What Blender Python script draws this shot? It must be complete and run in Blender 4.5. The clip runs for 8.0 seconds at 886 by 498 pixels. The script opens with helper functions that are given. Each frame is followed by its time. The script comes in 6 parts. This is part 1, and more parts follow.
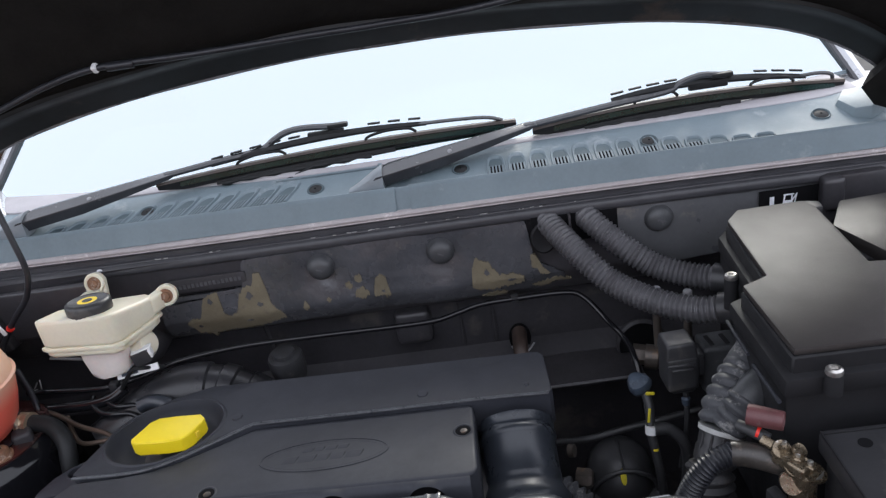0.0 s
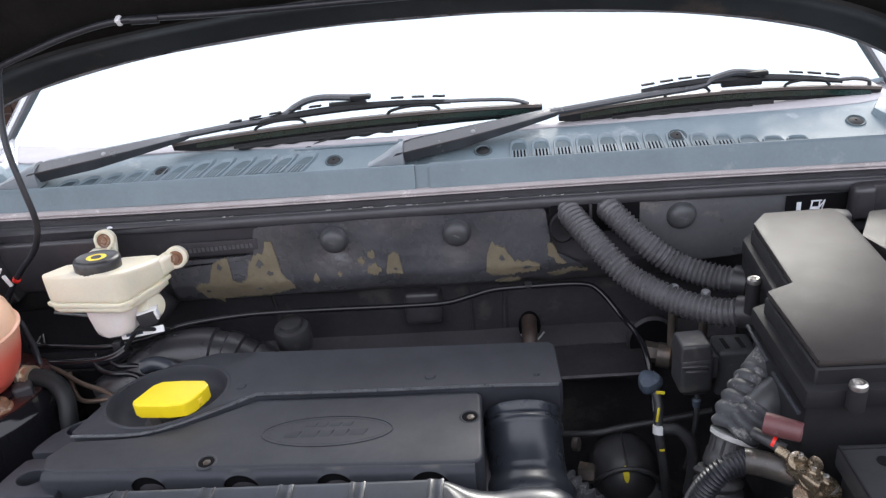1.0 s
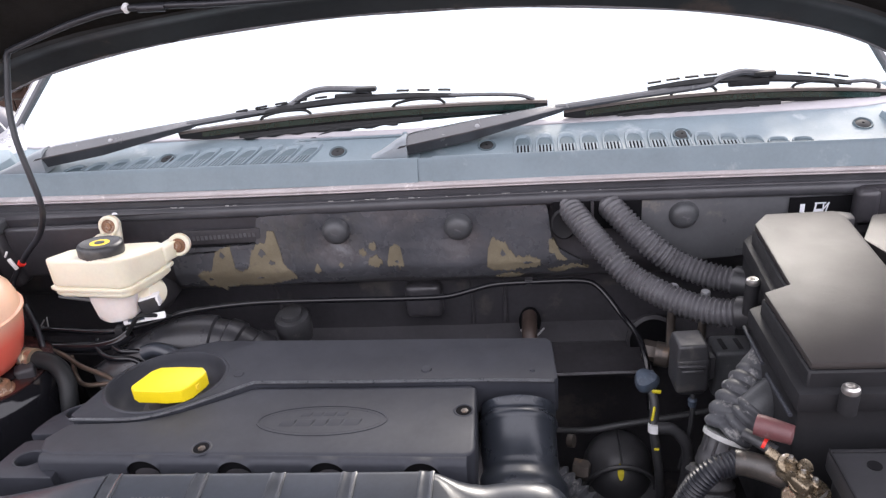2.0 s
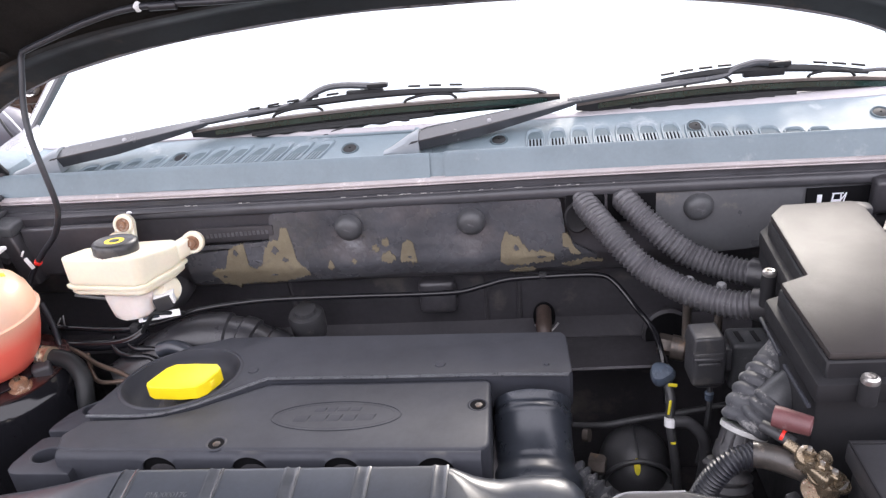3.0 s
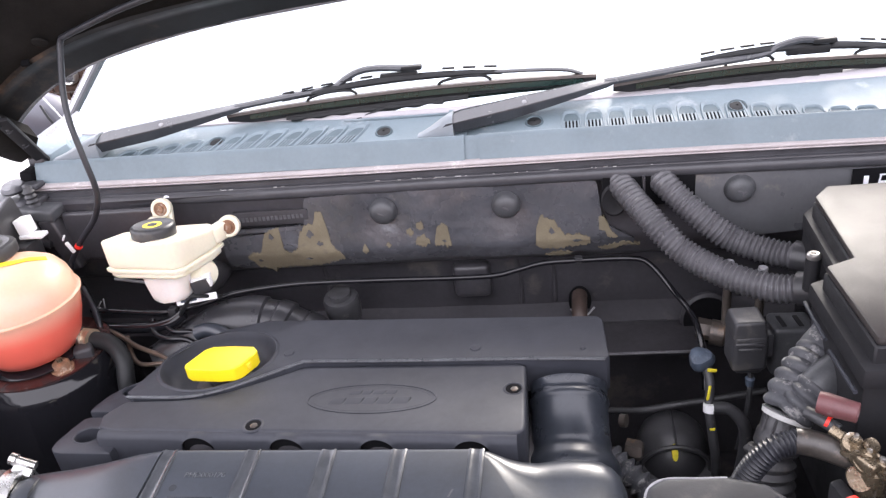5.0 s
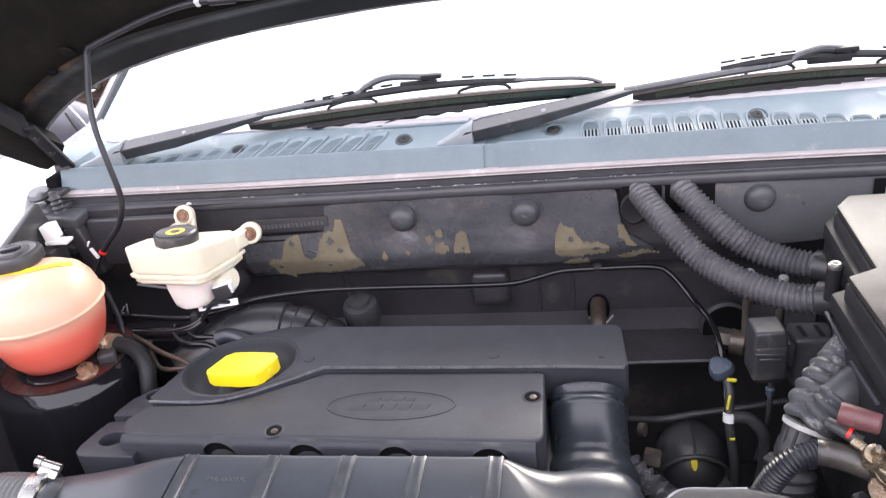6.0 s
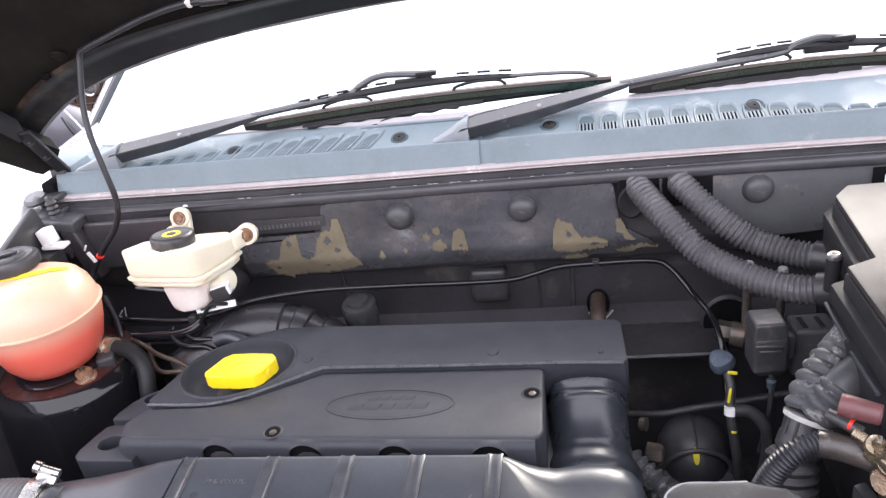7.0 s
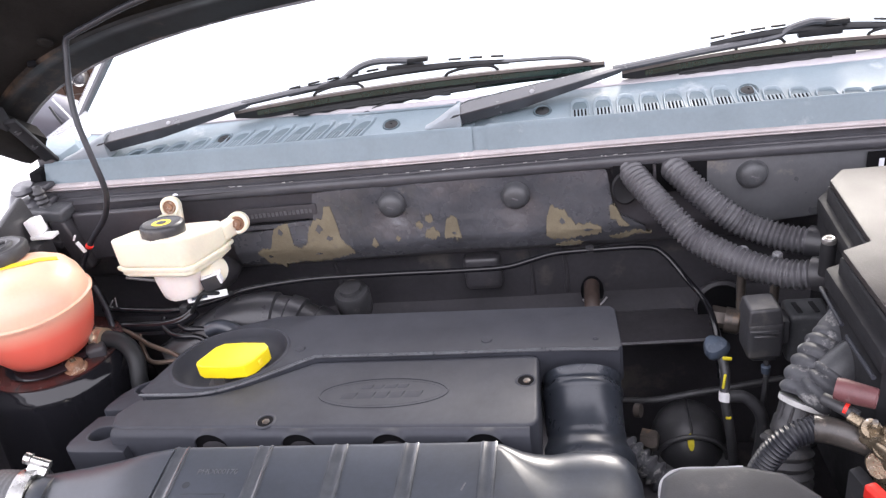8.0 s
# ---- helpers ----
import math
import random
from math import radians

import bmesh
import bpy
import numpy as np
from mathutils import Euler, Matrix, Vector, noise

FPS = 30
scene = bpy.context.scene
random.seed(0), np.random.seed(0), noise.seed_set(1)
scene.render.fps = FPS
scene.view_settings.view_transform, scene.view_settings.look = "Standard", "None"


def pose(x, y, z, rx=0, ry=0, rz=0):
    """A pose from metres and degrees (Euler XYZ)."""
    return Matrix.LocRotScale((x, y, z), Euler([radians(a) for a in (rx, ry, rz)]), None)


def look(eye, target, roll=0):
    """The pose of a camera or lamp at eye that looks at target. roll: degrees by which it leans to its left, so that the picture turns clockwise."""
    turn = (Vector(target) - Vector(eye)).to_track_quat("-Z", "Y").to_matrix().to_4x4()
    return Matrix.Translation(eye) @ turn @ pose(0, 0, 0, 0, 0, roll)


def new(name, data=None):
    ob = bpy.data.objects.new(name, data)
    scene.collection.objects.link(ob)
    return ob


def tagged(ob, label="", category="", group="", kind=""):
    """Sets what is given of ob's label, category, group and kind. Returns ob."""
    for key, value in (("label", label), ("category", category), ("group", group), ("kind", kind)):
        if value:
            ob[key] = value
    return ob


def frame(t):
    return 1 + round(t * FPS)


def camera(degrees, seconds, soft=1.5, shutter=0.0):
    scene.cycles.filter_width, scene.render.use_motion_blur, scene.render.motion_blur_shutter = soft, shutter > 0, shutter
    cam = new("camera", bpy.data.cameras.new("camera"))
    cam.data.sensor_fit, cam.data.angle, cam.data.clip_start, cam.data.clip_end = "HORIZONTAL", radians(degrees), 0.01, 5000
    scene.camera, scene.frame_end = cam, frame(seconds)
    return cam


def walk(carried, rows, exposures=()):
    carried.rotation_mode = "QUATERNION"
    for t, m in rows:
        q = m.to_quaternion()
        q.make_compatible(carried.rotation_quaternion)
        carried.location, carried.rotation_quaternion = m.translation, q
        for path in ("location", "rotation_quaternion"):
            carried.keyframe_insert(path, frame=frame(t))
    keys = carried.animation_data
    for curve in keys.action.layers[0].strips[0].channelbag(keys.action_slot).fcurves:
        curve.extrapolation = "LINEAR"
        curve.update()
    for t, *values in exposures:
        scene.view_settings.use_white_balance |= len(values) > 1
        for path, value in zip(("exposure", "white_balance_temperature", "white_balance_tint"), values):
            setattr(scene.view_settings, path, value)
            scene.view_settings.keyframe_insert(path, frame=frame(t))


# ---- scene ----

# Drawing units to metres: the bay was drawn a tenth too large, with the bulkhead plugs at 0.95.
U = 0.9
BAY = Matrix.Translation((0, 0, 1.0 - 0.95 * U)) @ Matrix.Diagonal((U, U, U, 1))

# ---- camera and walk ----
cam = camera(60.48, 8.0, soft=1.3)
PATH = [
    (0, 0.1496, -1.053, 1.445, 64.85, 9.022, 0.6825),
    (0.5, 0.1123, -1.04, 1.442, 63.97, 7.099, 0.8222),
    (1, 0.1297, -1.035, 1.441, 63.59, 5.416, 2.711),
    (1.5, 0.1419, -1.036, 1.442, 63.27, 4.357, 3.886),
    (3, 0.1487, -1.036, 1.432, 63.32, 5.613, 4.903),
    (3.5, 0.1409, -1.031, 1.43, 62.92, 5.586, 5.404),
    (4, 0.1467, -1.028, 1.428, 62.45, 5.914, 6.43),
    (4.5, 0.1461, -1.029, 1.425, 62.24, 6.559, 6.563),
    (6, 0.1423, -1.036, 1.432, 63.05, 7.124, 8.319),
    (6.5, 0.1475, -1.036, 1.432, 63.04, 7.705, 8.406),
    (7, 0.1492, -1.031, 1.428, 62.87, 8.164, 8.031),
    (7.5, 0.1492, -1.029, 1.426, 62.42, 8.344, 7.747),
    (8, 0.1479, -1.026, 1.421, 62.04, 8.248, 7.413),
]
walk(cam, [(t, pose(*(BAY @ Vector((x, y, z))), rx, ry, rz)) for t, x, y, z, rx, ry, rz in PATH],
     exposures=[(0.0, -0.74, 6080, 6), (0.5, -0.53, 6060, 6), (1.0, -0.3, 6160, 7), (1.5, -0.12, 6400, 10), (3.0, 0.32, 6400, 12), (4.5, 0.47, 6400, 12), (8.0, 0.43, 6400, 12)])

# ---- world and sun ----
world = bpy.data.worlds.new("overcast_sky")
scene.world = world
world.use_nodes = True
wn, wl = world.node_tree.nodes, world.node_tree.links
sky = wn.new("ShaderNodeTexSky")
sky.sky_type = "NISHITA"
sky.sun_disc = False
sky.sun_elevation = radians(29)
sky.sun_rotation = radians(14)
sky.dust_density = 4.0
sky.air_density = 1.0
sky.ozone_density = 1.5
veil = wn.new("ShaderNodeMixRGB")          # thin even cloud over the blue
veil.inputs[0].default_value = 0.72
veil.inputs[2].default_value = (15.2, 14.6, 15.6, 1)
wl.new(sky.outputs[0], veil.inputs[1])
# the cloud is about as bright at its foot as overhead
shade = wn.new("ShaderNodeMixRGB")
shade.blend_type, shade.inputs[0].default_value, shade.inputs[2].default_value = "MULTIPLY", 1.0, (2.2, 2.2, 2.2, 1)
wl.new(veil.outputs[0], shade.inputs[1])
wl.new(shade.outputs[0], wn["Background"].inputs[0])
wn["Background"].inputs[1].default_value = 0.120
sun = new("sun", bpy.data.lights.new("sun", "SUN"))
sun.data.energy = 3.0
sun.data.angle = radians(14)
sun.data.color = (1.0, 0.93, 0.84)
sun.matrix_world = look((0.97, 3.88, 3.12), (0, 0, 0.9))


# ---- materials ----
def shader(name, base, rough=0.5, metal=0.0, vary=0.15, vscale=14.0, grain=0.0, gscale=900.0, spot=None, spot_at=0.62,
           spot_scale=9.0, spot_rough=None, ior=1.5, coat=0.0, sub=0.0, trans=0.0, bump_far=0.0):
    """Principled surface: base colour that drifts at two scales, an optional second colour in ragged spots, fine relief."""
    m = bpy.data.materials.new(name)
    m.use_nodes = True
    n, l = m.node_tree.nodes, m.node_tree.links
    p = n["Principled BSDF"]
    at = n.new("ShaderNodeTexCoord")

    def cloud(scale, detail=4.0, roughness=0.6):
        t = n.new("ShaderNodeTexNoise")
        t.inputs["Scale"].default_value, t.inputs["Detail"].default_value = scale, detail
        t.inputs["Roughness"].default_value = roughness
        l.new(at.outputs["Object"], t.inputs["Vector"])
        return t.outputs["Fac"]

    def ramp(source, lo, hi, a=(0, 0, 0, 1), b=(1, 1, 1, 1)):
        r = n.new("ShaderNodeValToRGB")
        r.color_ramp.elements[0].position, r.color_ramp.elements[1].position = lo, hi
        r.color_ramp.elements[0].color, r.color_ramp.elements[1].color = a, b
        l.new(source, r.inputs[0])
        return r.outputs[0]

    def mix(fac, a, b, kind="MIX"):
        x = n.new("ShaderNodeMixRGB")
        x.blend_type = kind
        for k, v in enumerate((fac, a, b)):
            if isinstance(v, (int, float)):
                x.inputs[k].default_value = v
            elif isinstance(v, tuple):
                x.inputs[k].default_value = (*v[:3], 1)
            else:
                l.new(v, x.inputs[k])
        return x.outputs[0]

    lo = tuple(c * (1 - vary) for c in base)
    hi = tuple(min(1, c * (1 + vary)) for c in base)
    col = mix(ramp(cloud(vscale), 0.35, 0.65), lo, hi)
    col = mix(0.35, col, mix(ramp(cloud(vscale * 17, 3), 0.3, 0.7), lo, hi))
    rough_out = None
    if spot:
        mask = ramp(cloud(spot_scale, 8, 0.68), spot_at - 0.05, spot_at + 0.05)
        col = mix(mask, col, spot)
        if spot_rough is not None:
            rough_out = mix(mask, (rough,) * 3, (spot_rough,) * 3)
    l.new(col, p.inputs["Base Color"])
    if rough_out is None:
        rough_out = mix(ramp(cloud(vscale * 2.3), 0.3, 0.7), (rough * 0.85,) * 3, (min(1, rough * 1.15),) * 3)
    l.new(rough_out, p.inputs["Roughness"])
    p.inputs["Metallic"].default_value, p.inputs["IOR"].default_value = metal, ior
    p.inputs["Coat Weight"].default_value = coat
    p.inputs["Coat Roughness"].default_value = 0.12
    if sub:
        p.inputs["Subsurface Weight"].default_value = sub
        p.inputs["Subsurface Radius"].default_value = (0.02, 0.012, 0.008)
        p.inputs["Subsurface Scale"].default_value = 0.5
    if trans:
        p.inputs["Transmission Weight"].default_value = trans
    if grain or bump_far:
        h = None
        for amount, sc in ((grain, gscale), (bump_far, vscale * 3)):
            if not amount:
                continue
            b = n.new("ShaderNodeBump")
            b.inputs["Strength"].default_value, b.inputs["Distance"].default_value = amount, 0.0006 if sc > 300 else 0.004
            l.new(cloud(sc, 3), b.inputs["Height"])
            if h:
                l.new(h, b.inputs["Normal"])
            h = b.outputs[0]
        l.new(h, p.inputs["Normal"])
    return m


COVER = shader("moulded_cover_plastic", (0.031, 0.033, 0.041), 0.55, ior=1.38, grain=0.2, gscale=1300, vary=0.2, vscale=9)
PIPE = shader("aged_duct_plastic", (0.026, 0.030, 0.038), 0.30, ior=1.48, vary=0.25, grain=0.15, gscale=700, spot=(0.036, 0.039, 0.044), spot_at=0.68, spot_scale=30)
DUCT = shader("smooth_black_plastic", (0.030, 0.035, 0.045), 0.36, ior=1.55, vary=0.25, grain=0.10, gscale=700, spot=(0.040, 0.044, 0.052), spot_at=0.66, spot_scale=20, spot_rough=0.34, coat=0.15)
RIB = shader("shiny_rib_plastic", (0.045, 0.049, 0.056), 0.2, ior=1.7, vary=0.25, vscale=60, grain=0.15)
BLACK = shader("black_plastic", (0.033, 0.033, 0.036), 0.40, vary=0.25, grain=0.2, spot=(0.07, 0.067, 0.063), spot_at=0.64, spot_scale=24)
# lid tops carry their sky sheen in the base colour
LID = shader("sheen_toned_lid", (0.036, 0.032, 0.031), 0.42, ior=1.42, grain=0.5, gscale=1400, vary=0.12, vscale=6, bump_far=0.04)
DUSTRUB = shader("dusty_rubber", (0.060, 0.062, 0.067), 0.42, vary=0.3, vscale=30, grain=0.3, spot=(0.12, 0.12, 0.12), spot_at=0.66, spot_scale=60)
SPRING = shader("passivated_spring_steel", (0.60, 0.47, 0.33), 0.35, metal=0.8, vary=0.3, vscale=90, spot=(0.75, 0.7, 0.62), spot_at=0.6, spot_scale=60)
SLEEVE = shader("blue_black_sleeve", (0.020, 0.021, 0.026), 0.38, vary=0.3, vscale=40, grain=0.2, spot=(0.07, 0.068, 0.065), spot_at=0.68, spot_scale=60)
RUBBER = shader("black_rubber", (0.037, 0.037, 0.040), 0.48, vary=0.3, vscale=40, grain=0.3, spot=(0.10, 0.095, 0.09), spot_at=0.66, spot_scale=60)
CONDUIT = shader("dusty_conduit_plastic", (0.082, 0.081, 0.087), 0.30, vary=0.25, vscale=30, grain=0.15, spot=(0.19, 0.185, 0.18), spot_at=0.65, spot_scale=110)
MUDDY = shader("muddy_rubber", (0.058, 0.060, 0.067), 0.6, vary=0.35, spot=(0.25, 0.245, 0.24), spot_at=0.60, spot_scale=85, grain=0.4, gscale=500)
TURBO = shader("dusty_moulded_hose", (0.024, 0.024, 0.027), 0.30, vary=0.35, vscale=20, grain=0.3, gscale=500, spot=(0.10, 0.095, 0.09), spot_at=0.66, spot_scale=30)
STEEL = shader("black_painted_steel", (0.045, 0.043, 0.048), 0.36, ior=1.55, vary=0.3, vscale=9, spot=(0.09, 0.083, 0.078), spot_at=0.63, spot_scale=13, bump_far=0.14)
DARK = shader("dirty_underbody_steel", (0.036, 0.034, 0.038), 0.55, vary=0.4, vscale=8, spot=(0.08, 0.072, 0.066), spot_at=0.66, spot_scale=16, bump_far=0.2)
PAD = shader("grey_sound_pad", (0.064, 0.066, 0.074), 0.27, ior=1.6, vary=0.3, vscale=10, spot=(0.17, 0.16, 0.145), spot_at=0.69, spot_scale=26, bump_far=0.6, grain=0.4, gscale=330)
SHEET = shader("smooth_grey_sheet", (0.100, 0.102, 0.108), 0.30, ior=1.6, vary=0.2, vscale=8, spot=(0.19, 0.175, 0.155), spot_at=0.66, spot_scale=17, bump_far=0.25, grain=0.3, gscale=330)
GRUBBY = shader("grubby_white_band", (0.44, 0.44, 0.43), 0.5, vary=0.2, vscale=50, spot=(0.2, 0.2, 0.19), spot_at=0.64, spot_scale=90)
GREASE = shader("greasy_cable_tape", (0.045, 0.040, 0.036), 0.33, vary=0.4, vscale=35, spot=(0.14, 0.115, 0.095), spot_at=0.62, spot_scale=40, grain=0.3)
CASE = shader("matt_black_case", (0.016, 0.016, 0.018), 0.62, ior=1.35, vary=0.2, grain=0.25, spot=(0.03, 0.029, 0.028), spot_at=0.68, spot_scale=20)
FELT = shader("torn_beige_felt", (0.155, 0.132, 0.088), 0.95, vary=0.22, vscale=30, grain=0.9, gscale=500, spot=(0.12, 0.105, 0.08), spot_at=0.66, spot_scale=50)
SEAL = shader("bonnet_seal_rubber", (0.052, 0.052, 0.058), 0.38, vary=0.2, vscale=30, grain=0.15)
SEALTOP = shader("sky_pale_seal_lip", (0.40, 0.365, 0.365), 0.33, vary=0.15, vscale=25, spot=(0.66, 0.62, 0.6), spot_at=0.64, spot_scale=40)
COWL = shader("blue_grey_cowl_plastic", (0.160, 0.205, 0.230), 0.5, vary=0.10, vscale=12, grain=0.35, gscale=1100, spot=(0.26, 0.30, 0.32), spot_at=0.64, spot_scale=14)
SHELF = shader("pale_weathered_plastic", (0.36, 0.345, 0.36), 0.45, vary=0.1, vscale=14, grain=0.3, gscale=900)
# cowl plastic darkened for the shade inside vents and screw wells
VENT = shader("shaded_vent_plastic", (0.075, 0.105, 0.12), 0.6, vary=0.15, grain=0.3)
# near-black that paints the shade of hollows, and the label's own ground
VOID = shader("shade_and_label_black", (0.008, 0.008, 0.009), 0.9, vary=0.2, ior=1.15)
WIPER = shader("wiper_black_paint", (0.036, 0.038, 0.043), 0.24, ior=1.65, vary=0.2, vscale=20, grain=0.2, spot=(0.06, 0.062, 0.07), spot_at=0.70, spot_scale=30)
BLADE = shader("wiper_rubber", (0.014, 0.015, 0.016), 0.5, ior=1.35, vary=0.3)
HUB = shader("pale_hub_plastic", (0.225, 0.25, 0.27), 0.45, vary=0.1, vscale=20, grain=0.2)
BLADESTRIP = shader("weathered_blade_strip", (0.062, 0.048, 0.041), 0.45, vary=0.3, vscale=60)
SPOILER = shader("green_glint_blade_edge", (0.010, 0.026, 0.022), 0.16, ior=1.6, vary=0.35, vscale=14, bump_far=0.2)
GREYPAINT = shader("dull_silver_paint", (0.075, 0.075, 0.092), 0.35, vary=0.1, coat=0.3)
LINER = shader("black_bonnet_liner", (0.0150, 0.0138, 0.0128), 0.9, ior=1.2, vary=0.3, grain=0.8, gscale=600, bump_far=0.15, spot=(0.03, 0.027, 0.024), spot_at=0.7, spot_scale=10)
HEM = shader("hem_glint_paint", (0.17, 0.17, 0.18), 0.22, vary=0.3, vscale=20, spot=(0.02, 0.017, 0.015), spot_at=0.58, spot_scale=16)
BONNET = shader("bonnet_inner_paint", (0.013, 0.012, 0.0115), 0.4, ior=1.35, vary=0.3, spot=(0.075, 0.05, 0.034), spot_at=0.61, spot_scale=7)
PAINT = shader("silver_car_paint", (0.46, 0.47, 0.49), 0.28, metal=0.35, vary=0.05, grain=0.12, gscale=2500, coat=0.8)
NYLON = shader("aged_white_nylon", (0.74, 0.69, 0.55), 0.38, vary=0.07, vscale=16, sub=0.25, grain=0.12, gscale=600, spot=(0.66, 0.57, 0.38), spot_at=0.62, spot_scale=14)
NECKNYLON = shader("milky_nylon", (0.72, 0.66, 0.62), 0.4, vary=0.08, sub=0.25)
YELLOW = shader("yellow_plastic", (0.80, 0.62, 0.012), 0.36, vary=0.05, vscale=30, grain=0.2, gscale=900, spot=(0.68, 0.46, 0.02), spot_at=0.70, spot_scale=40)
LABEL = shader("yellow_paper_label", (0.85, 0.62, 0.03), 0.5, vary=0.06)
RUST = shader("rusty_steel", (0.19, 0.095, 0.052), 0.75, vary=0.45, vscale=120, grain=0.8, gscale=500, spot=(0.38, 0.30, 0.24), spot_at=0.6, spot_scale=90)
ZINC = shader("bright_zinc", (0.62, 0.60, 0.57), 0.33, metal=0.9, vary=0.2, vscale=80, spot=(0.35, 0.30, 0.25), spot_at=0.66, spot_scale=90)
CLAMP = shader("stainless_clamp", (0.5, 0.5, 0.49), 0.28, metal=1.0, vary=0.2, vscale=60, grain=0.2)
BRASS = shader("corroded_brass", (0.20, 0.16, 0.11), 0.28, metal=0.75, vary=0.5, vscale=90, grain=0.35, gscale=420, spot=(0.46, 0.42, 0.37), spot_at=0.62, spot_scale=120)
OILY = shader("oily_metal", (0.10, 0.085, 0.075), 0.35, metal=0.4, vary=0.4, vscale=50, spot=(0.2, 0.13, 0.08), spot_at=0.6, spot_scale=40)
STUB = shader("rust_brown_rubber", (0.05, 0.034, 0.028), 0.5, vary=0.35, vscale=40, grain=0.3)
REDCAP = shader("faded_red_rubber", (0.115, 0.044, 0.046), 0.45, vary=0.3, vscale=40, grain=0.3, spot=(0.21, 0.14, 0.135), spot_at=0.6, spot_scale=35)
RED = shader("red_plastic", (0.75, 0.03, 0.02), 0.4, vary=0.1)
WHITE = shader("white_plastic", (0.80, 0.80, 0.80), 0.45, vary=0.06, vscale=40, spot=(0.45, 0.45, 0.45), spot_at=0.66, spot_scale=60)
BLUEGREY = shader("blue_grey_clip", (0.045, 0.06, 0.085), 0.6, vary=0.3, vscale=60, spot=(0.11, 0.13, 0.16), spot_at=0.6, spot_scale=50)
EDGESTEEL = shader("pale_shelf_edge", (0.15, 0.145, 0.155), 0.4, metal=0.2, vary=0.3, vscale=25, spot=(0.05, 0.045, 0.042), spot_at=0.62, spot_scale=30)
EMBOSS = shader("lit_lip_and_lettering", (0.075, 0.08, 0.088), 0.3, ior=1.6, vary=0.4, vscale=90)
RIM = shader("bare_grey_rim", (0.30, 0.30, 0.31), 0.35, metal=0.3, vary=0.25, vscale=30, spot=(0.12, 0.1, 0.09), spot_at=0.66, spot_scale=40)
GLOSS = shader("gloss_black_paint", (0.009, 0.009, 0.011), 0.09, ior=1.45, vary=0.2, grain=0.05, bump_far=0.06, spot=(0.03, 0.026, 0.022), spot_at=0.68, spot_scale=25)
OXIDE = shader("red_oxide_stained_steel", (0.050, 0.016, 0.014), 0.25, vary=0.35, vscale=25, spot=(0.03, 0.02, 0.02), spot_at=0.58, spot_scale=30)
COPPER = shader("brown_brake_pipe", (0.12, 0.09, 0.07), 0.35, metal=0.5, vary=0.3, vscale=60)
PEN = shader("yellow_marker_paint", (0.62, 0.52, 0.02), 0.6, vary=0.2, vscale=90)
ASPHALT = shader("asphalt", (0.055, 0.054, 0.052), 0.9, vary=0.3, vscale=2, grain=0.6, gscale=350, bump_far=0.4)
GLASSY = shader("grey_lamp_glass", (0.16, 0.16, 0.17), 0.1, vary=0.2, vscale=40)
HOUSEBRICK = shader("dark_brown_brick", (0.055, 0.033, 0.025), 0.9, ior=1.3, vary=0.35, vscale=12, grain=0.6, gscale=300)
MASONRY = shader("brown_brick", (0.20, 0.115, 0.08), 0.85, vary=0.3, vscale=12, grain=0.6, gscale=300)
MORTAR = shader("mortar", (0.12, 0.105, 0.095), 0.95, vary=0.15)
DASH = shader("grey_dashboard", (0.10, 0.10, 0.10), 0.7, vary=0.15, grain=0.4)
SYMBOL = shader("white_print", (0.82, 0.83, 0.88), 0.5, vary=0.03)
STAMP = shader("worn_stamped_metal", (0.085, 0.085, 0.092), 0.45, vary=0.4, vscale=150)


def tank_shell():
    """Cloudy plastic: cream where it is empty, red where coolant stands behind it."""
    m = shader("cloudy_tank_plastic", (0.66, 0.43, 0.31), 0.33, vary=0.06, vscale=12, sub=0.3, grain=0.1, gscale=500)
    n, l = m.node_tree.nodes, m.node_tree.links
    p = n["Principled BSDF"]
    old = p.inputs["Base Color"].links[0].from_socket
    at, split = n.new("ShaderNodeTexCoord"), n.new("ShaderNodeSeparateXYZ")
    l.new(at.outputs["Object"], split.inputs[0])
    lev = n.new("ShaderNodeMapRange")
    lev.inputs["From Min"].default_value, lev.inputs["From Max"].default_value = TANK_LEVEL - 0.030, TANK_LEVEL + 0.004
    l.new(split.outputs["Z"], lev.inputs["Value"])
    x = n.new("ShaderNodeMixRGB")
    x.inputs[1].default_value = (0.78, 0.15, 0.105, 1)
    l.new(lev.outputs[0], x.inputs[0])
    l.new(old, x.inputs[2])
    l.new(x.outputs[0], p.inputs["Base Color"])
    return m


def pane(name, tint, gloss):
    m = bpy.data.materials.new(name)
    m.use_nodes = True
    n, l = m.node_tree.nodes, m.node_tree.links
    out = n["Material Output"]
    n.remove(n["Principled BSDF"])
    clear, shine, both = n.new("ShaderNodeBsdfTransparent"), n.new("ShaderNodeBsdfGlossy"), n.new("ShaderNodeMixShader")
    clear.inputs[0].default_value = (*tint, 1)
    shine.inputs[0].default_value = (0.9, 0.98, 1.0, 1)
    shine.inputs["Roughness"].default_value = 0.02
    edge, share = n.new("ShaderNodeFresnel"), n.new("ShaderNodeMapRange")
    edge.inputs["IOR"].default_value = 1.5
    share.inputs["To Min"].default_value, share.inputs["To Max"].default_value = gloss, 0.97
    l.new(edge.outputs[0], share.inputs["Value"])
    l.new(share.outputs[0], both.inputs[0])
    l.new(clear.outputs[0], both.inputs[1])
    l.new(shine.outputs[0], both.inputs[2])
    l.new(both.outputs[0], out.inputs[0])
    return m


TANK_LEVEL = (BAY @ Vector((0, 0, 0.950))).z
TANK = tank_shell()
SCREEN = pane("reflecting_windscreen", (0.35, 0.42, 0.42), 0.52)


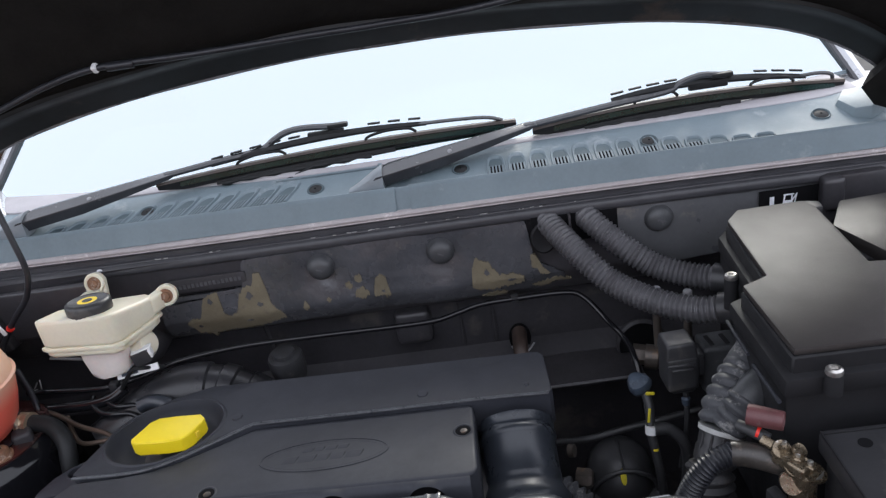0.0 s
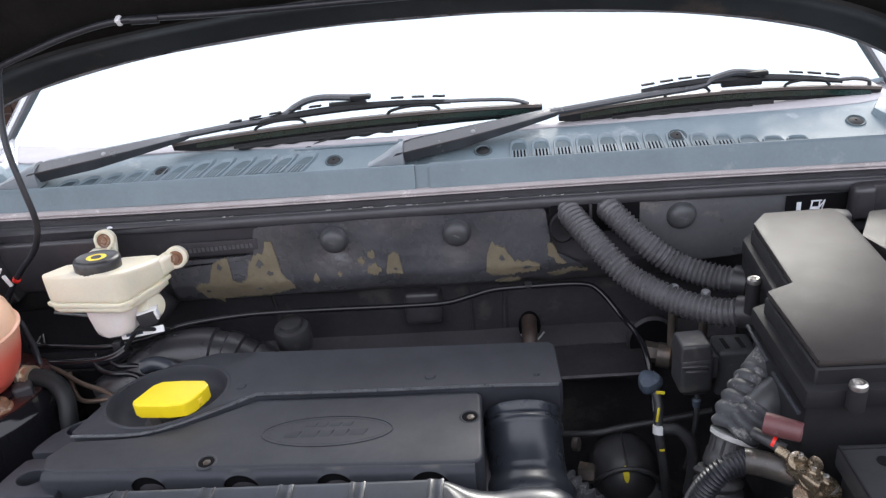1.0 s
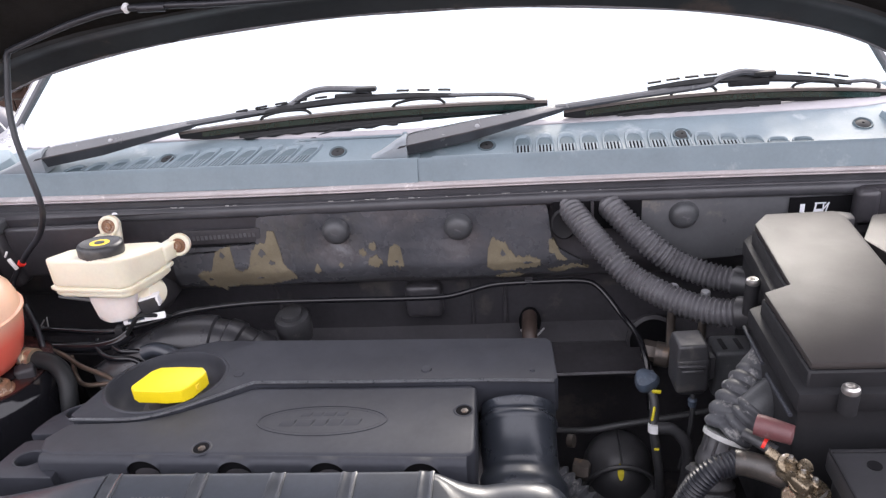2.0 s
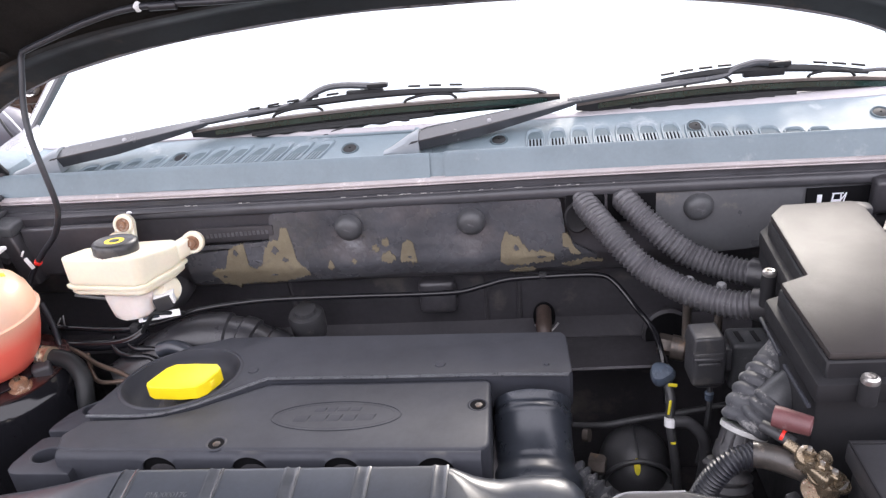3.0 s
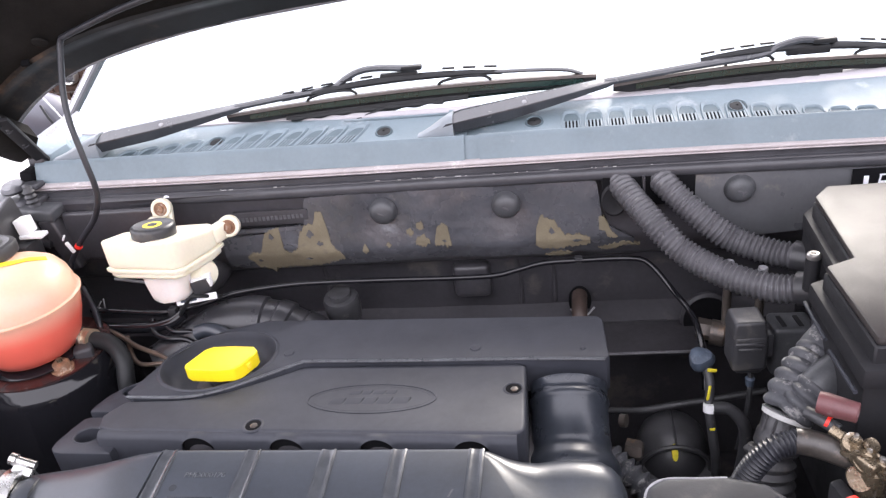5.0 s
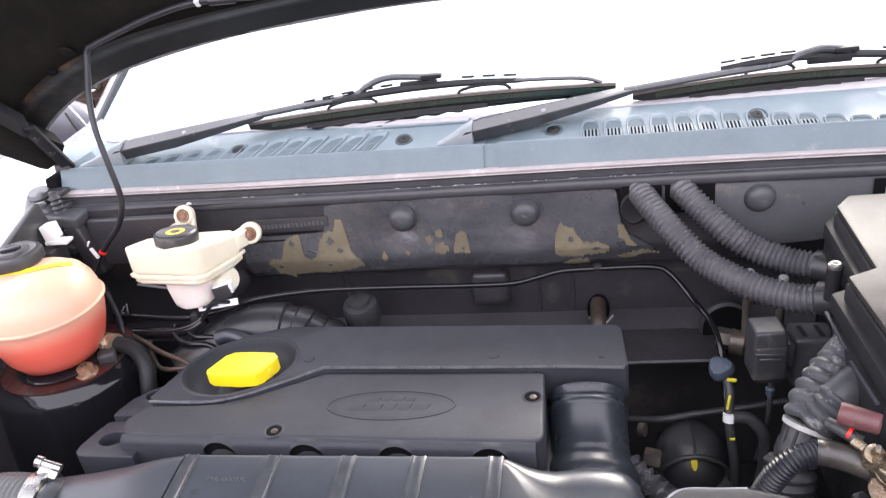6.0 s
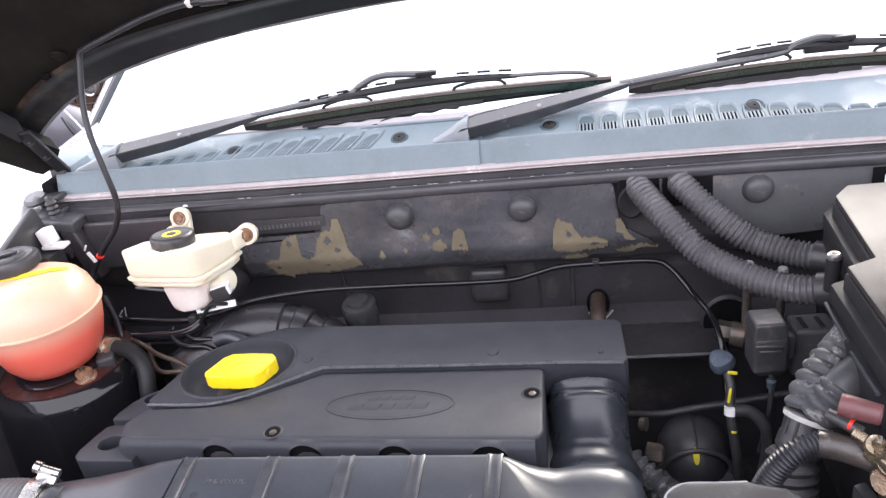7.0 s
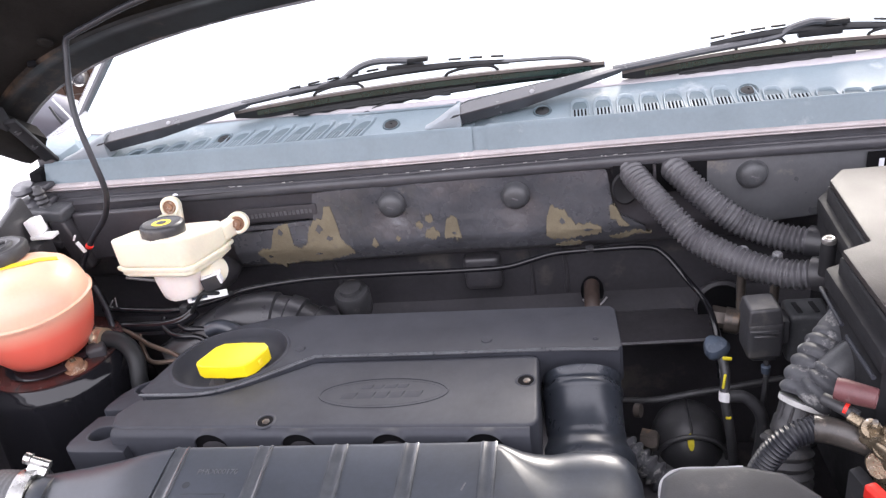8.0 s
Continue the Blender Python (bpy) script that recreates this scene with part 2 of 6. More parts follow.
# ---- mesh helpers ----
def thing(name, at, label, category, group="", kind=""):
    """An Empty at a thing's base, in bay coordinates."""
    ob = new(name)
    ob.empty_display_size = 0.02
    ob.matrix_basis = Matrix.Translation(BAY @ Vector(at))
    return tagged(ob, label, category, group, kind)


def part(name, bm, material, parent=None, label="", sharp=38, smooth=True):
    """Links a bmesh drawn in bay coordinates as one mesh object, under a thing or a part."""
    me = bpy.data.meshes.new(name)
    bm.normal_update()
    bm.to_mesh(me)
    bm.free()
    me.transform(BAY)
    me.materials.append(material)
    if smooth:
        me.shade_smooth()
        me.set_sharp_from_angle(angle=radians(sharp))
    ob = new(name, me)
    if parent:
        ob.parent = parent
        ob.matrix_parent_inverse = root_pose(parent).inverted()
    if label:
        ob["label"] = label
    return ob


def root_pose(ob):
    return (root_pose(ob.parent) @ ob.matrix_parent_inverse if ob.parent else Matrix()) @ ob.matrix_basis


def struct(name, bm, material, label, category, sharp=38):
    return tagged(part(name, bm, material, sharp=sharp), label, category, kind="structure")


def rings(sections, closed=True, cap=True, loop=False, bm=None):
    """Skin over rows of points."""
    bm = bm or bmesh.new()
    vs = [[bm.verts.new(p) for p in row] for row in sections]
    pairs = list(zip(vs, vs[1:])) + ([(vs[-1], vs[0])] if loop else [])
    for a, b in pairs:
        n = len(a)
        for i in range(n if closed else n - 1):
            j = (i + 1) % n
            bm.faces.new((a[i], a[j], b[j], b[i]))
    if cap and closed and not loop:
        bm.faces.new(vs[0][::-1])
        bm.faces.new(vs[-1])
    bmesh.ops.recalc_face_normals(bm, faces=bm.faces)
    return bm


def spline(points, n):
    """Catmull-Rom through points, n samples in all, evenly along it."""
    p = [Vector(q) for q in points]
    p = [2 * p[0] - p[1]] + p + [2 * p[-1] - p[-2]]
    fine = []
    for i in range(1, len(p) - 2):
        for k in range(24):
            t = k / 24
            a, b, c, d = p[i - 1:i + 3]
            fine.append(0.5 * ((2 * b) + (c - a) * t + (2 * a - 5 * b + 4 * c - d) * t * t + (3 * b - a - 3 * c + d) * t ** 3))
    fine.append(p[-2])
    run = [0.0]
    for a, b in zip(fine, fine[1:]):
        run.append(run[-1] + (b - a).length)
    out, k = [], 0
    for i in range(n):
        s = run[-1] * i / (n - 1)
        while k < len(fine) - 2 and run[k + 1] < s:
            k += 1
        f = (s - run[k]) / max(1e-9, run[k + 1] - run[k])
        out.append(fine[k].lerp(fine[k + 1], min(1, max(0, f))))
    return out, run[-1]


def tube(points, radius, n=24, seg=12, wave=None, flat=1.0, bm=None):
    """A pipe along a smooth line. radius: a number or a function of 0..1. wave: (pitch, depth) of its corrugation."""
    length = spline(points, 8)[1]
    if wave:
        n = max(n, int(length / wave[0] * 6))
    line, _ = spline(points, n)
    rows, up = [], None
    for i, q in enumerate(line):
        d = (line[min(i + 1, n - 1)] - line[max(i - 1, 0)]).normalized()
        if up is None:
            up = d.orthogonal().normalized()
        up = (up - up.dot(d) * d).normalized()
        side = d.cross(up)
        r = radius(i / (n - 1)) if callable(radius) else radius
        if wave:
            r += wave[1] * (-0.5, -0.32, 0.30, 0.5, 0.30, -0.32)[i % 6]
        rows.append([q + r * (math.cos(a) * up + flat * math.sin(a) * side) for a in (2 * math.pi * k / seg for k in range(seg))])
    return rings(rows, bm=bm)


def lathe(at, profile, axis=(0, 0, 1), seg=28, bm=None, stretch=(1, 1), wobble=None):
    """Turns (radius, height) round an axis."""
    turn = Vector(axis).to_track_quat("Z", "Y").to_matrix()
    rows = []
    for r, h in profile:
        r = max(r, 1e-5)
        rows.append([Vector(at) + turn @ Vector((stretch[0] * r * math.cos(a) * (wobble(a) if wobble else 1),
                                                 stretch[1] * r * math.sin(a) * (wobble(a) if wobble else 1), h))
                     for a in (2 * math.pi * k / seg for k in range(seg))])
    return rings(rows, bm=bm)


def bevel(bm, width, seg=2, angle=30):
    edges = [e for e in bm.edges if len(e.link_faces) == 2 and e.calc_face_angle(0) > radians(angle)]
    bmesh.ops.bevel(bm, geom=edges, offset=width, segments=seg, profile=0.6, affect="EDGES", clamp_overlap=True)
    return bm


def block(at, size, width=0.003, seg=2, turn=(0, 0, 0), taper=1.0):
    """A bevelled box, its middle at at; taper narrows its foot."""
    bm = bmesh.new()
    bmesh.ops.create_cube(bm, size=1)
    for v in bm.verts:
        k = taper if v.co.z < 0 else 1
        v.co = Vector((v.co.x * size[0] * k, v.co.y * size[1] * k, v.co.z * size[2]))
    if width:
        bevel(bm, width, seg)
    bm.transform(pose(*at, *turn))
    return bm


def prism(outline, low, high, width=0.003, seg=2, lift=None):
    """An upright prism over a plan outline; lift(x, y) raises its top."""
    bm = bmesh.new()
    n = len(outline)
    a = [bm.verts.new((x, y, low)) for x, y in outline]
    b = [bm.verts.new((x, y, high + (lift(x, y) if lift else 0))) for x, y in outline]
    for i in range(n):
        j = (i + 1) % n
        bm.faces.new((a[i], a[j], b[j], b[i]))
    bm.faces.new(a[::-1])
    bm.faces.new(b)
    bmesh.ops.recalc_face_normals(bm, faces=bm.faces)
    if width:
        bevel(bm, width, seg)
    return bm


def holed(outline, hole, rx, ry, lean, low, high, steps):
    """A plate with an oval well: skinned from its outline in to the well's rim by bearing, then down through steps of (size, depth)."""
    cx, cy = hole

    def reach(a):
        d = Vector((math.cos(a), math.sin(a)))
        best = None
        for p, q in zip(outline, outline[1:] + outline[:1]):
            p, q = Vector(p) - Vector(hole), Vector(q) - Vector(hole)
            e = q - p
            den = d.x * e.y - d.y * e.x
            if abs(den) < 1e-9:
                continue
            t, w = (p.x * e.y - p.y * e.x) / den, (p.x * d.y - p.y * d.x) / den
            if t > 0 and -1e-6 <= w <= 1 + 1e-6 and (best is None or t > best):
                best = t
        return cx + d.x * best, cy + d.y * best

    def oval(a):
        r = 1 / math.hypot(math.cos(a - lean) / rx, math.sin(a - lean) / ry)
        return r * math.cos(a), r * math.sin(a)
    angs = sorted([2 * math.pi * k / 48 - math.pi + 0.011 for k in range(48)] + [math.atan2(y - cy, x - cx) for x, y in outline])
    out = [reach(a) for a in angs]
    rim = [oval(a) for a in angs]
    inset = []
    for x, y in out:
        d = Vector((cx - x, cy - y)).normalized() * 0.0035
        inset.append((x + d.x, y + d.y))
    rows = [[(x, y, low) for x, y in out], [(x, y, high - 0.0035) for x, y in out], [(x * 0.7 + i * 0.3, y * 0.7 + j * 0.3, high - 0.001) for (x, y), (i, j) in zip(out, inset)], [(x, y, high) for x, y in inset]]
    for f, dz in steps:
        rows.append([(cx + x * f, cy + y * f, high + dz) for x, y in rim])
    return rings(rows)


def joined(*many):
    out = bmesh.new()
    for b in many:
        me = bpy.data.meshes.new("scrap")
        b.to_mesh(me)
        b.free()
        out.from_mesh(me)
        bpy.data.meshes.remove(me)
    return out


def hexbolt(name, at, r, h, axis, material, parent, washer=True):
    prof = ([(0, 0), (r * 1.55, 0), (r * 1.55, h * 0.25)] if washer else [(0, 0)])
    body = lathe(at, prof + [(r * 1.05, h * 0.26), (r * 1.05, h * 0.9), (r * 0.85, h), (0, h)], axis, seg=12 if washer else 6)
    return part(name, body, material, parent)


# ---- large structure ----
def shift(x):
    """How far the cowl's line runs back as it crosses the car."""
    return 0.024 - 0.03 * x


def along(profile, x0, x1, n, move=shift, wave=None):
    """Draws a (y, z) profile along the car's width."""
    rows = []
    for i in range(n + 1):
        x = x0 + (x1 - x0) * i / n
        rows.append([(x, y + move(x), z + (wave(x) if wave else 0)) for y, z in profile])
    return rows


def ground():
    bm = bmesh.new()
    bmesh.ops.create_grid(bm, x_segments=40, y_segments=40, size=60)
    bm.transform(Matrix.Translation((0, 0, (0.95 - 1.0 / U))))
    for v in bm.verts:
        if v.co.length > 6:
            v.co.z += 0.05 * noise.noise(v.co * 0.2)
    struct("ground", bm, ASPHALT, "grey asphalt driveway under the car", "ground")


def rail_face(z):
    """Depth of the upper rail's face: upright above, rolled under towards its foot."""
    t = max(0.0, 0.896 - z)
    return -0.004 + 0.09 * max(0.0, z - 0.90) + 0.35 * t + 5.0 * t * t


def bulkhead():
    # upper rail rolled under at its foot, and the wall set back below it
    prof = [(0.012, 1.004), (-0.001, 0.998), (rail_face(0.985), 0.985), (rail_face(0.94), 0.94)] + [(rail_face(0.900 - 0.006 * k), 0.900 - 0.006 * k) for k in range(9)]
    prof += [(0.035, 0.848), (0.058, 0.842), (0.062, 0.74), (0.03, 0.72), (0.03, 0.40), (0.09, 0.40), (0.09, 1.004)]
    flat = lambda x: 0.0
    bm = rings(along(prof, -0.74, 0.76, 60, flat))
    for v in bm.verts:
        if 0.4 < v.co.z < 0.99 and v.co.y < 0.07:
            v.co.y += 0.0035 * noise.noise(v.co * 9)
    wall = struct("bulkhead", bm, STEEL, "black painted steel engine bulkhead with dusty dull patches", "bulkhead")
    part("lower_shelf", joined(block((0.265, 0.005, 0.712), (0.16, 0.11, 0.012), 0.004), block((-0.30, 0.02, 0.70), (0.5, 0.08, 0.02), 0.005)), DARK, wall)
    part("shelf_edge", tube([(0.185, -0.052, 0.714), (0.26, -0.053, 0.716), (0.345, -0.052, 0.716)], 0.0024, 12, 8), EDGESTEEL, wall, "paler edge line of the shelf")
    # a shallow swelling low on the wall, and a pressed groove under the rail
    part("pressing", block((-0.015, 0.052, 0.800), (0.062, 0.03, 0.062), 0.013, 4), STEEL, wall)
    part("pressing", tube([(-0.175, 0.008, 0.877), (-0.168, 0.012, 0.868), (-0.150, 0.014, 0.863), (-0.115, 0.014, 0.864), (-0.098, 0.012, 0.869), (-0.092, 0.008, 0.878)], 0.0035, 24, 8), STEEL, wall)
    for x in (-0.27, 0.06, 0.115):
        part("seam_fold", tube([(x, 0.060, 0.84), (x + 0.004, 0.0605, 0.80), (x + 0.003, 0.060, 0.745)], 0.0042, 12, 8), DARK, wall)
    return wall


def between(points, x):
    """Straight-line height of a polyline over x."""
    for (x0, z0), (x1, z1) in zip(points, points[1:]):
        if x0 <= x <= x1:
            return z0 + (z1 - z0) * (x - x0) / max(x1 - x0, 1e-6)
    return points[0][1] if x < points[0][0] else points[-1][1]


PLUGS = ((-0.132, 0.957), (0.0555, 0.956), (0.3845, 0.963))


def pad_face(x, z):
    """Depth of the pad's front: it follows the rail, sags a little and dips round the plugs."""
    dip = sum(0.0090 * math.exp(-((x - a) ** 2 + (z - b) ** 2) / 0.034 ** 2) for a, b in PLUGS)
    return rail_face(z) - 0.0095 + dip + 0.0032 * noise.noise(Vector((x * 11, 3.0, z * 16))) + 0.0009 * noise.noise(Vector((x * 45, 7.0, z * 60)))


def hung_sheet(top, low, x0, x1, step, rows, proud, ragged, seed):
    """A sheet hung on the rail between two edges, frayed by noise, with its thickness turned back all round."""
    n = max(4, int((x1 - x0) / step))
    grid = []
    for i in range(n + 1):
        x = x0 + (x1 - x0) * i / n
        fray = lambda k: ragged * (noise.noise(Vector((x * 260, seed, k))) + 0.7 * noise.noise(Vector((x * 620, seed, k))))
        a, b = between(top, x) + fray(0.0), between(low, x) + fray(9.0)
        if a - b < 0.0006:
            a, b = (a + b) / 2 + 0.0003, (a + b) / 2 - 0.0003
        line = [(x, pad_face(x, b + (a - b) * k / rows) - proud, b + (a - b) * k / rows) for k in range(rows + 1)]
        grid.append([(x, line[0][1] + proud + 0.006, line[0][2])] + line + [(x, line[-1][1] + proud + 0.006, line[-1][2])])
    return rings(grid)


def sound_pad(wall):
    """The grey sound-deadening sheet with its cut-out for the stamped number, torn through to felt."""
    top = [(-0.398, 0.922), (-0.392, 0.927), (-0.33, 0.931), (-0.266, 0.936), (-0.258, 0.945), (-0.2555, 0.980), (-0.2495, 0.9855), (-0.20, 0.987), (0.02, 0.988), (0.186, 0.987), (0.191, 0.975), (0.193, 0.930),
           (0.201, 0.918), (0.222, 0.905), (0.240, 0.893)]
    low = [(-0.398, 0.872), (-0.38, 0.866), (-0.30, 0.862), (-0.2, 0.866), (-0.06, 0.870), (0.10, 0.868), (0.20, 0.871), (0.240, 0.880)]
    pad = part("sound_pad", hung_sheet(top, low, -0.398, 0.240, 0.003, 22, 0.0, 0.0006, 1.0), PAD, wall, "dented grey sound-deadening sheet with torn edges", sharp=50)
    # the sheet carries on over the cut-out's foot as a second, lower layer
    part("pad_layer", hung_sheet([(-0.300, 0.9405), (-0.258, 0.943)], [(-0.300, 0.934), (-0.258, 0.937)], -0.372, -0.258, 0.003, 4, 0.0010, 0.0006, 2.0), PAD, pad)

    def scrap(top, low, seed):
        part("torn_patch", hung_sheet(top, low, top[0][0], top[-1][0], 0.0010, 10, 0.0016, 0.0042, seed), FELT, pad, "bared beige felt", sharp=60)

    scrap([(-0.362, 0.895), (-0.350, 0.901), (-0.339, 0.899), (-0.333, 0.915), (-0.327, 0.932), (-0.318, 0.939), (-0.302, 0.941), (-0.3005, 0.925), (-0.298, 0.903), (-0.290, 0.898), (-0.276, 0.905), (-0.270, 0.927),
           (-0.262, 0.937), (-0.252, 0.946), (-0.245, 0.941), (-0.239, 0.961), (-0.229, 0.963), (-0.225, 0.945), (-0.221, 0.912), (-0.214, 0.900), (-0.205, 0.888)],
          [(-0.362, 0.891), (-0.356, 0.884), (-0.352, 0.866), (-0.336, 0.861), (-0.331, 0.852), (-0.3265, 0.862), (-0.29, 0.865), (-0.252, 0.864), (-0.236, 0.872), (-0.222, 0.875), (-0.205, 0.880)], 1.3)
    scrap([(-0.0565, 0.905), (-0.0515, 0.929), (-0.043, 0.936), (-0.035, 0.931), (-0.0315, 0.900)], [(-0.0565, 0.899), (-0.040, 0.898), (-0.0385, 0.887), (-0.0365, 0.897), (-0.0315, 0.895)], 2.3)
    scrap([(-0.086, 0.906), (-0.082, 0.915), (-0.072, 0.918), (-0.064, 0.907)], [(-0.086, 0.901), (-0.075, 0.897), (-0.064, 0.902)], 3.3)
    scrap([(-0.083, 0.936), (-0.079, 0.940), (-0.072, 0.936)], [(-0.083, 0.931), (-0.075, 0.923), (-0.072, 0.929)], 5.3)
    scrap([(-0.099, 0.927), (-0.095, 0.929), (-0.088, 0.921)], [(-0.099, 0.920), (-0.093, 0.915), (-0.088, 0.916)], 8.3)
    scrap([(-0.133, 0.905), (-0.129, 0.907), (-0.125, 0.903)], [(-0.133, 0.902), (-0.129, 0.898), (-0.125, 0.900)], 9.3)
    scrap([(-0.172, 0.897), (-0.167, 0.907), (-0.162, 0.898)], [(-0.172, 0.893), (-0.167, 0.891), (-0.162, 0.894)], 10.3)
    scrap([(0.096, 0.895), (0.0985, 0.921), (0.106, 0.940), (0.1115, 0.934), (0.125, 0.930), (0.132, 0.915), (0.139, 0.908), (0.153, 0.906), (0.168, 0.905), (0.1765, 0.898)],
          [(0.096, 0.887), (0.106, 0.881), (0.126, 0.879), (0.150, 0.884), (0.168, 0.885), (0.1765, 0.890)], 6.3)
    scrap([(0.190, 0.929), (0.194, 0.934), (0.203, 0.918), (0.211, 0.906), (0.217, 0.900)], [(0.190, 0.913), (0.197, 0.911), (0.203, 0.899), (0.217, 0.898)], 7.3)
    scrap([(0.188, 0.881), (0.208, 0.885), (0.230, 0.889), (0.249, 0.880)], [(0.188, 0.877), (0.202, 0.872), (0.226, 0.880), (0.249, 0.878)], 11.3)
    scrap([(0.108, 0.868), (0.127, 0.874), (0.150, 0.870)], [(0.108, 0.865), (0.128, 0.861), (0.150, 0.867)], 12.3)
    # flakes of the grey skin left standing on the bared felt
    for x, z, w, h, seed in ((-0.289, 0.9085, 0.010, 0.005, 1.7), (-0.252, 0.928, 0.006, 0.006, 2.7), (-0.238, 0.912, 0.005, 0.004, 3.7), (-0.316, 0.926, 0.004, 0.006, 4.7), (-0.262, 0.884, 0.006, 0.002, 5.7), (-0.344, 0.884, 0.003, 0.004, 6.7),
                             (0.121, 0.912, 0.004, 0.005, 7.7), (0.158, 0.896, 0.007, 0.002, 8.7), (-0.042, 0.906, 0.003, 0.002, 9.7)):
        part("skin_flake", hung_sheet([(x - w, z), (x - w * 0.3, z + h), (x + w * 0.5, z + h * 0.6), (x + w, z)], [(x - w, z - h * 0.3), (x, z - h), (x + w * 0.6, z - h * 0.5), (x + w, z - h * 0.2)], x - w, x + w, 0.0010, 5, 0.0026, 0.0022, seed), PAD, pad)
    return pad


def bulkhead_details(wall):
    rim = [(0.308, 0.992), (0.620, 0.992), (0.620, 0.93), (0.56, 0.905), (0.46, 0.890), (0.39, 0.886), (0.345, 0.898), (0.312, 0.935)]
    bm = prism(rim, -0.003, 0.0095, 0.003, 2)
    bm.transform(Matrix(((1, 0, 0, 0), (0, 0, -1, 0), (0, 1, 0, 0), (0, 0, 0, 1))))
    part("smooth_sheet", bm, SHEET, wall, "smooth grey sheet with dusty edges")
    # domed rubber blanking plugs
    for (x, z), y in zip(PLUGS, (-0.0045, -0.0045, -0.0085)):
        plug = part("plug", lathe((x, y, z), [(0, 0), (0.0215, 0), (0.0215, 0.0015), (0.0203, 0.0030), (0.0195, 0.006), (0.0178, 0.0093), (0.0148, 0.0121), (0.0105, 0.0142), (0.0055, 0.0152), (0, 0.0154)], (0, -1, 0.05), seg=36), DUSTRUB, wall, "domed black rubber plug")
        part("slot", block((x, y - 0.0152, z), (0.010, 0.0012, 0.003), 0.0006, 1, (0, 25, 0)), STAMP, plug)
    # stamped number: a plain bar for each sign
    plate = part("stamped_area", block((-0.312, -0.005, 0.957), (0.124, 0.006, 0.024), 0.002), DARK, wall)
    for k in range(17):
        part("bar", block((-0.3705 + 0.0069 * k, -0.0085, 0.9555 + 0.0002 * k), (0.0044, 0.0008, 0.0070), 0), STAMP, plate, "worn stamping as a plain bar")
    # dark strip painted as the crease's shade
    part("crease", block((-0.318, -0.0078, 0.9425), (0.095, 0.002, 0.0028), 0.0008, 1, (0, -2, 0)), VOID, plate)
    # black label with white pictograms
    lab = part("label", block((0.572, -0.0125, 0.968), (0.085, 0.002, 0.030), 0.0005, 1), VOID, wall, "black label with white pictograms")
    part("mark", block((0.5475, -0.0142, 0.9665), (0.0062, 0.001, 0.0125), 0), SYMBOL, lab)
    pump = [block((0.5695, -0.0142, 0.9600), (0.0130, 0.001, 0.0018), 0), block((0.5715, -0.0142, 0.9735), (0.0150, 0.001, 0.0018), 0), block((0.5650, -0.0142, 0.9665), (0.0020, 0.001, 0.0140), 0, turn=(0, 8, 0)),
            block((0.5760, -0.0142, 0.9665), (0.0018, 0.001, 0.0140), 0), block((0.5705, -0.0140, 0.9625), (0.0100, 0.001, 0.0035), 0), block((0.5815, -0.0142, 0.9670), (0.0014, 0.001, 0.0150), 0, turn=(0, 12, 0)),
            block((0.5790, -0.0146, 0.9680), (0.0014, 0.001, 0.0150), 0, turn=(0, 32, 0))]
    part("mark", joined(*pump), SYMBOL, lab)
    # openings where the conduits pass: a near-black block paints their shade
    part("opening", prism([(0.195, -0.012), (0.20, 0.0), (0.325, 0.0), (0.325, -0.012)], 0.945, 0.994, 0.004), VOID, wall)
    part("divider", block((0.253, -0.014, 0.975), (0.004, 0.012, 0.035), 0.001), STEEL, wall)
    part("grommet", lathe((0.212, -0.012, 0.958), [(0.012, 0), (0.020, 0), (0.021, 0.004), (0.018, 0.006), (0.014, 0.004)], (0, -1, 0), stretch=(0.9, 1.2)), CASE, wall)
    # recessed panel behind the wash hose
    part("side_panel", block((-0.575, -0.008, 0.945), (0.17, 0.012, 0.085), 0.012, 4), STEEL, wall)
    # round hole with a heater stub behind: its shade is a near-black disc
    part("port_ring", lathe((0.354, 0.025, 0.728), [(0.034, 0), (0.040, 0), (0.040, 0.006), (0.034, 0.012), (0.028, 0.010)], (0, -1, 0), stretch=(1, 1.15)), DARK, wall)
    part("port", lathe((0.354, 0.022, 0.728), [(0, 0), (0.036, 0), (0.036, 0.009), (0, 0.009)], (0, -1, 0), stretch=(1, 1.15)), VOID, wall)


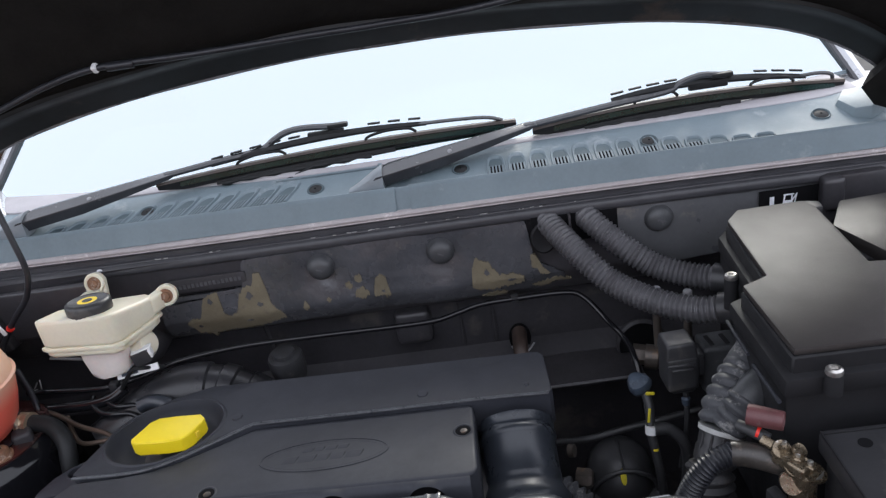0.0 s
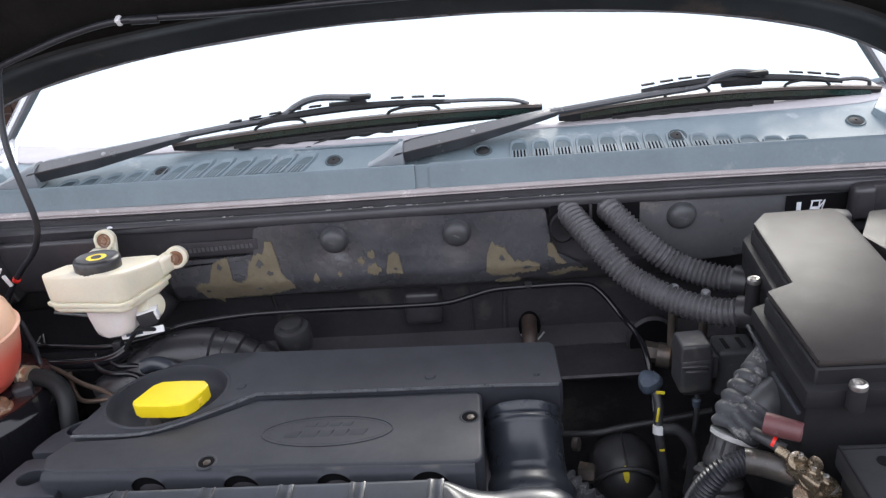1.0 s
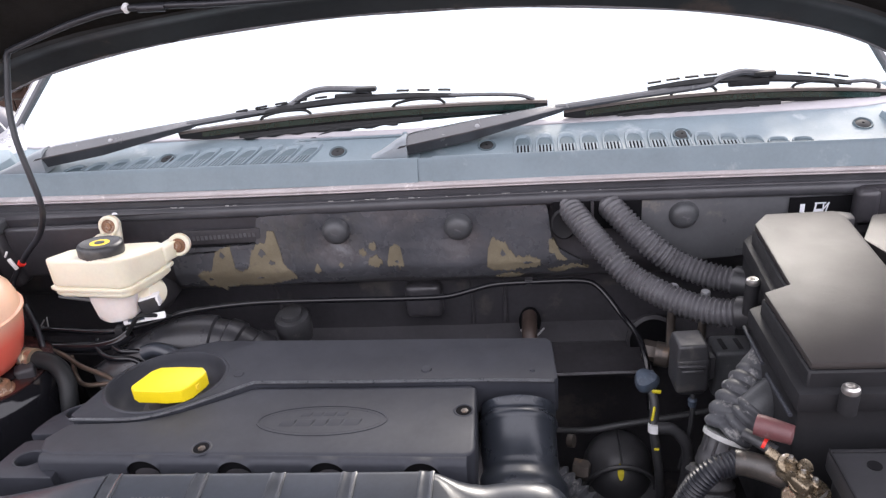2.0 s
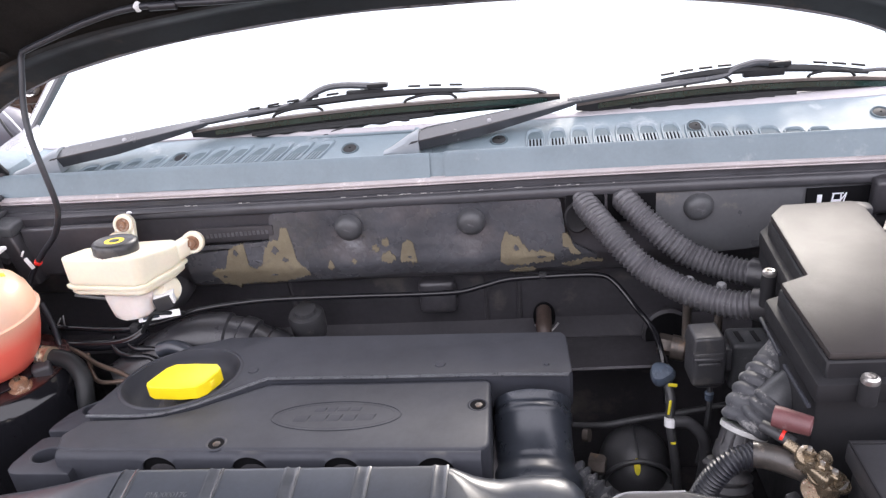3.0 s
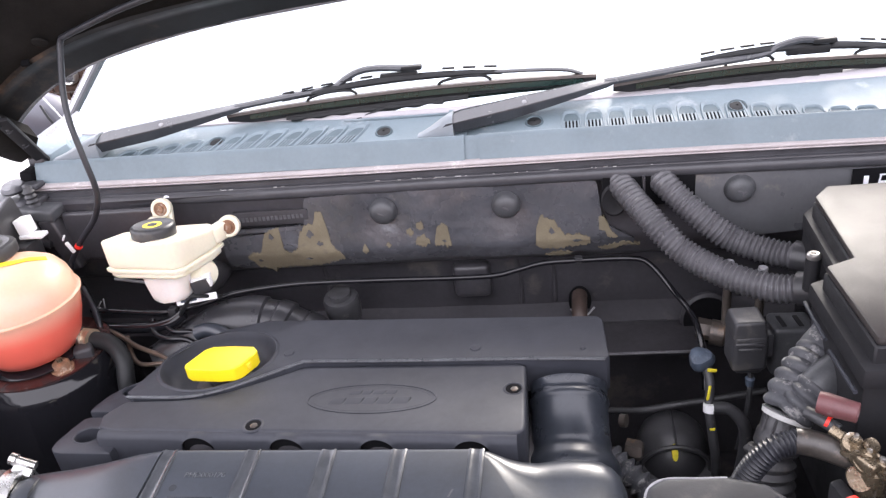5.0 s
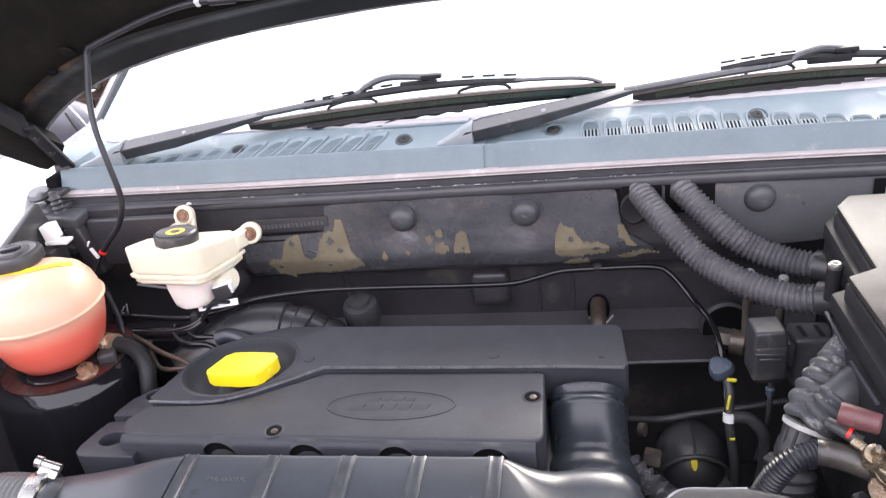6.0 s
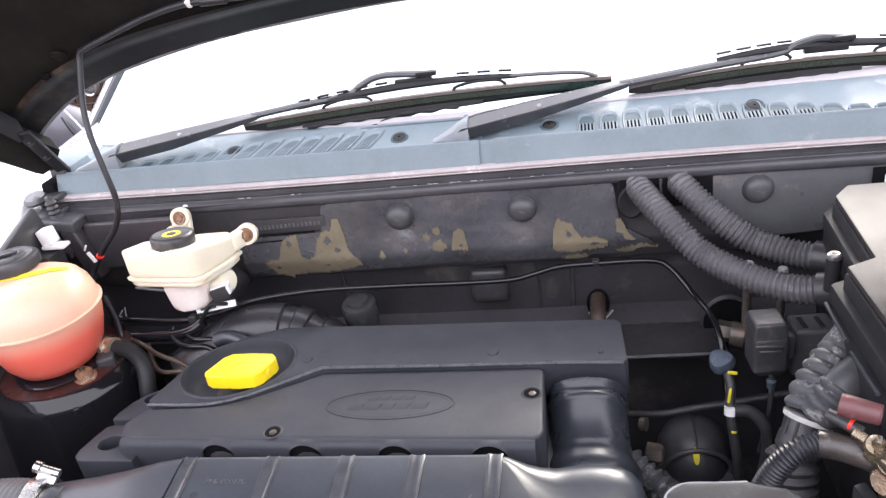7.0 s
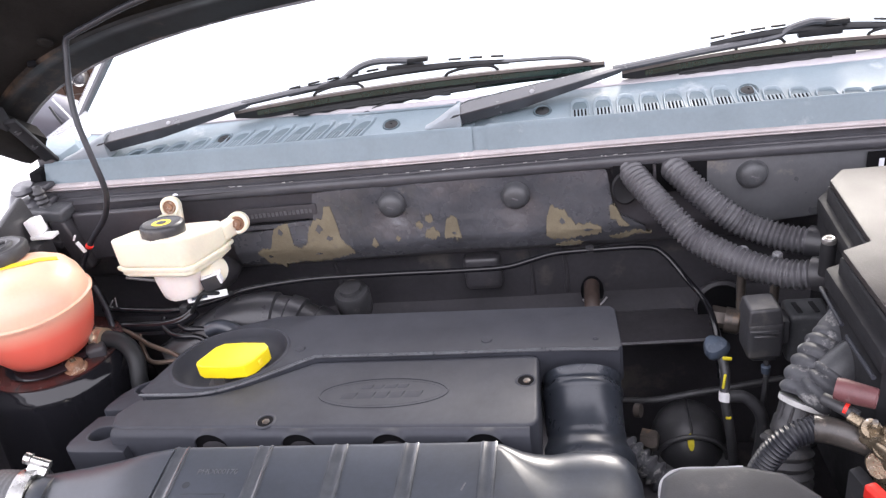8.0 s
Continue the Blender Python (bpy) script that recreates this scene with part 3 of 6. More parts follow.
def bonnet_seal():
    dip = lambda x: 0.0015 * math.sin(x * 5)
    # upper lip in a pale colour that paints the sky's reflection
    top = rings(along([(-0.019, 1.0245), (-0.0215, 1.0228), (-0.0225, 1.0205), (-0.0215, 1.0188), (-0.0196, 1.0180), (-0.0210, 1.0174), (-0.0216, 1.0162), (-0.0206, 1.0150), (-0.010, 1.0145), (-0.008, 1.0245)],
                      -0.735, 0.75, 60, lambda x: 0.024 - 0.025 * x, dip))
    seal = tagged(part("bonnet_seal", top, SEALTOP, sharp=60), "long rubber bonnet seal along the cowl, lip paled for its sky reflection", "seal", kind="structure")
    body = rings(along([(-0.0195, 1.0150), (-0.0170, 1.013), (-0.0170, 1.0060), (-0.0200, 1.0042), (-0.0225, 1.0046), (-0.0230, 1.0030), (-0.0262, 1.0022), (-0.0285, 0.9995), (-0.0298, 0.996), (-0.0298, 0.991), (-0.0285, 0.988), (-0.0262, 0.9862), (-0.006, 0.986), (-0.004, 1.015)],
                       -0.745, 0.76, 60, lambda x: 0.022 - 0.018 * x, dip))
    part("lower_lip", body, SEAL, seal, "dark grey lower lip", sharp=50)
    rnd = random.Random(21)
    for k in range(26):
        x = (-0.33, -0.10, 0.0, 0.08, 0.22)[k % 5] + rnd.uniform(-0.06, 0.06)
        part("paint_fleck", block((x, -0.0008 - 0.018 * x, 1.0046 + 0.0015 * math.sin(x * 5) + 0.0006 * (k % 2)), (rnd.uniform(0.002, 0.009), 0.0012, rnd.uniform(0.0004, 0.0010)), 0.0001, 1, (0, rnd.uniform(-8, 8), -1)), GRUBBY, seal)
    part("end_flap", joined(lathe((-0.748, 0.018, 1.026), [(0, -0.005), (0.026, -0.004), (0.030, 0.001), (0.024, 0.006), (0, 0.007)], (-0.1, -0.10, 1), seg=20, stretch=(1.1, 0.7)), block((-0.722, 0.018, 1.027), (0.05, 0.026, 0.010), 0.004, 3, (0, -3, -6))), SEAL, seal)
    part("end_flap", joined(lathe((-0.736, 0.008, 1.005), [(0, -0.005), (0.024, -0.004), (0.028, 0.001), (0.022, 0.006), (0, 0.007)], (-0.1, -0.10, 1), seg=20, stretch=(1.0, 0.7)), block((-0.714, 0.008, 1.006), (0.045, 0.026, 0.010), 0.004, 3, (0, -3, -6))), SEAL, seal)
    part("paint_fleck", lathe((-0.478, 0.0015, 0.999), [(0.0022, 0), (0.0038, 0), (0.0038, 0.0008), (0.0022, 0.0008)], (0, -1, 0.2), stretch=(1.2, 0.8)), SYMBOL, seal)


def cowl():
    """Two plastic halves with a raised front band, a tray that climbs to the glass with scooped vents, and a lap joint in the middle."""
    def back(x):
        return 0.144 + 0.13 * (x / 0.82) ** 2

    def top(x, y):
        """Height of the tray."""
        w = y - shift(x) - 0.02
        return 1.043 + (0.2 * w if w < 0.096 else 0.0192 + 0.02 * (w - 0.096))

    def profile(x):
        b, s = back(x), shift(x)
        rows = [(s - 0.012, 1.022), (s - 0.0145, 1.024), (s - 0.0035, 1.0515), (s - 0.0012, 1.0555), (s + 0.002, 1.0572), (s + 0.005, 1.0565), (s + 0.010, 1.048), (s + 0.014, 1.0435)]
        rows += [(y, top(x, y)) for y in (s + 0.020, s + 0.05, s + 0.08, s + 0.110, s + 0.116, b - 0.004)]
        return rows + [(b - 0.004, 1.034), (s, 1.010), (s - 0.010, 1.012)]

    raise_other = 0.0012
    halves = []
    for x0, x1, z in ((-0.715, 0.0, 0.0), (0.022, 0.735, raise_other)):
        rows = []
        for i in range(45):
            x = x0 + (x1 - x0) * i / 44
            rows.append([(x, y, q + z) for y, q in profile(x)])
        halves.append(rings(rows))
    panel = tagged(part("cowl_panel", halves[0], COWL), "blue-grey plastic windscreen cowl with vent slots, in two lapped halves", "cowl panel", kind="structure")
    other = part("lapped_half", halves[1], COWL, panel)
    part("lap", rings([[(x, y + 0.0035, q - 0.0022) for y, q in profile(x)] for x in (-0.004, 0.004, 0.016, 0.026)]), COWL, panel)
    # a low step across the tray beside the joint
    part("tray_step", joined(block((-0.115, 0.127, 1.0605), (0.18, 0.004, 0.004), 0.001, 1, (0, 0, -1.5)), block((-0.022, 0.113, 1.0582), (0.007, 0.045, 0.005), 0.002, 2, (11, 0, 25))), COWL, panel)

    # vents: arched scoops raised on the uncut tray, behind a row of thin slats
    def vent(x, w, depth, parent, lean=0.0):
        up = raise_other if parent is other else 0.0
        y0 = shift(x) + 0.031

        def slanted(bm, cx, cy):
            """Lean a small block sideways with its scoop and set it on the tray."""
            for q in bm.verts:
                q.co.x += lean * (q.co.y + cy - y0)
            bm.transform(Matrix.Translation((cx, cy, top(cx, cy) + up)))
            return bm

        k, rim, lip, wall, floor = 20, [], [], [], []
        e = lambda v, p: math.copysign(abs(v) ** p, v)
        for i in range(k + 1):
            a = math.pi * i / k
            ux, uy = e(math.cos(a), 0.5) * w / 2, e(math.sin(a), 0.7) * depth
            for rowset, f, dz in ((rim, 1.16, 0.0002), (lip, 1.08, 0.0034), (wall, 0.97, 0.0032), (floor, 0.90, 0.0005)):
                yy = y0 + uy * f
                rowset.append((x + ux * f + lean * uy * f, yy, top(x, yy) + dz + up))
        foot = [(p[0], p[1], p[2] - 0.003) for p in rim]
        hood = part("vent", rings([foot, rim, lip, wall, floor], closed=False, cap=False), COWL, parent, sharp=60)
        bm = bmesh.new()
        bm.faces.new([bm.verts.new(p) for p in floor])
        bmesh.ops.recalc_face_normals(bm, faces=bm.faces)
        # floor and mouth are coloured dark to stand for the scoop's shade
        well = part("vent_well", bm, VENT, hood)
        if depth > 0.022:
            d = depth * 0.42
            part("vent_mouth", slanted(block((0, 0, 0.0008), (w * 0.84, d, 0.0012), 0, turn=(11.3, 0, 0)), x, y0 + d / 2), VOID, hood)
            for j in range(5):
                part("slat", slanted(block((w * (-0.40 + 0.20 * j), 0, 0.0018), (0.0026, d, 0.0018), 0.0004, 1, (11.3, 0, 0)), x, y0 + d / 2), COWL, well)

    for i in range(12):
        f = min(1, 0.30 + 0.70 * min(1, (11.2 - i) / 6))
        vent(-0.194 - 0.0343 * i, 0.0262, 0.050 * f, panel, 0.42)
    for i in range(13):
        vent(0.157 + 0.0333 * i, 0.0258, 0.049 * min(1, max(0.20, (12.6 - i) / 6.5)), other)
    # sunk fixing screws on small bosses, tilted to fit the camera's view
    tilt = (0, -0.34, 1)
    for x, y, p in ((-0.133, 0.086, panel), (0.102, 0.078, other), (0.394, 0.077, other), (-0.417, 0.094, panel), (0.652, 0.078, other)):
        z = top(x, y) + (raise_other if p is other else 0)
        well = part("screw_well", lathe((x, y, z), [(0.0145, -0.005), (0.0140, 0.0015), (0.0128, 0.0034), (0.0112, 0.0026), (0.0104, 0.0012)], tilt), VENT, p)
        part("screw", lathe((x, y, z), [(0, 0), (0.0106, 0), (0.0106, 0.0018), (0.006, 0.0030), (0.0018, 0.0032), (0.0016, 0.0018), (0, 0.0018)], tilt, seg=18), BLADE, well, "black plastic fixing screw")
    # raised corner pieces over the bonnet hinges
    for s, p in ((-1, panel), (1, other)):
        low = [(s * x, y, 1.040) for x, y in ((0.678, 0.106), (0.688, 0.058), (0.712, 0.044), (0.745, 0.066), (0.748, 0.13), (0.705, 0.15))]
        high = [(s * x, y, z) for x, y, z in ((0.684, 0.096, 1.069), (0.694, 0.060, 1.064), (0.713, 0.049, 1.068), (0.740, 0.070, 1.078), (0.742, 0.115, 1.080), (0.706, 0.130, 1.073))]
        part("corner_piece", bevel(rings([low, high]), 0.0025, 2), COWL, p, sharp=30)
    # solid near-black block painted as the shade between cowl and wing
    part("end_gap", block((-0.730, 0.052, 1.020), (0.022, 0.05, 0.055), 0.004, 2, (0, 8, 0)), VOID, panel, "near-black block for the shaded gap between cowl and wing")
    # pale shelf along the foot of the glass, a small step above the tray
    rows = []
    for i in range(49):
        x = -0.74 + 1.48 * i / 48
        y1 = back(x) - 0.004
        y0 = min(0.133 + 0.021 / (1 + math.exp((x + 0.18) * 30)) + 0.30 * max(0, abs(x) - 0.67) ** 1.0, y1 - 0.010)
        rows.append([(x, y0 - 0.001, top(x, y0) - 0.003), (x, y0, top(x, y0) + 0.0022), (x, y0 + 0.003, top(x, y0) + 0.0040), (x, y1, top(x, y1) + 0.0048), (x, y1, top(x, y1) - 0.004)])
    part("rear_shelf", rings(rows), SHELF, panel, "paler shelf along the foot of the glass")
    # rubber strip where the tray meets the glass
    rows = []
    for i in range(41):
        x = -0.775 + 1.55 * i / 40
        z = 1.0615 + 0.004 * (x / 0.82) ** 2
        rows.append([(x, back(x) + dy, z + dz) for dy, dz in ((-0.006, -0.003), (-0.004, 0.0015), (0.004, 0.0035), (0.005, -0.003))])
    part("glass_strip", rings(rows), COWL, panel)
    return panel


def windscreen():
    def sheet(lift):
        rows = []
        for j in range(9):
            s = 0.80 * j / 8
            rows.append([(x * (1 - 0.235 * s), 0.144 + 0.13 * (x / 0.82) ** 2 + s * math.cos(radians(33)) - lift * 0.5,
                          1.0605 + 0.002 * (x / 0.82) ** 2 + s * math.sin(radians(33)) + 0.02 * math.sin(s * 3) + lift * 0.85) for x in [-0.78 + 1.56 * i / 24 for i in range(25)]])
        return rows
    a, b = sheet(0.0), sheet(0.005)
    outline = lambda r: r[0] + [q[-1] for q in r[1:]] + r[-1][-2::-1] + [q[0] for q in r[-2:0:-1]]
    bm = bmesh.new()
    rings(b, closed=False, bm=bm)
    rings(a, closed=False, bm=bm)
    rings([outline(a), outline(b)], cap=False, bm=bm)
    glass = part("windscreen", bm, SCREEN)
    glass.visible_shadow = False
    tagged(glass, "raked car windscreen reflecting a bright pale sky", "windscreen", kind="structure")
    # dashboard behind the glass
    rows = along([(0.24, 0.98), (0.26, 1.02), (0.36, 1.045), (0.56, 1.06), (0.70, 1.04), (0.71, 0.80), (0.24, 0.80)], -0.72, 0.72, 12, lambda x: 0.12 * (x / 0.8) ** 2)
    struct("dashboard", rings(rows), DASH, "grey dashboard top behind the windscreen", "dashboard")
    # pillars
    for s in (-1, 1):
        rows = []
        for k in range(8):
            f = -0.07 + 1.07 * k / 7
            q = Vector((s * (0.779 - 0.155 * f), 0.275 + 0.67 * f, 1.062 + 0.45 * f + 0.02 * math.sin(f * 2.4)))
            rows.append([q + Vector((s * u, v, w)) for u, v, w in ((-0.008, -0.006, 0.012), (0.006, -0.010, 0.014), (0.022, 0.0, 0.006), (0.026, 0.02, -0.012), (0.012, 0.035, -0.02), (-0.008, 0.025, -0.01))])
        pillar = tagged(part("windscreen_pillar", rings(rows), PAINT), "silver painted windscreen pillar with a dark trim strip", "pillar", kind="structure")
        rows = [[r[0] + Vector(d) for d in ((0, 0, 0), (s * -0.005, -0.001, -0.001), (s * -0.0045, -0.005, 0.005), (s * 0.001, -0.005, 0.006))] for r in rows]
        part("trim_strip", rings(rows), SEAL, pillar)
        if s < 0:
            part("scuttle_corner", block((-0.775, 0.205, 1.040), (0.11, 0.17, 0.03), 0.012, 3, (4, -25, 28)), PAINT, pillar)
        else:
            part("scuttle_corner", block((0.775, 0.205, 1.040), (0.10, 0.15, 0.026), 0.010, 3, (4, 0, -28)), PAINT, pillar)


def wing(s):
    """Front wing: its gutter beside the bay, the crowned top and the flank."""
    prof = [(0.715, 0.93), (0.722, 0.985), (0.735, 1.005), (0.765, 1.014), (0.785, 1.036), (0.815, 1.056), (0.86, 1.068), (0.91, 1.066), (0.95, 1.046), (0.98, 1.00), (0.99, 0.90), (0.992, 0.70), (0.97, 0.70), (0.95, 0.9), (0.73, 0.92)]
    rows = []
    for k in range(15):
        y = 0.30 - 1.15 * k / 14
        drop = 0.10 * max(0, (0.05 - y)) ** 1.5 + 0.02 * (0.3 - y)
        fall = 0.7 * min(1, max(0, (y - 0.14) / 0.12))      # the outer shoulder is dropped so that the mirror shows from the camera
        rows.append([(s * (x - 0.03 * max(0, -y - 0.3)), y, z - drop * (1 if z > 0.95 else 0.3) - (fall * max(0, x - 0.80) if z > 0.95 else 0)) for x, z in prof])
    tagged(part("front_wing", rings(rows), PAINT), "glossy silver front wing beside the engine bay", "wing", kind="structure")
    # inner wing closing the bay
    rows = []
    for k in range(13):
        y = 0.04 - 1.0 * k / 12
        rows.append([(s * (x + 0.006 * noise.noise(Vector((x * 5, y * 7, z * 5)))), y, z) for x, z in ((0.728, 0.975), (0.722, 0.90), (0.70, 0.80), (0.69, 0.60), (0.68, 0.35), (0.72, 0.35), (0.745, 0.92))])
    tagged(part("inner_wing", rings(rows), STEEL), "black inner wing panel of the engine bay", "inner wing", kind="structure")


def bay_floor():
    bm = block((0.0, -0.45, 0.42), (1.4, 1.0, 0.03), 0.005)
    struct("bay_undertray", bm, DARK, "dirty black undertray below the engine", "undertray")
    # out of view: added so that glossy parts reflect something dark
    bm = prism([(-0.72, -0.93), (0.72, -0.93), (0.72, -0.90), (-0.72, -0.90)], 0.35, 0.80, 0.01)
    struct("unseen_front_panel", bm, STEEL, "black panel added unseen across the bay's front to darken reflections", "front panel")


def edge_z(x):
    return 1.2705 - 0.1655 * x * x - 0.85 * abs(x) ** 8


def bonnet_at(x, s, off=0.0):
    a, b = radians(35), radians(54)
    s1, s2 = min(s, 0.1), max(s - 0.1, 0)
    return Vector((x, 0.05 - s1 * math.cos(a) - s2 * math.cos(b) - off * 0.6, edge_z(x) + s1 * math.sin(a) + s2 * math.sin(b) - off * 0.75))


def bonnet():
    root = thing("bonnet", (0, 0.05, 1.26), "raised car bonnet with a black felt liner underneath", "bonnet")
    xs = [-0.745 + 1.49 * i / 64 for i in range(65)]
    # inner rim: the folded edge, a flat band, and the step up to the liner
    prof = [(0.0, -0.004), (-0.003, 0.004), (0.002, 0.010), (0.012, 0.011), (0.045, 0.005), (0.055, 0.005), (0.063, 0.008), (0.072, 0.008), (0.078, -0.010), (0.03, -0.018)]
    rows = [[bonnet_at(x, max(s, 0), off) + (Vector((0, 0.0, -0.0)) if s >= 0 else Vector((0, 0.003, -0.002))) for s, off in prof] for x in xs]
    part("rim", rings(rows), BONNET, root, "dark painted rim along the rear edge")
    # hem in a lighter grey that paints the glint along the fold
    hem = [bonnet_at(x, 0.0065 + 0.0012 * noise.noise(Vector((x * 9, 0, 1))), 0.0105) for x in xs]
    part("hem", tube(hem, lambda f: 0.0022 + 0.0006 * math.sin(40 * f), 130, 8), HEM, root, "folded hem, coloured grey for its glint")
    # liner and outer skin
    cols = [0.068, 0.085, 0.10, 0.13, 0.18, 0.25, 0.35, 0.5, 0.7, 0.95, 1.18]
    dent = lambda x, s: 0.004 * noise.noise(Vector((x * 6, s * 6, 0))) + 0.006 * noise.noise(Vector((x * 2.3, s * 2, 3)))
    under = [[bonnet_at(x, s, 0.003 + dent(x, s)) for x in xs] for s in cols]
    over = [[bonnet_at(x, s, -0.016) for x in xs] for s in cols]
    outline = lambda r: r[0] + [q[-1] for q in r[1:]] + r[-1][-2::-1] + [q[0] for q in r[-2:0:-1]]
    bm = bmesh.new()
    rings(under, closed=False, bm=bm)
    rings([outline(under), outline(over)], cap=False, bm=bm)
    part("liner", bm, LINER, root, "black felt bonnet liner")
    skin = [[bonnet_at(x, s, -0.022) for x in xs] for s in [0.0] + cols]
    skin2 = [[bonnet_at(x, s, -0.030) for x in xs] for s in [0.0] + cols]
    bm = bmesh.new()
    rings(skin, closed=False, bm=bm)
    rings(skin2, closed=False, bm=bm)
    rings([outline(skin), outline(skin2)], cap=False, bm=bm)
    part("skin", bm, PAINT, root, "silver painted outer skin")
    # side returns: deep folded flanges that hang over the wings
    for s in (-1, 1):
        rows = []
        for k in range(12):
            q = 0.0 + 1.15 * k / 11
            p = bonnet_at(s * 0.735, q)
            rows.append([p + Vector(d) for d in ((s * -0.030, 0.0, 0.01), (s * -0.040, 0.0, -0.012), (s * -0.020, 0.0, -0.040), (s * 0.008, 0, -0.052), (s * 0.022, 0, -0.048), (s * 0.018, 0, -0.005), (s * 0.005, 0, 0.02))])
        part("side_return", rings(rows), LINER, root)
        # hinge strap
        out = 0.115 if s > 0 else 0.0
        a, b = Vector((s * 0.680 + out, -0.032, 1.150)), Vector((s * 0.703 + out, 0.050, 1.062))
        arm = rings([[Vector((s * x + out, y, z)) + Vector((0, dy, dz)) for dy, dz in ((-0.010, 0.014), (0.008, 0.018), (0.014, -0.012), (-0.006, -0.016))] for x, y, z in ((0.735, -0.085, 1.225), (0.704, -0.058, 1.190), (0.684, -0.036, 1.156))])
        part("hinge_arm", bevel(arm, 0.002, 2), CASE, root, "black steel hinge arm")
        d = b - a
        mid = (a + b) / 2
        turn = d.to_track_quat("Y", "Z").to_euler()
        strap = block((0, 0, 0), (0.021, d.length * 1.12, 0.007), 0.002)
        strap.transform(Matrix.Translation(mid) @ turn.to_matrix().to_4x4())
        strap = part("hinge", strap, CASE, root, "black steel hinge strap")
        for f in (0.22, 0.62):
            q = a + d * f
            hexbolt("hinge_bolt", q + Vector((0, -0.002, 0.003)), 0.005, 0.007, (0.1 * s, -0.7, 0.6), BLACK, strap)
        if s < 0:
            part("hinge_foot", block((s * 0.712 + out, 0.085, 1.058), (0.03, 0.08, 0.016), 0.005, 3), STEEL, root)
    # foam buffer stud on the liner
    part("liner_stud", lathe(bonnet_at(-0.572, 0.10, 0.004), [(0, 0), (0.011, 0), (0.011, 0.003), (0.006, 0.006), (0, 0.007)], (0, -0.6, -0.75), seg=16), LINER, root)
    # notch drawn as a near-black block for its shade
    part("liner_notch", block(bonnet_at(-0.618, 0.079, 0.006), (0.012, 0.010, 0.005), 0.002, 2, (40, 0, 20)), VOID, root)


def washer_hose():
    root = thing("washer_hose", (-0.62, -0.06, 0.93), "black washer hose clipped under the bonnet and hanging into the bay", "hose")
    run = [bonnet_at(x, s, 0.012) for x, s in ((0.36, 0.14), (0.17, 0.085), (0.03, 0.07), (-0.06, 0.072), (-0.23, 0.09), (-0.345, 0.112), (-0.42, 0.11), (-0.5, 0.10), (-0.53, 0.096))]
    hang = [(-0.541, -0.035, 1.258), (-0.546, -0.045, 1.225), (-0.550, -0.055, 1.19), (-0.545, -0.07, 1.15), (-0.536, -0.08, 1.10), (-0.532, -0.083, 1.06), (-0.539, -0.08, 1.033),
            (-0.562, -0.07, 1.00), (-0.599, -0.06, 0.966), (-0.622, -0.058, 0.94), (-0.641, -0.06, 0.912), (-0.65, -0.07, 0.86)]
    part("hose", tube([tuple(p) for p in run] + hang, 0.0045, 160, 12), SLEEVE, root)
    clip = bonnet_at(-0.35, 0.113, 0.012)
    part("clip", block(clip, (0.008, 0.011, 0.011), 0.003, 2, (35, 0, -12)), WHITE, root, "pale hose clip")
    part("joint_sleeve", tube([bonnet_at(-0.335, 0.110, 0.013), bonnet_at(-0.30, 0.104, 0.013)], 0.0058, 8, 12), SLEEVE, root)
    tag = part("tag", block((-0.622, -0.066, 0.953), (0.006, 0.004, 0.020), 0.0015, 2, (0, -24, 0)), WHITE, root, "torn white tag with a red band")
    part("red_band", lathe((-0.612, -0.060, 0.951), [(0.0058, -0.002), (0.0060, 0.002)], (0.8, 0, 0.9), seg=14), RED, tag)
    part("pin", block((-0.632, -0.06, 0.967), (0.003, 0.003, 0.012), 0.001, 1, (0, 35, 0)), WHITE, tag)


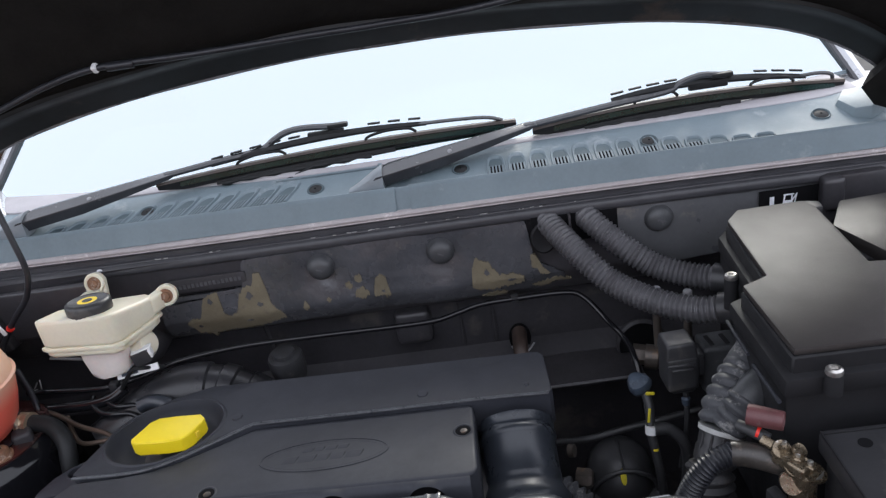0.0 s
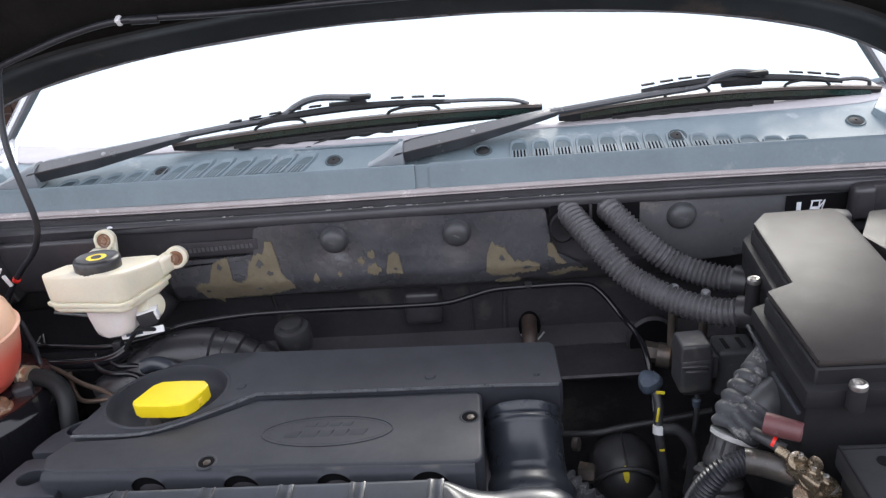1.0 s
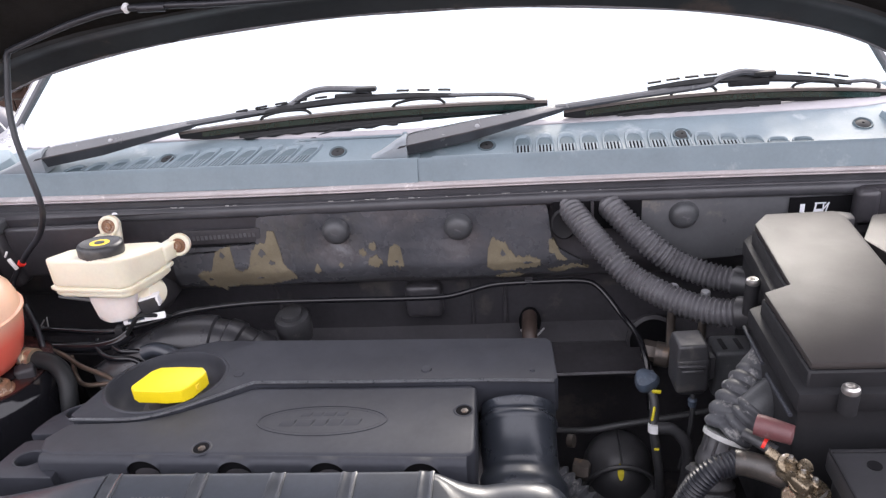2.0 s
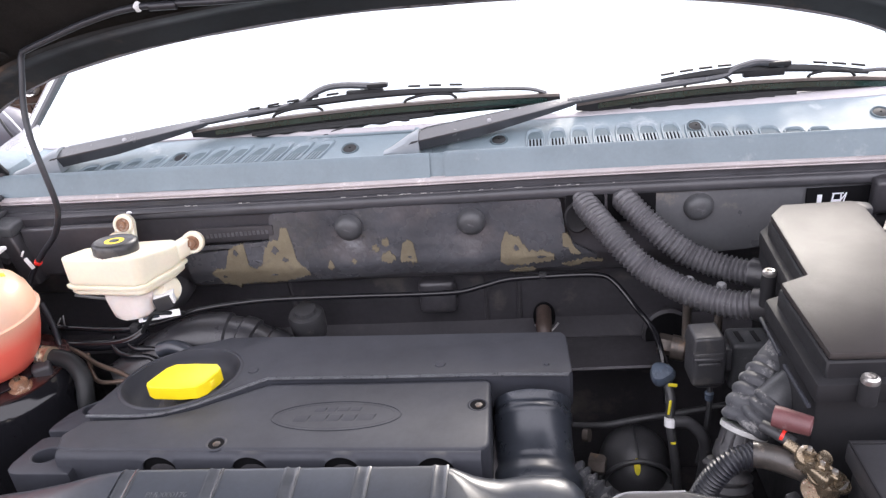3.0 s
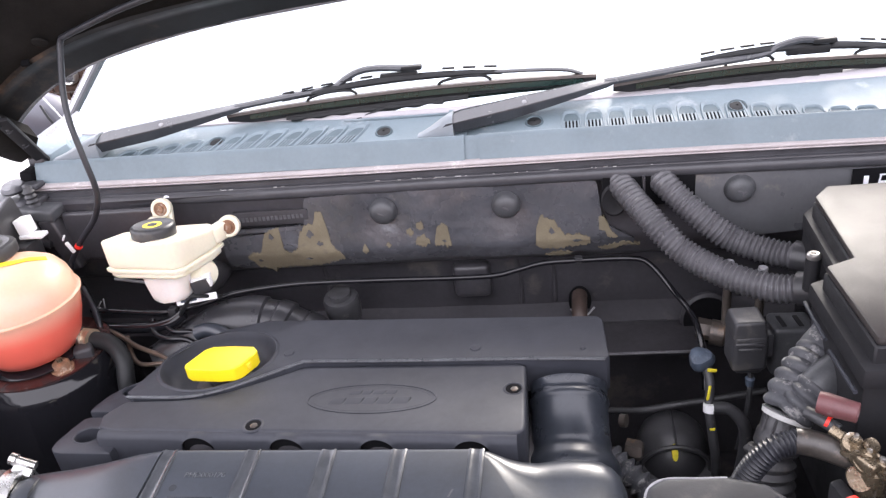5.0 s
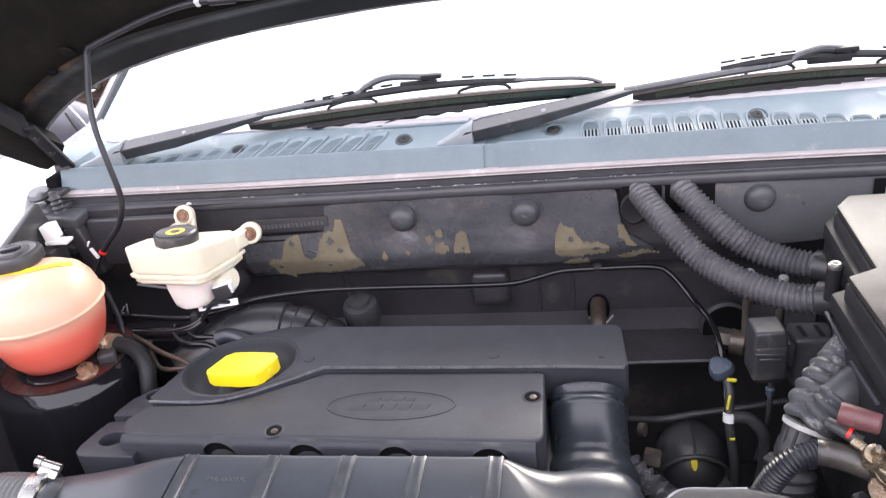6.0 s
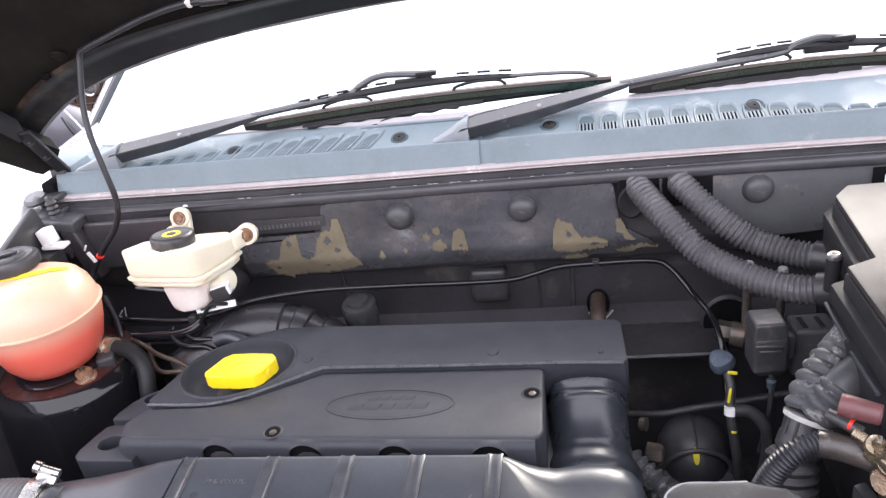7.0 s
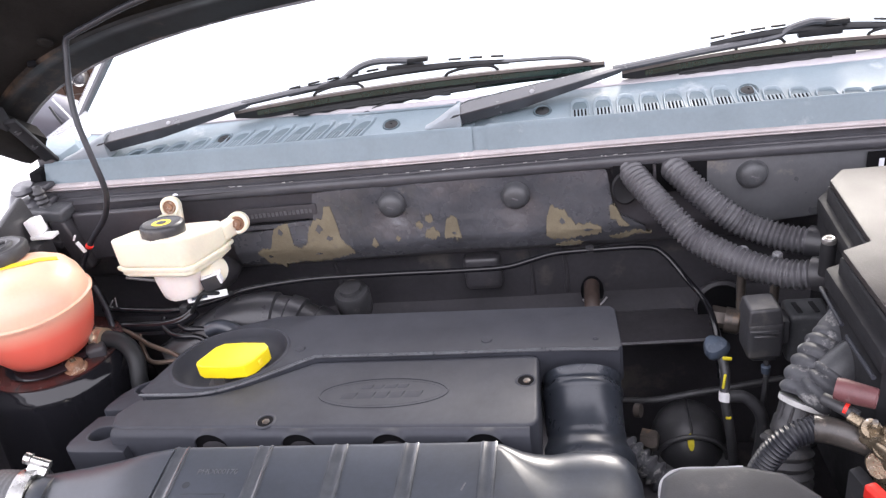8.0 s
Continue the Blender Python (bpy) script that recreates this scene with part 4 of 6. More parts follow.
def wiper(hub, arm0, arm1, kink0, kink1, hook, tip0, tip1, sag, tabs):
    """A wiper: hub, box-section arm, cranked rod, pressed carrier with tabs, and the rubber blade."""
    v = lambda p: Vector(p)
    hub, arm0, arm1, kink0, kink1, hook, tip0, tip1 = map(v, (hub, arm0, arm1, kink0, kink1, hook, tip0, tip1))
    root = thing("windscreen_wiper", hub, "black windscreen wiper with a cranked arm, resting on the glass", "wiper", "pair of wipers")
    d = (arm1 - arm0)
    # hub cover: a pale wedge that rises to the arm
    rows = []
    for k in range(11):
        f = k / 10
        p = hub.lerp(arm0 + Vector((-0.010, 0.001, -0.001)), f)
        e = f * f * (3 - 2 * f)
        h, w = 0.003 + 0.016 * e, 0.010 + 0.010 * f
        rows.append([p + Vector((0, a * w, b * h)) for a, b in ((-1, -1.2), (-1.05, -0.1), (-0.92, 0.38), (-0.6, 0.66), (-0.1, 0.78), (0.45, 0.72), (0.85, 0.4), (1, -0.1), (1, -1.2))])
    part("hub_cover", rings(rows), HUB, root, "pale grey hub cover")
    rows = []
    for f, h, w in ((-0.04, 0.026, 0.018), (0.0, 0.029, 0.019), (0.35, 0.0235, 0.016), (0.7, 0.0165, 0.012), (0.97, 0.0105, 0.009), (1.0, 0.009, 0.008)):
        p = arm0.lerp(arm1, f)
        rake = 0.034 * min(1.0, max(0.0, 1 - f / 0.2))          # the heel reaches back under the hub cover
        rows.append([p + Vector((-rake * (0.42 - b), a * w, b * h)) for a, b in ((-0.80, -0.66), (-1.05, 0.00), (-1.02, 0.08), (0.20, 0.46), (0.85, 0.42), (1, 0.2), (0.9, -0.5), (-0.2, -0.70))])
    arm = part("arm", rings(rows), WIPER, root, sharp=25)
    part("pivot_pin", lathe(arm0.lerp(arm1, 0.42) + Vector((0, -0.008, 0.0035)), [(0, 0), (0.0042, 0), (0.0036, 0.0026), (0, 0.003)], (0, -0.6, 0.8), seg=12), RIM, arm)
    mid = arm1.lerp(kink0, 0.5)
    part("arm_rod", tube([arm1.lerp(arm0, 0.05), mid, kink0, kink0.lerp(kink1, 0.5) + Vector((0, 0, 0.001)), kink1 + Vector((-0.004, 0, -0.002)), kink1.lerp(hook, 0.3) + Vector((0, 0, 0.002)), hook], 0.0058, 48, 8, flat=0.9), WIPER, root)
    hk = part("hook", joined(block(hook + Vector((-0.006, 0, 0.002)), (0.034, 0.014, 0.008), 0.003), block(hook + Vector((-0.028, 0, -0.010)), (0.062, 0.011, 0.013), 0.003)), BLADE, root)
    # blade line: bowed between its tips
    def line(f, up=0.0, fwd=0.0):
        p = tip0.lerp(tip1, f)
        return p + Vector((0, fwd, sag * 4 * f * (1 - f) + up))
    n = 30
    thin = lambda f: min(1.0, 0.30 + f * 9, 0.30 + (1 - f) * 12)
    fs = [i / n for i in range(n + 1)]
    blade = part("blade", rings([[line(f, dz, dy) for dy, dz in ((-0.004, 0.004), (-0.001, 0.007), (0.005, 0.006), (0.006, -0.012 * thin(f)), (-0.002, -0.013 * thin(f)))] for f in fs]), BLADE, root, "rubber wiper blade")
    part("backing_strip", rings([[line(f, dz, dy) for dy, dz in ((-0.0062, 0.0040), (-0.005, 0.0082), (0.004, 0.0082), (0.004, 0.0038))] for f in fs]), BLADESTRIP, blade, "weathered brown backing strip")
    # green base colour stands for the reflection along the blade
    part("flank", rings([[line(f, dz, dy) for dy, dz in ((-0.0068, -0.0055 * thin(f)), (-0.0058, 0.0025 * thin(f)), (-0.002, 0.0025), (-0.003, -0.007 * thin(f)))] for f in fs[2:-1]]), SPOILER, blade, "flank coloured green for its reflection")
    part("lower_edge", rings([[line(f, dz, dy) for dy, dz in ((-0.008, -0.016), (-0.0065, -0.0095), (-0.001, -0.0095), (-0.002, -0.017))] for f in fs[5:21]]), BLADE, blade)
    # carrier
    top = lambda f: line(f, 0.0135 + 0.011 * math.sin(math.pi * min(1, max(0, (f - 0.1) / 0.8))), 0.004)
    a, b = tabs
    car = part("carrier", tube([top(a + (b - a) * k / 6) for k in range(7)], lambda f: 0.0042 + 0.0028 * math.sin(math.pi * f), 44, 8, flat=0.7), BLADE, root)
    count = 11
    for i in range(count):
        f = a + 0.02 + (b - a - 0.05) * i / (count - 1)
        p = top(f)
        if abs(p.x - hook.x + 0.02) < 0.055:
            continue
        q = top(f + 0.02) - top(f - 0.02)
        part("carrier_tab", block(p + Vector((0, 0.002, 0.0090)), (0.0205, 0.006, 0.0030), 0.0008, 1, (0, -math.degrees(math.atan2(q.z, q.x)), 0)), BLADE, car)
    part("end_link", tube([top(b - 0.02), line(b + (1 - b) * 0.35, 0.0185, 0.003), line(b + (1 - b) * 0.68, 0.0155, 0.003), line(0.965, 0.008, 0.002)], 0.0032, 18, 8), WIPER, root)
    for c in (a + 0.07, 0.5 * (a + b) + 0.13):
        part("claw", tube([line(c, 0.008), line(c + 0.012, 0.0135), line(c + 0.06, 0.0180), line(c + 0.12, 0.0165), line(c + 0.14, 0.009)], 0.0024, 20, 8), BLADE, root)
    part("spray_pipe", tube([line(0.18, -0.016, -0.006), line(0.3, -0.017, -0.006), line(0.45, -0.018, -0.006), line(0.6, -0.018, -0.006)], lambda f: 0.0035 + 0.0015 * math.sin(f * 40), 50, 8), BLADE, root)
    part("spray_stub", tube([line(0.44, -0.018, -0.006), line(0.40, -0.024, -0.012), line(0.36, -0.030, -0.02)], 0.003, 10, 8), BLADE, root)
    return root


def door_mirror():
    struct("front_door", block((-0.868, 0.64, 0.72), (0.05, 0.66, 0.42), 0.015, 3), PAINT, "silver front door below its window line", "door")
    root = thing("door_mirror", (-0.95, 0.47, 0.93), "silver door mirror housing with a dark seam", "mirror")
    rows = []
    for k in range(11):
        f = k / 10
        w = math.sin(math.pi * (0.10 + 0.80 * f)) ** 0.45
        # the inner end leans out towards the top
        rows.append([(-1.115 + 0.17 * f - 0.10 * f * w * math.sin(a) * 0.55, 0.47 + 0.05 * w * math.cos(a), 1.02 + 0.066 * w * math.copysign(abs(math.sin(a)) ** 0.7, math.sin(a))) for a in (2 * math.pi * i / 24 for i in range(24))])
    shell = part("housing", rings(rows), GREYPAINT, root, sharp=60)
    part("seam", tube([(-0.993, 0.424, 1.062), (-0.978, 0.416, 1.035), (-0.962, 0.416, 1.005), (-0.950, 0.424, 0.972)], 0.0026, 12, 6), BLADE, shell)
    part("inner_edge", tube([(-0.985, 0.430, 1.075), (-0.962, 0.424, 1.045), (-0.945, 0.424, 1.010), (-0.934, 0.432, 0.975)], 0.0022, 14, 6), PAINT, shell, "pale inner edge")
    part("stalk", block((-0.925, 0.485, 0.945), (0.08, 0.05, 0.06), 0.01, 3), SEAL, root)
    root.location.x += 0.036
    root.location.z -= 0.008


def unseen_front_wall():
    """An unseen plain wall added behind the camera to cut light from the front."""
    root = thing("unseen_front_wall", (0, -4.6, -0.16), "plain wall added unseen behind the camera to cut front light", "wall", kind="structure")
    part("wall_face", block((0.0, -4.75, 0.85), (12.0, 0.3, 2.1), 0.01), MASONRY, root)


def house():
    """A brick house wall far behind the car, with a round lamp on it."""
    root = thing("house_wall", (-3.0, 3.9, -0.16), "brown brick house wall behind the car", "house", kind="structure")
    part("core", block((-3.6, 3.95, 1.0), (3.6, 0.2, 2.6), 0), MORTAR, root)
    rnd = random.Random(3)
    bm = bmesh.new()
    for r in range(24):
        for c in range(15):
            x = -5.3 + 0.24 * c + 0.12 * (r % 2)
            b = block((x, 3.845 + rnd.uniform(-0.003, 0.003), -0.12 + 0.083 * r), (0.228, 0.02, 0.071), 0)
            me = bpy.data.meshes.new("scrap")
            b.to_mesh(me)
            b.free()
            bm.from_mesh(me)
            bpy.data.meshes.remove(me)
    tagged(part("brickwork", bm, HOUSEBRICK, root), kind="stuff")
    lamp = thing("wall_lamp", (-3.215, 3.83, 0.375), "round glass outdoor lamp in a metal ring on the brick wall", "lamp")
    part("rim", lathe((-3.215, 3.83, 0.375), [(0.048, 0), (0.066, 0), (0.066, 0.03), (0.058, 0.045), (0.048, 0.04)], (0, -1, 0)), ZINC, lamp)
    part("globe", lathe((-3.215, 3.83, 0.375), [(0, 0), (0.05, 0), (0.05, 0.035), (0.034, 0.06), (0, 0.07)], (0, -1, 0)), GLASSY, lamp, "grey glass globe")
    for k in range(4):
        a = radians(45 + 90 * k)
        part("guard_bar", tube([(-3.215 + 0.06 * math.cos(a), 3.795, 0.375 + 0.06 * math.sin(a)), (-3.215 + 0.04 * math.cos(a), 3.762, 0.375 + 0.04 * math.sin(a)), (-3.215, 3.75, 0.375)], 0.005, 8, 6), STEEL, lamp)


ground()
wall = bulkhead()
sound_pad(wall)
bulkhead_details(wall)
bonnet_seal()
cowl()
windscreen()
for side in (-1, 1):
    wing(side)
bay_floor()
door_mirror()
unseen_front_wall()
house()
bonnet()
washer_hose()
wiper((-0.685, 0.06, 1.056), (-0.600, 0.083, 1.073), (-0.380, 0.145, 1.095), (-0.228, 0.16, 1.108), (-0.174, 0.165, 1.132), (-0.085, 0.165, 1.127),
      (-0.410, 0.145, 1.074), (0.200, 0.17, 1.085), 0.010, (0.16, 0.76))
wiper((-0.072, 0.05, 1.054), (-0.008, 0.068, 1.067), (0.222, 0.135, 1.090), (0.440, 0.16, 1.103), (0.488, 0.165, 1.119), (0.538, 0.165, 1.114),
      (0.224, 0.145, 1.074), (0.728, 0.175, 1.069), 0.014, (0.26, 0.88))


# ---- things in the bay ----
def engine_cover():
    root = thing("engine_cover", (-0.1, -0.28, 0.82), "dark grey moulded plastic engine cover with a yellow filler cap pocket", "engine cover")
    # rear deck, with an oval pocket sunk in it for the filler cap
    outline = [(-0.285, -0.158), (-0.10, -0.166), (0.06, -0.171), (0.178, -0.175), (0.184, -0.182), (0.187, -0.262), (0.183, -0.268), (0.10, -0.264), (-0.06, -0.262), (-0.19, -0.259),
               (-0.207, -0.262), (-0.245, -0.286), (-0.285, -0.310), (-0.320, -0.324), (-0.352, -0.328), (-0.410, -0.327), (-0.422, -0.318), (-0.408, -0.27), (-0.395, -0.238), (-0.372, -0.205), (-0.34, -0.178)]
    Z = 0.866
    deck = part("rear_deck", holed(outline, (-0.323, -0.252), 0.077, 0.062, 0.30, Z - 0.05, Z,
                                   [(1.06, 0.0), (1.03, 0.0016), (1.0, 0.0016), (0.98, -0.001), (0.95, -0.008), (0.91, -0.015), (0.85, -0.021), (0.76, -0.0255), (0.62, -0.028), (0.02, -0.028)]), COVER, root, sharp=30)
    for x, y in ((-0.228, -0.241), (0.021, -0.240), (0.156, -0.247)):
        part("moulding_pip", lathe((x, y, Z - 0.0005), [(0, 0), (0.0075 if x < 0.1 else 0.004, 0), (0.0065 if x < 0.1 else 0.003, 0.0022), (0, 0.003)], seg=16), COVER, deck)
    part("filler_neck", lathe((-0.312, -0.27, Z - 0.029), [(0, 0), (0.038, 0), (0.038, 0.006), (0.030, 0.009), (0.030, 0.012), (0, 0.012)]), BLACK, deck)
    # thin raised lip along the deck's front edge, its colour paled as a lit edge
    part("deck_lip", tube([(-0.418, -0.3265, Z - 0.001), (-0.352, -0.3285, Z - 0.001), (-0.320, -0.3245, Z - 0.001), (-0.285, -0.3105, Z - 0.001), (-0.245, -0.2865, Z - 0.001), (-0.207, -0.2625, Z - 0.001), (-0.19, -0.2595, Z - 0.001),
                           (-0.06, -0.2625, Z - 0.001), (0.10, -0.2645, Z - 0.001), (0.182, -0.2685, Z - 0.001)], 0.0021, 120, 8), EMBOSS, deck)
    # front raised panel
    pan = [(-0.200, -0.263), (0.078, -0.2655), (0.086, -0.272), (0.089, -0.389), (0.086, -0.398), (0.078, -0.4030), (-0.408, -0.3905), (-0.424, -0.385), (-0.432, -0.362), (-0.416, -0.333), (-0.352, -0.332), (-0.318, -0.328), (-0.282, -0.314), (-0.242, -0.290)]
    slope = lambda x, y: -0.06 * (y + 0.33) - 0.004
    panel = part("front_panel", prism(pan, 0.80, 0.868, 0.006, 4, slope), COVER, root)
    # skirt in front with round notches over the injectors
    centres = (-0.292, -0.183, -0.076, 0.030)
    line = []
    for i in range(241):
        x = -0.42 + 0.500 * i / 240
        z = 0.80
        for c in centres:
            if abs(x - c) < 0.0215:
                z = max(z, 0.8443 + math.sqrt(max(0, 0.0215 ** 2 - (x - c) ** 2)))
        line.append((x, z))

    def yy(x):
        return -0.3925 - 0.0255 * (x + 0.42)
    rows = [[(x, yy(x) - 0.0080, z) for x, z in line], [(x, yy(x) - 0.0070, max(0.8590, z + 0.001)) for x, z in line], [(x, yy(x) - 0.0040, max(0.8640, z + 0.0015)) for x, z in line],
            [(x, yy(x) + 0.001, 0.8668) for x, z in line], [(x, yy(x) + 0.01, 0.8635) for x, z in line], [(x, yy(x) - 0.003, z) for x, z in line]]
    part("skirt", rings(rows, closed=False, cap=False, loop=True), COVER, panel, sharp=50)
    # black discs behind the notches paint their shade
    for c in centres:
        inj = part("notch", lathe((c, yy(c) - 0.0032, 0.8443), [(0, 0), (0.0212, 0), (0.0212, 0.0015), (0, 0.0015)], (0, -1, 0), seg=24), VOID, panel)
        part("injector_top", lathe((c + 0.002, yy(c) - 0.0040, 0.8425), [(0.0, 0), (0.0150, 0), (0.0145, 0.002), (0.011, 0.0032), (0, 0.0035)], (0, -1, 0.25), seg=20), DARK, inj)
    # countersunk fixings: the wells' shade is a near-black disc
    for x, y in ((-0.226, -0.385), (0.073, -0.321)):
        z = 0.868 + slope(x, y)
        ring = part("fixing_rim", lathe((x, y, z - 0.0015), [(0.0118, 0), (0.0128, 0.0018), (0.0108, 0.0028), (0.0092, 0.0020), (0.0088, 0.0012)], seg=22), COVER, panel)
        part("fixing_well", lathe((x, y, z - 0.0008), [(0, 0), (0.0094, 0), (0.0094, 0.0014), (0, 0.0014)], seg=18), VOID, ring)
        part("screw", lathe((x + 0.001, y - 0.001, z - 0.0003), [(0, 0), (0.0050, 0), (0.0045, 0.0018), (0, 0.0024)], seg=6), OILY, ring, "dull screw head")
    # oval badge: a plain raised ring with bars where its letters stand
    def oval(a, b, z0, z1, w):
        rows = []
        for f, z in ((1 + w / a, z0), (1 + w / a * 0.5, z1), (1 - w / a * 0.5, z1), (1 - w / a, z0)):
            rows.append([(-0.096 + a * f * math.cos(t), -0.336 + b * f * math.sin(t), z + slope(0, -0.336 + b * f * math.sin(t))) for t in (2 * math.pi * k / 64 for k in range(64))])
        return rings(rows, cap=False)
    badge = part("badge", oval(0.0785, 0.0285, 0.8668, 0.8688, 0.0020), COVER, panel, "raised oval badge ring")
    part("badge_ring", oval(0.0725, 0.0240, 0.8670, 0.8682, 0.0010), COVER, badge)
    for y, x0, spread, high in ((-0.3415, -0.146, (0.017, 0.020, 0.015, 0.016, 0.020), 0.0135), (-0.3235, -0.124, (0.013, 0.011, 0.014, 0.012), 0.0075)):
        for w in spread:
            bm = block((0, 0, 0), (w, high, 0.0016), 0.0007, 3, (3.5, 0, 0))
            for v in bm.verts:          # leaning forward
                v.co.x += 0.35 * v.co.y
            bm.transform(Matrix.Translation((x0 + w / 2, y, 0.8678 + slope(0, y))))
            part("bar", bm, COVER, badge)
            x0 += w + 0.0022
    # side lugs with oval holes
    steps = [(1.18, 0.0), (1.10, 0.0008), (1.0, 0.0), (0.93, -0.006), (0.90, -0.022), (0.02, -0.022)]
    for pts, z, hole in (([(-0.470, -0.348), (-0.477, -0.366), (-0.484, -0.392), (-0.483, -0.402), (-0.476, -0.409), (-0.465, -0.411), (-0.40, -0.412), (-0.40, -0.345), (-0.44, -0.345), (-0.463, -0.345)], 0.850, (-0.446, -0.380)),
                         ([(-0.476, -0.328), (-0.475, -0.318), (-0.466, -0.295), (-0.452, -0.278), (-0.435, -0.266), (-0.414, -0.258), (-0.40, -0.252), (-0.40, -0.33), (-0.44, -0.330), (-0.472, -0.330)], 0.845, (-0.432, -0.287))):
        lug = part("lug", holed(pts, hole, 0.0165, 0.0125, 0.2, z - 0.06, z, steps), COVER, root, sharp=30)
        # hole floor coloured near-black to deepen its shade
        part("lug_hole_floor", lathe((hole[0], hole[1], z - 0.021), [(0, 0), (0.014, 0), (0.014, 0.001), (0, 0.001)], seg=18), VOID, lug)
    return root


def filler_cap():
    root = thing("oil_filler_cap", (-0.31, -0.272, 0.85), "bright yellow plastic oil filler cap with rounded diamond grip", "filler cap")
    pts = [(-0.3495, -0.288), (-0.3485, -0.293), (-0.340, -0.2985), (-0.302, -0.3015), (-0.280, -0.2995), (-0.272, -0.292), (-0.2615, -0.268), (-0.2612, -0.260), (-0.269, -0.2515), (-0.30, -0.2490), (-0.326, -0.2495), (-0.336, -0.257)]
    part("grip", prism(pts, 0.866, 0.886, 0.0065, 4), YELLOW, root)
    part("stem", lathe((-0.304, -0.270, 0.838), [(0, 0), (0.022, 0), (0.024, 0.006), (0.024, 0.029), (0, 0.029)]), BLACK, root)
    part("arrow_mark", block((-0.2668, -0.281, 0.876), (0.002, 0.007, 0.009), 0.0008, 1, (0, 0, -20)), LABEL, root)


def intake_duct():
    """The ribbed plenum in front of the cover, swept up on one side into the round pipe under the rear deck."""
    root = thing("air_intake_duct", (-0.15, -0.52, 0.72), "smooth black plastic air intake duct with ribs and a swept elbow", "intake duct")

    def ring(c, u, v, a, b, e, n=72):
        c, u, v = Vector(c), Vector(u).normalized(), Vector(v).normalized()
        f = lambda w: math.copysign(abs(w) ** (2 / e), w)
        return [c + a * f(math.cos(t)) * u + b * f(math.sin(t)) * v for t in (2 * math.pi * k / n for k in range(n))]

    def box(x, back, top, ry, rz, ease=0.0, front=-0.654, low=0.745, rf=0.012):
        """One upright section of the plenum: ry and rz round its rear shoulder, which a slack slope of length ease leads up to."""
        out = [(x, front, low), (x, back, low)]
        for k in range(19):
            a = 0.5 * math.pi * k / 18
            out.append((x, back - ry * (1 - math.cos(a)), top - 0.15 * ease - rz * (1 - math.sin(a))))
        mid, end = back - ry - ease, front + rf
        out += [(x, mid + ease * (1 - k / 4), top - 0.15 * ease * (1 - k / 4) ** 1.3) for k in range(1, 5)]
        out += [(x, mid + (end - mid) * k / 5, top) for k in range(1, 5)]
        for k in range(7):
            a = 0.5 * math.pi * k / 6
            out.append((x, front + rf * (1 - math.sin(a)), top - rf * (1 - math.cos(a))))
        return out
    def tip(bm):
        """The top falls away towards the front of the car."""
        for v in bm.verts:
            if v.co.y < -0.434 and v.co.z > 0.78:
                swept = min(1.0, max(0.0, (v.co.x - 0.045) / 0.07))
                v.co.z -= (0.09 + 0.17 * swept * swept * (3 - 2 * swept)) * (-0.434 - v.co.y)
        return bm
    Y, Zv = (0, -1, 0), (0, 0, 1)
    sec = [((-0.505, -0.485, 0.835), (0.25, -1, 0), (0.2, 0, 1), 0.045, 0.042, 2),
           ((-0.475, -0.490, 0.829), (0.2, -1, 0), (0.1, 0, 1), 0.048, 0.044, 2),
           ((-0.455, -0.498, 0.822), (0.1, -1, 0), (0.05, 0, 1), 0.060, 0.050, 2.5),
           ((-0.425, -0.512, 0.815), Y, Zv, 0.080, 0.056, 3.2),
           ((-0.385, -0.528, 0.811), Y, Zv, 0.100, 0.062, 4.5),
           ((-0.345, -0.537, 0.808), Y, Zv, 0.110, 0.0665, 9),
           ((-0.315, -0.54, 0.807), Y, Zv, 0.114, 0.068, 14)]
    part("mouth", tip(rings([ring(*s) for s in sec])), DUCT, root, "flared left mouth of the duct", sharp=60)
    rows = []
    for x, back, top, ry, rz, ease in ((-0.318, -0.426, 0.8712, 0.006, 0.006, 0.001), (-0.20, -0.426, 0.8712, 0.006, 0.006, 0.001), (-0.08, -0.426, 0.8712, 0.006, 0.006, 0.001), (0.03, -0.426, 0.8712, 0.006, 0.006, 0.001),
                                       (0.042, -0.426, 0.8712, 0.008, 0.008, 0.004), (0.052, -0.4262, 0.8712, 0.012, 0.010, 0.006), (0.062, -0.4265, 0.8715, 0.019, 0.017, 0.013), (0.073, -0.425, 0.8720, 0.029, 0.028, 0.023),
                                       (0.086, -0.420, 0.8726, 0.041, 0.042, 0.036), (0.101, -0.412, 0.8732, 0.053, 0.054, 0.056), (0.118, -0.404, 0.8736, 0.060, 0.060, 0.064), (0.136, -0.400, 0.8736, 0.063, 0.062, 0.066),
                                       (0.154, -0.400, 0.8728, 0.063, 0.062, 0.066), (0.168, -0.403, 0.8704, 0.061, 0.060, 0.062), (0.178, -0.409, 0.8660, 0.057, 0.058, 0.056), (0.186, -0.418, 0.8580, 0.051, 0.053, 0.048),
                                       (0.1915, -0.428, 0.845, 0.044, 0.048, 0.040), (0.1935, -0.440, 0.828, 0.036, 0.036, 0.030)):
        rows.append(box(x, back, top, ry, rz, ease))
    part("body", tip(rings(rows)), DUCT, root, sharp=50)
    axis = Vector((0, 0.86, 0.5)).normalized()
    foot = Vector((0.136, -0.268, 0.822)) - axis * 0.16
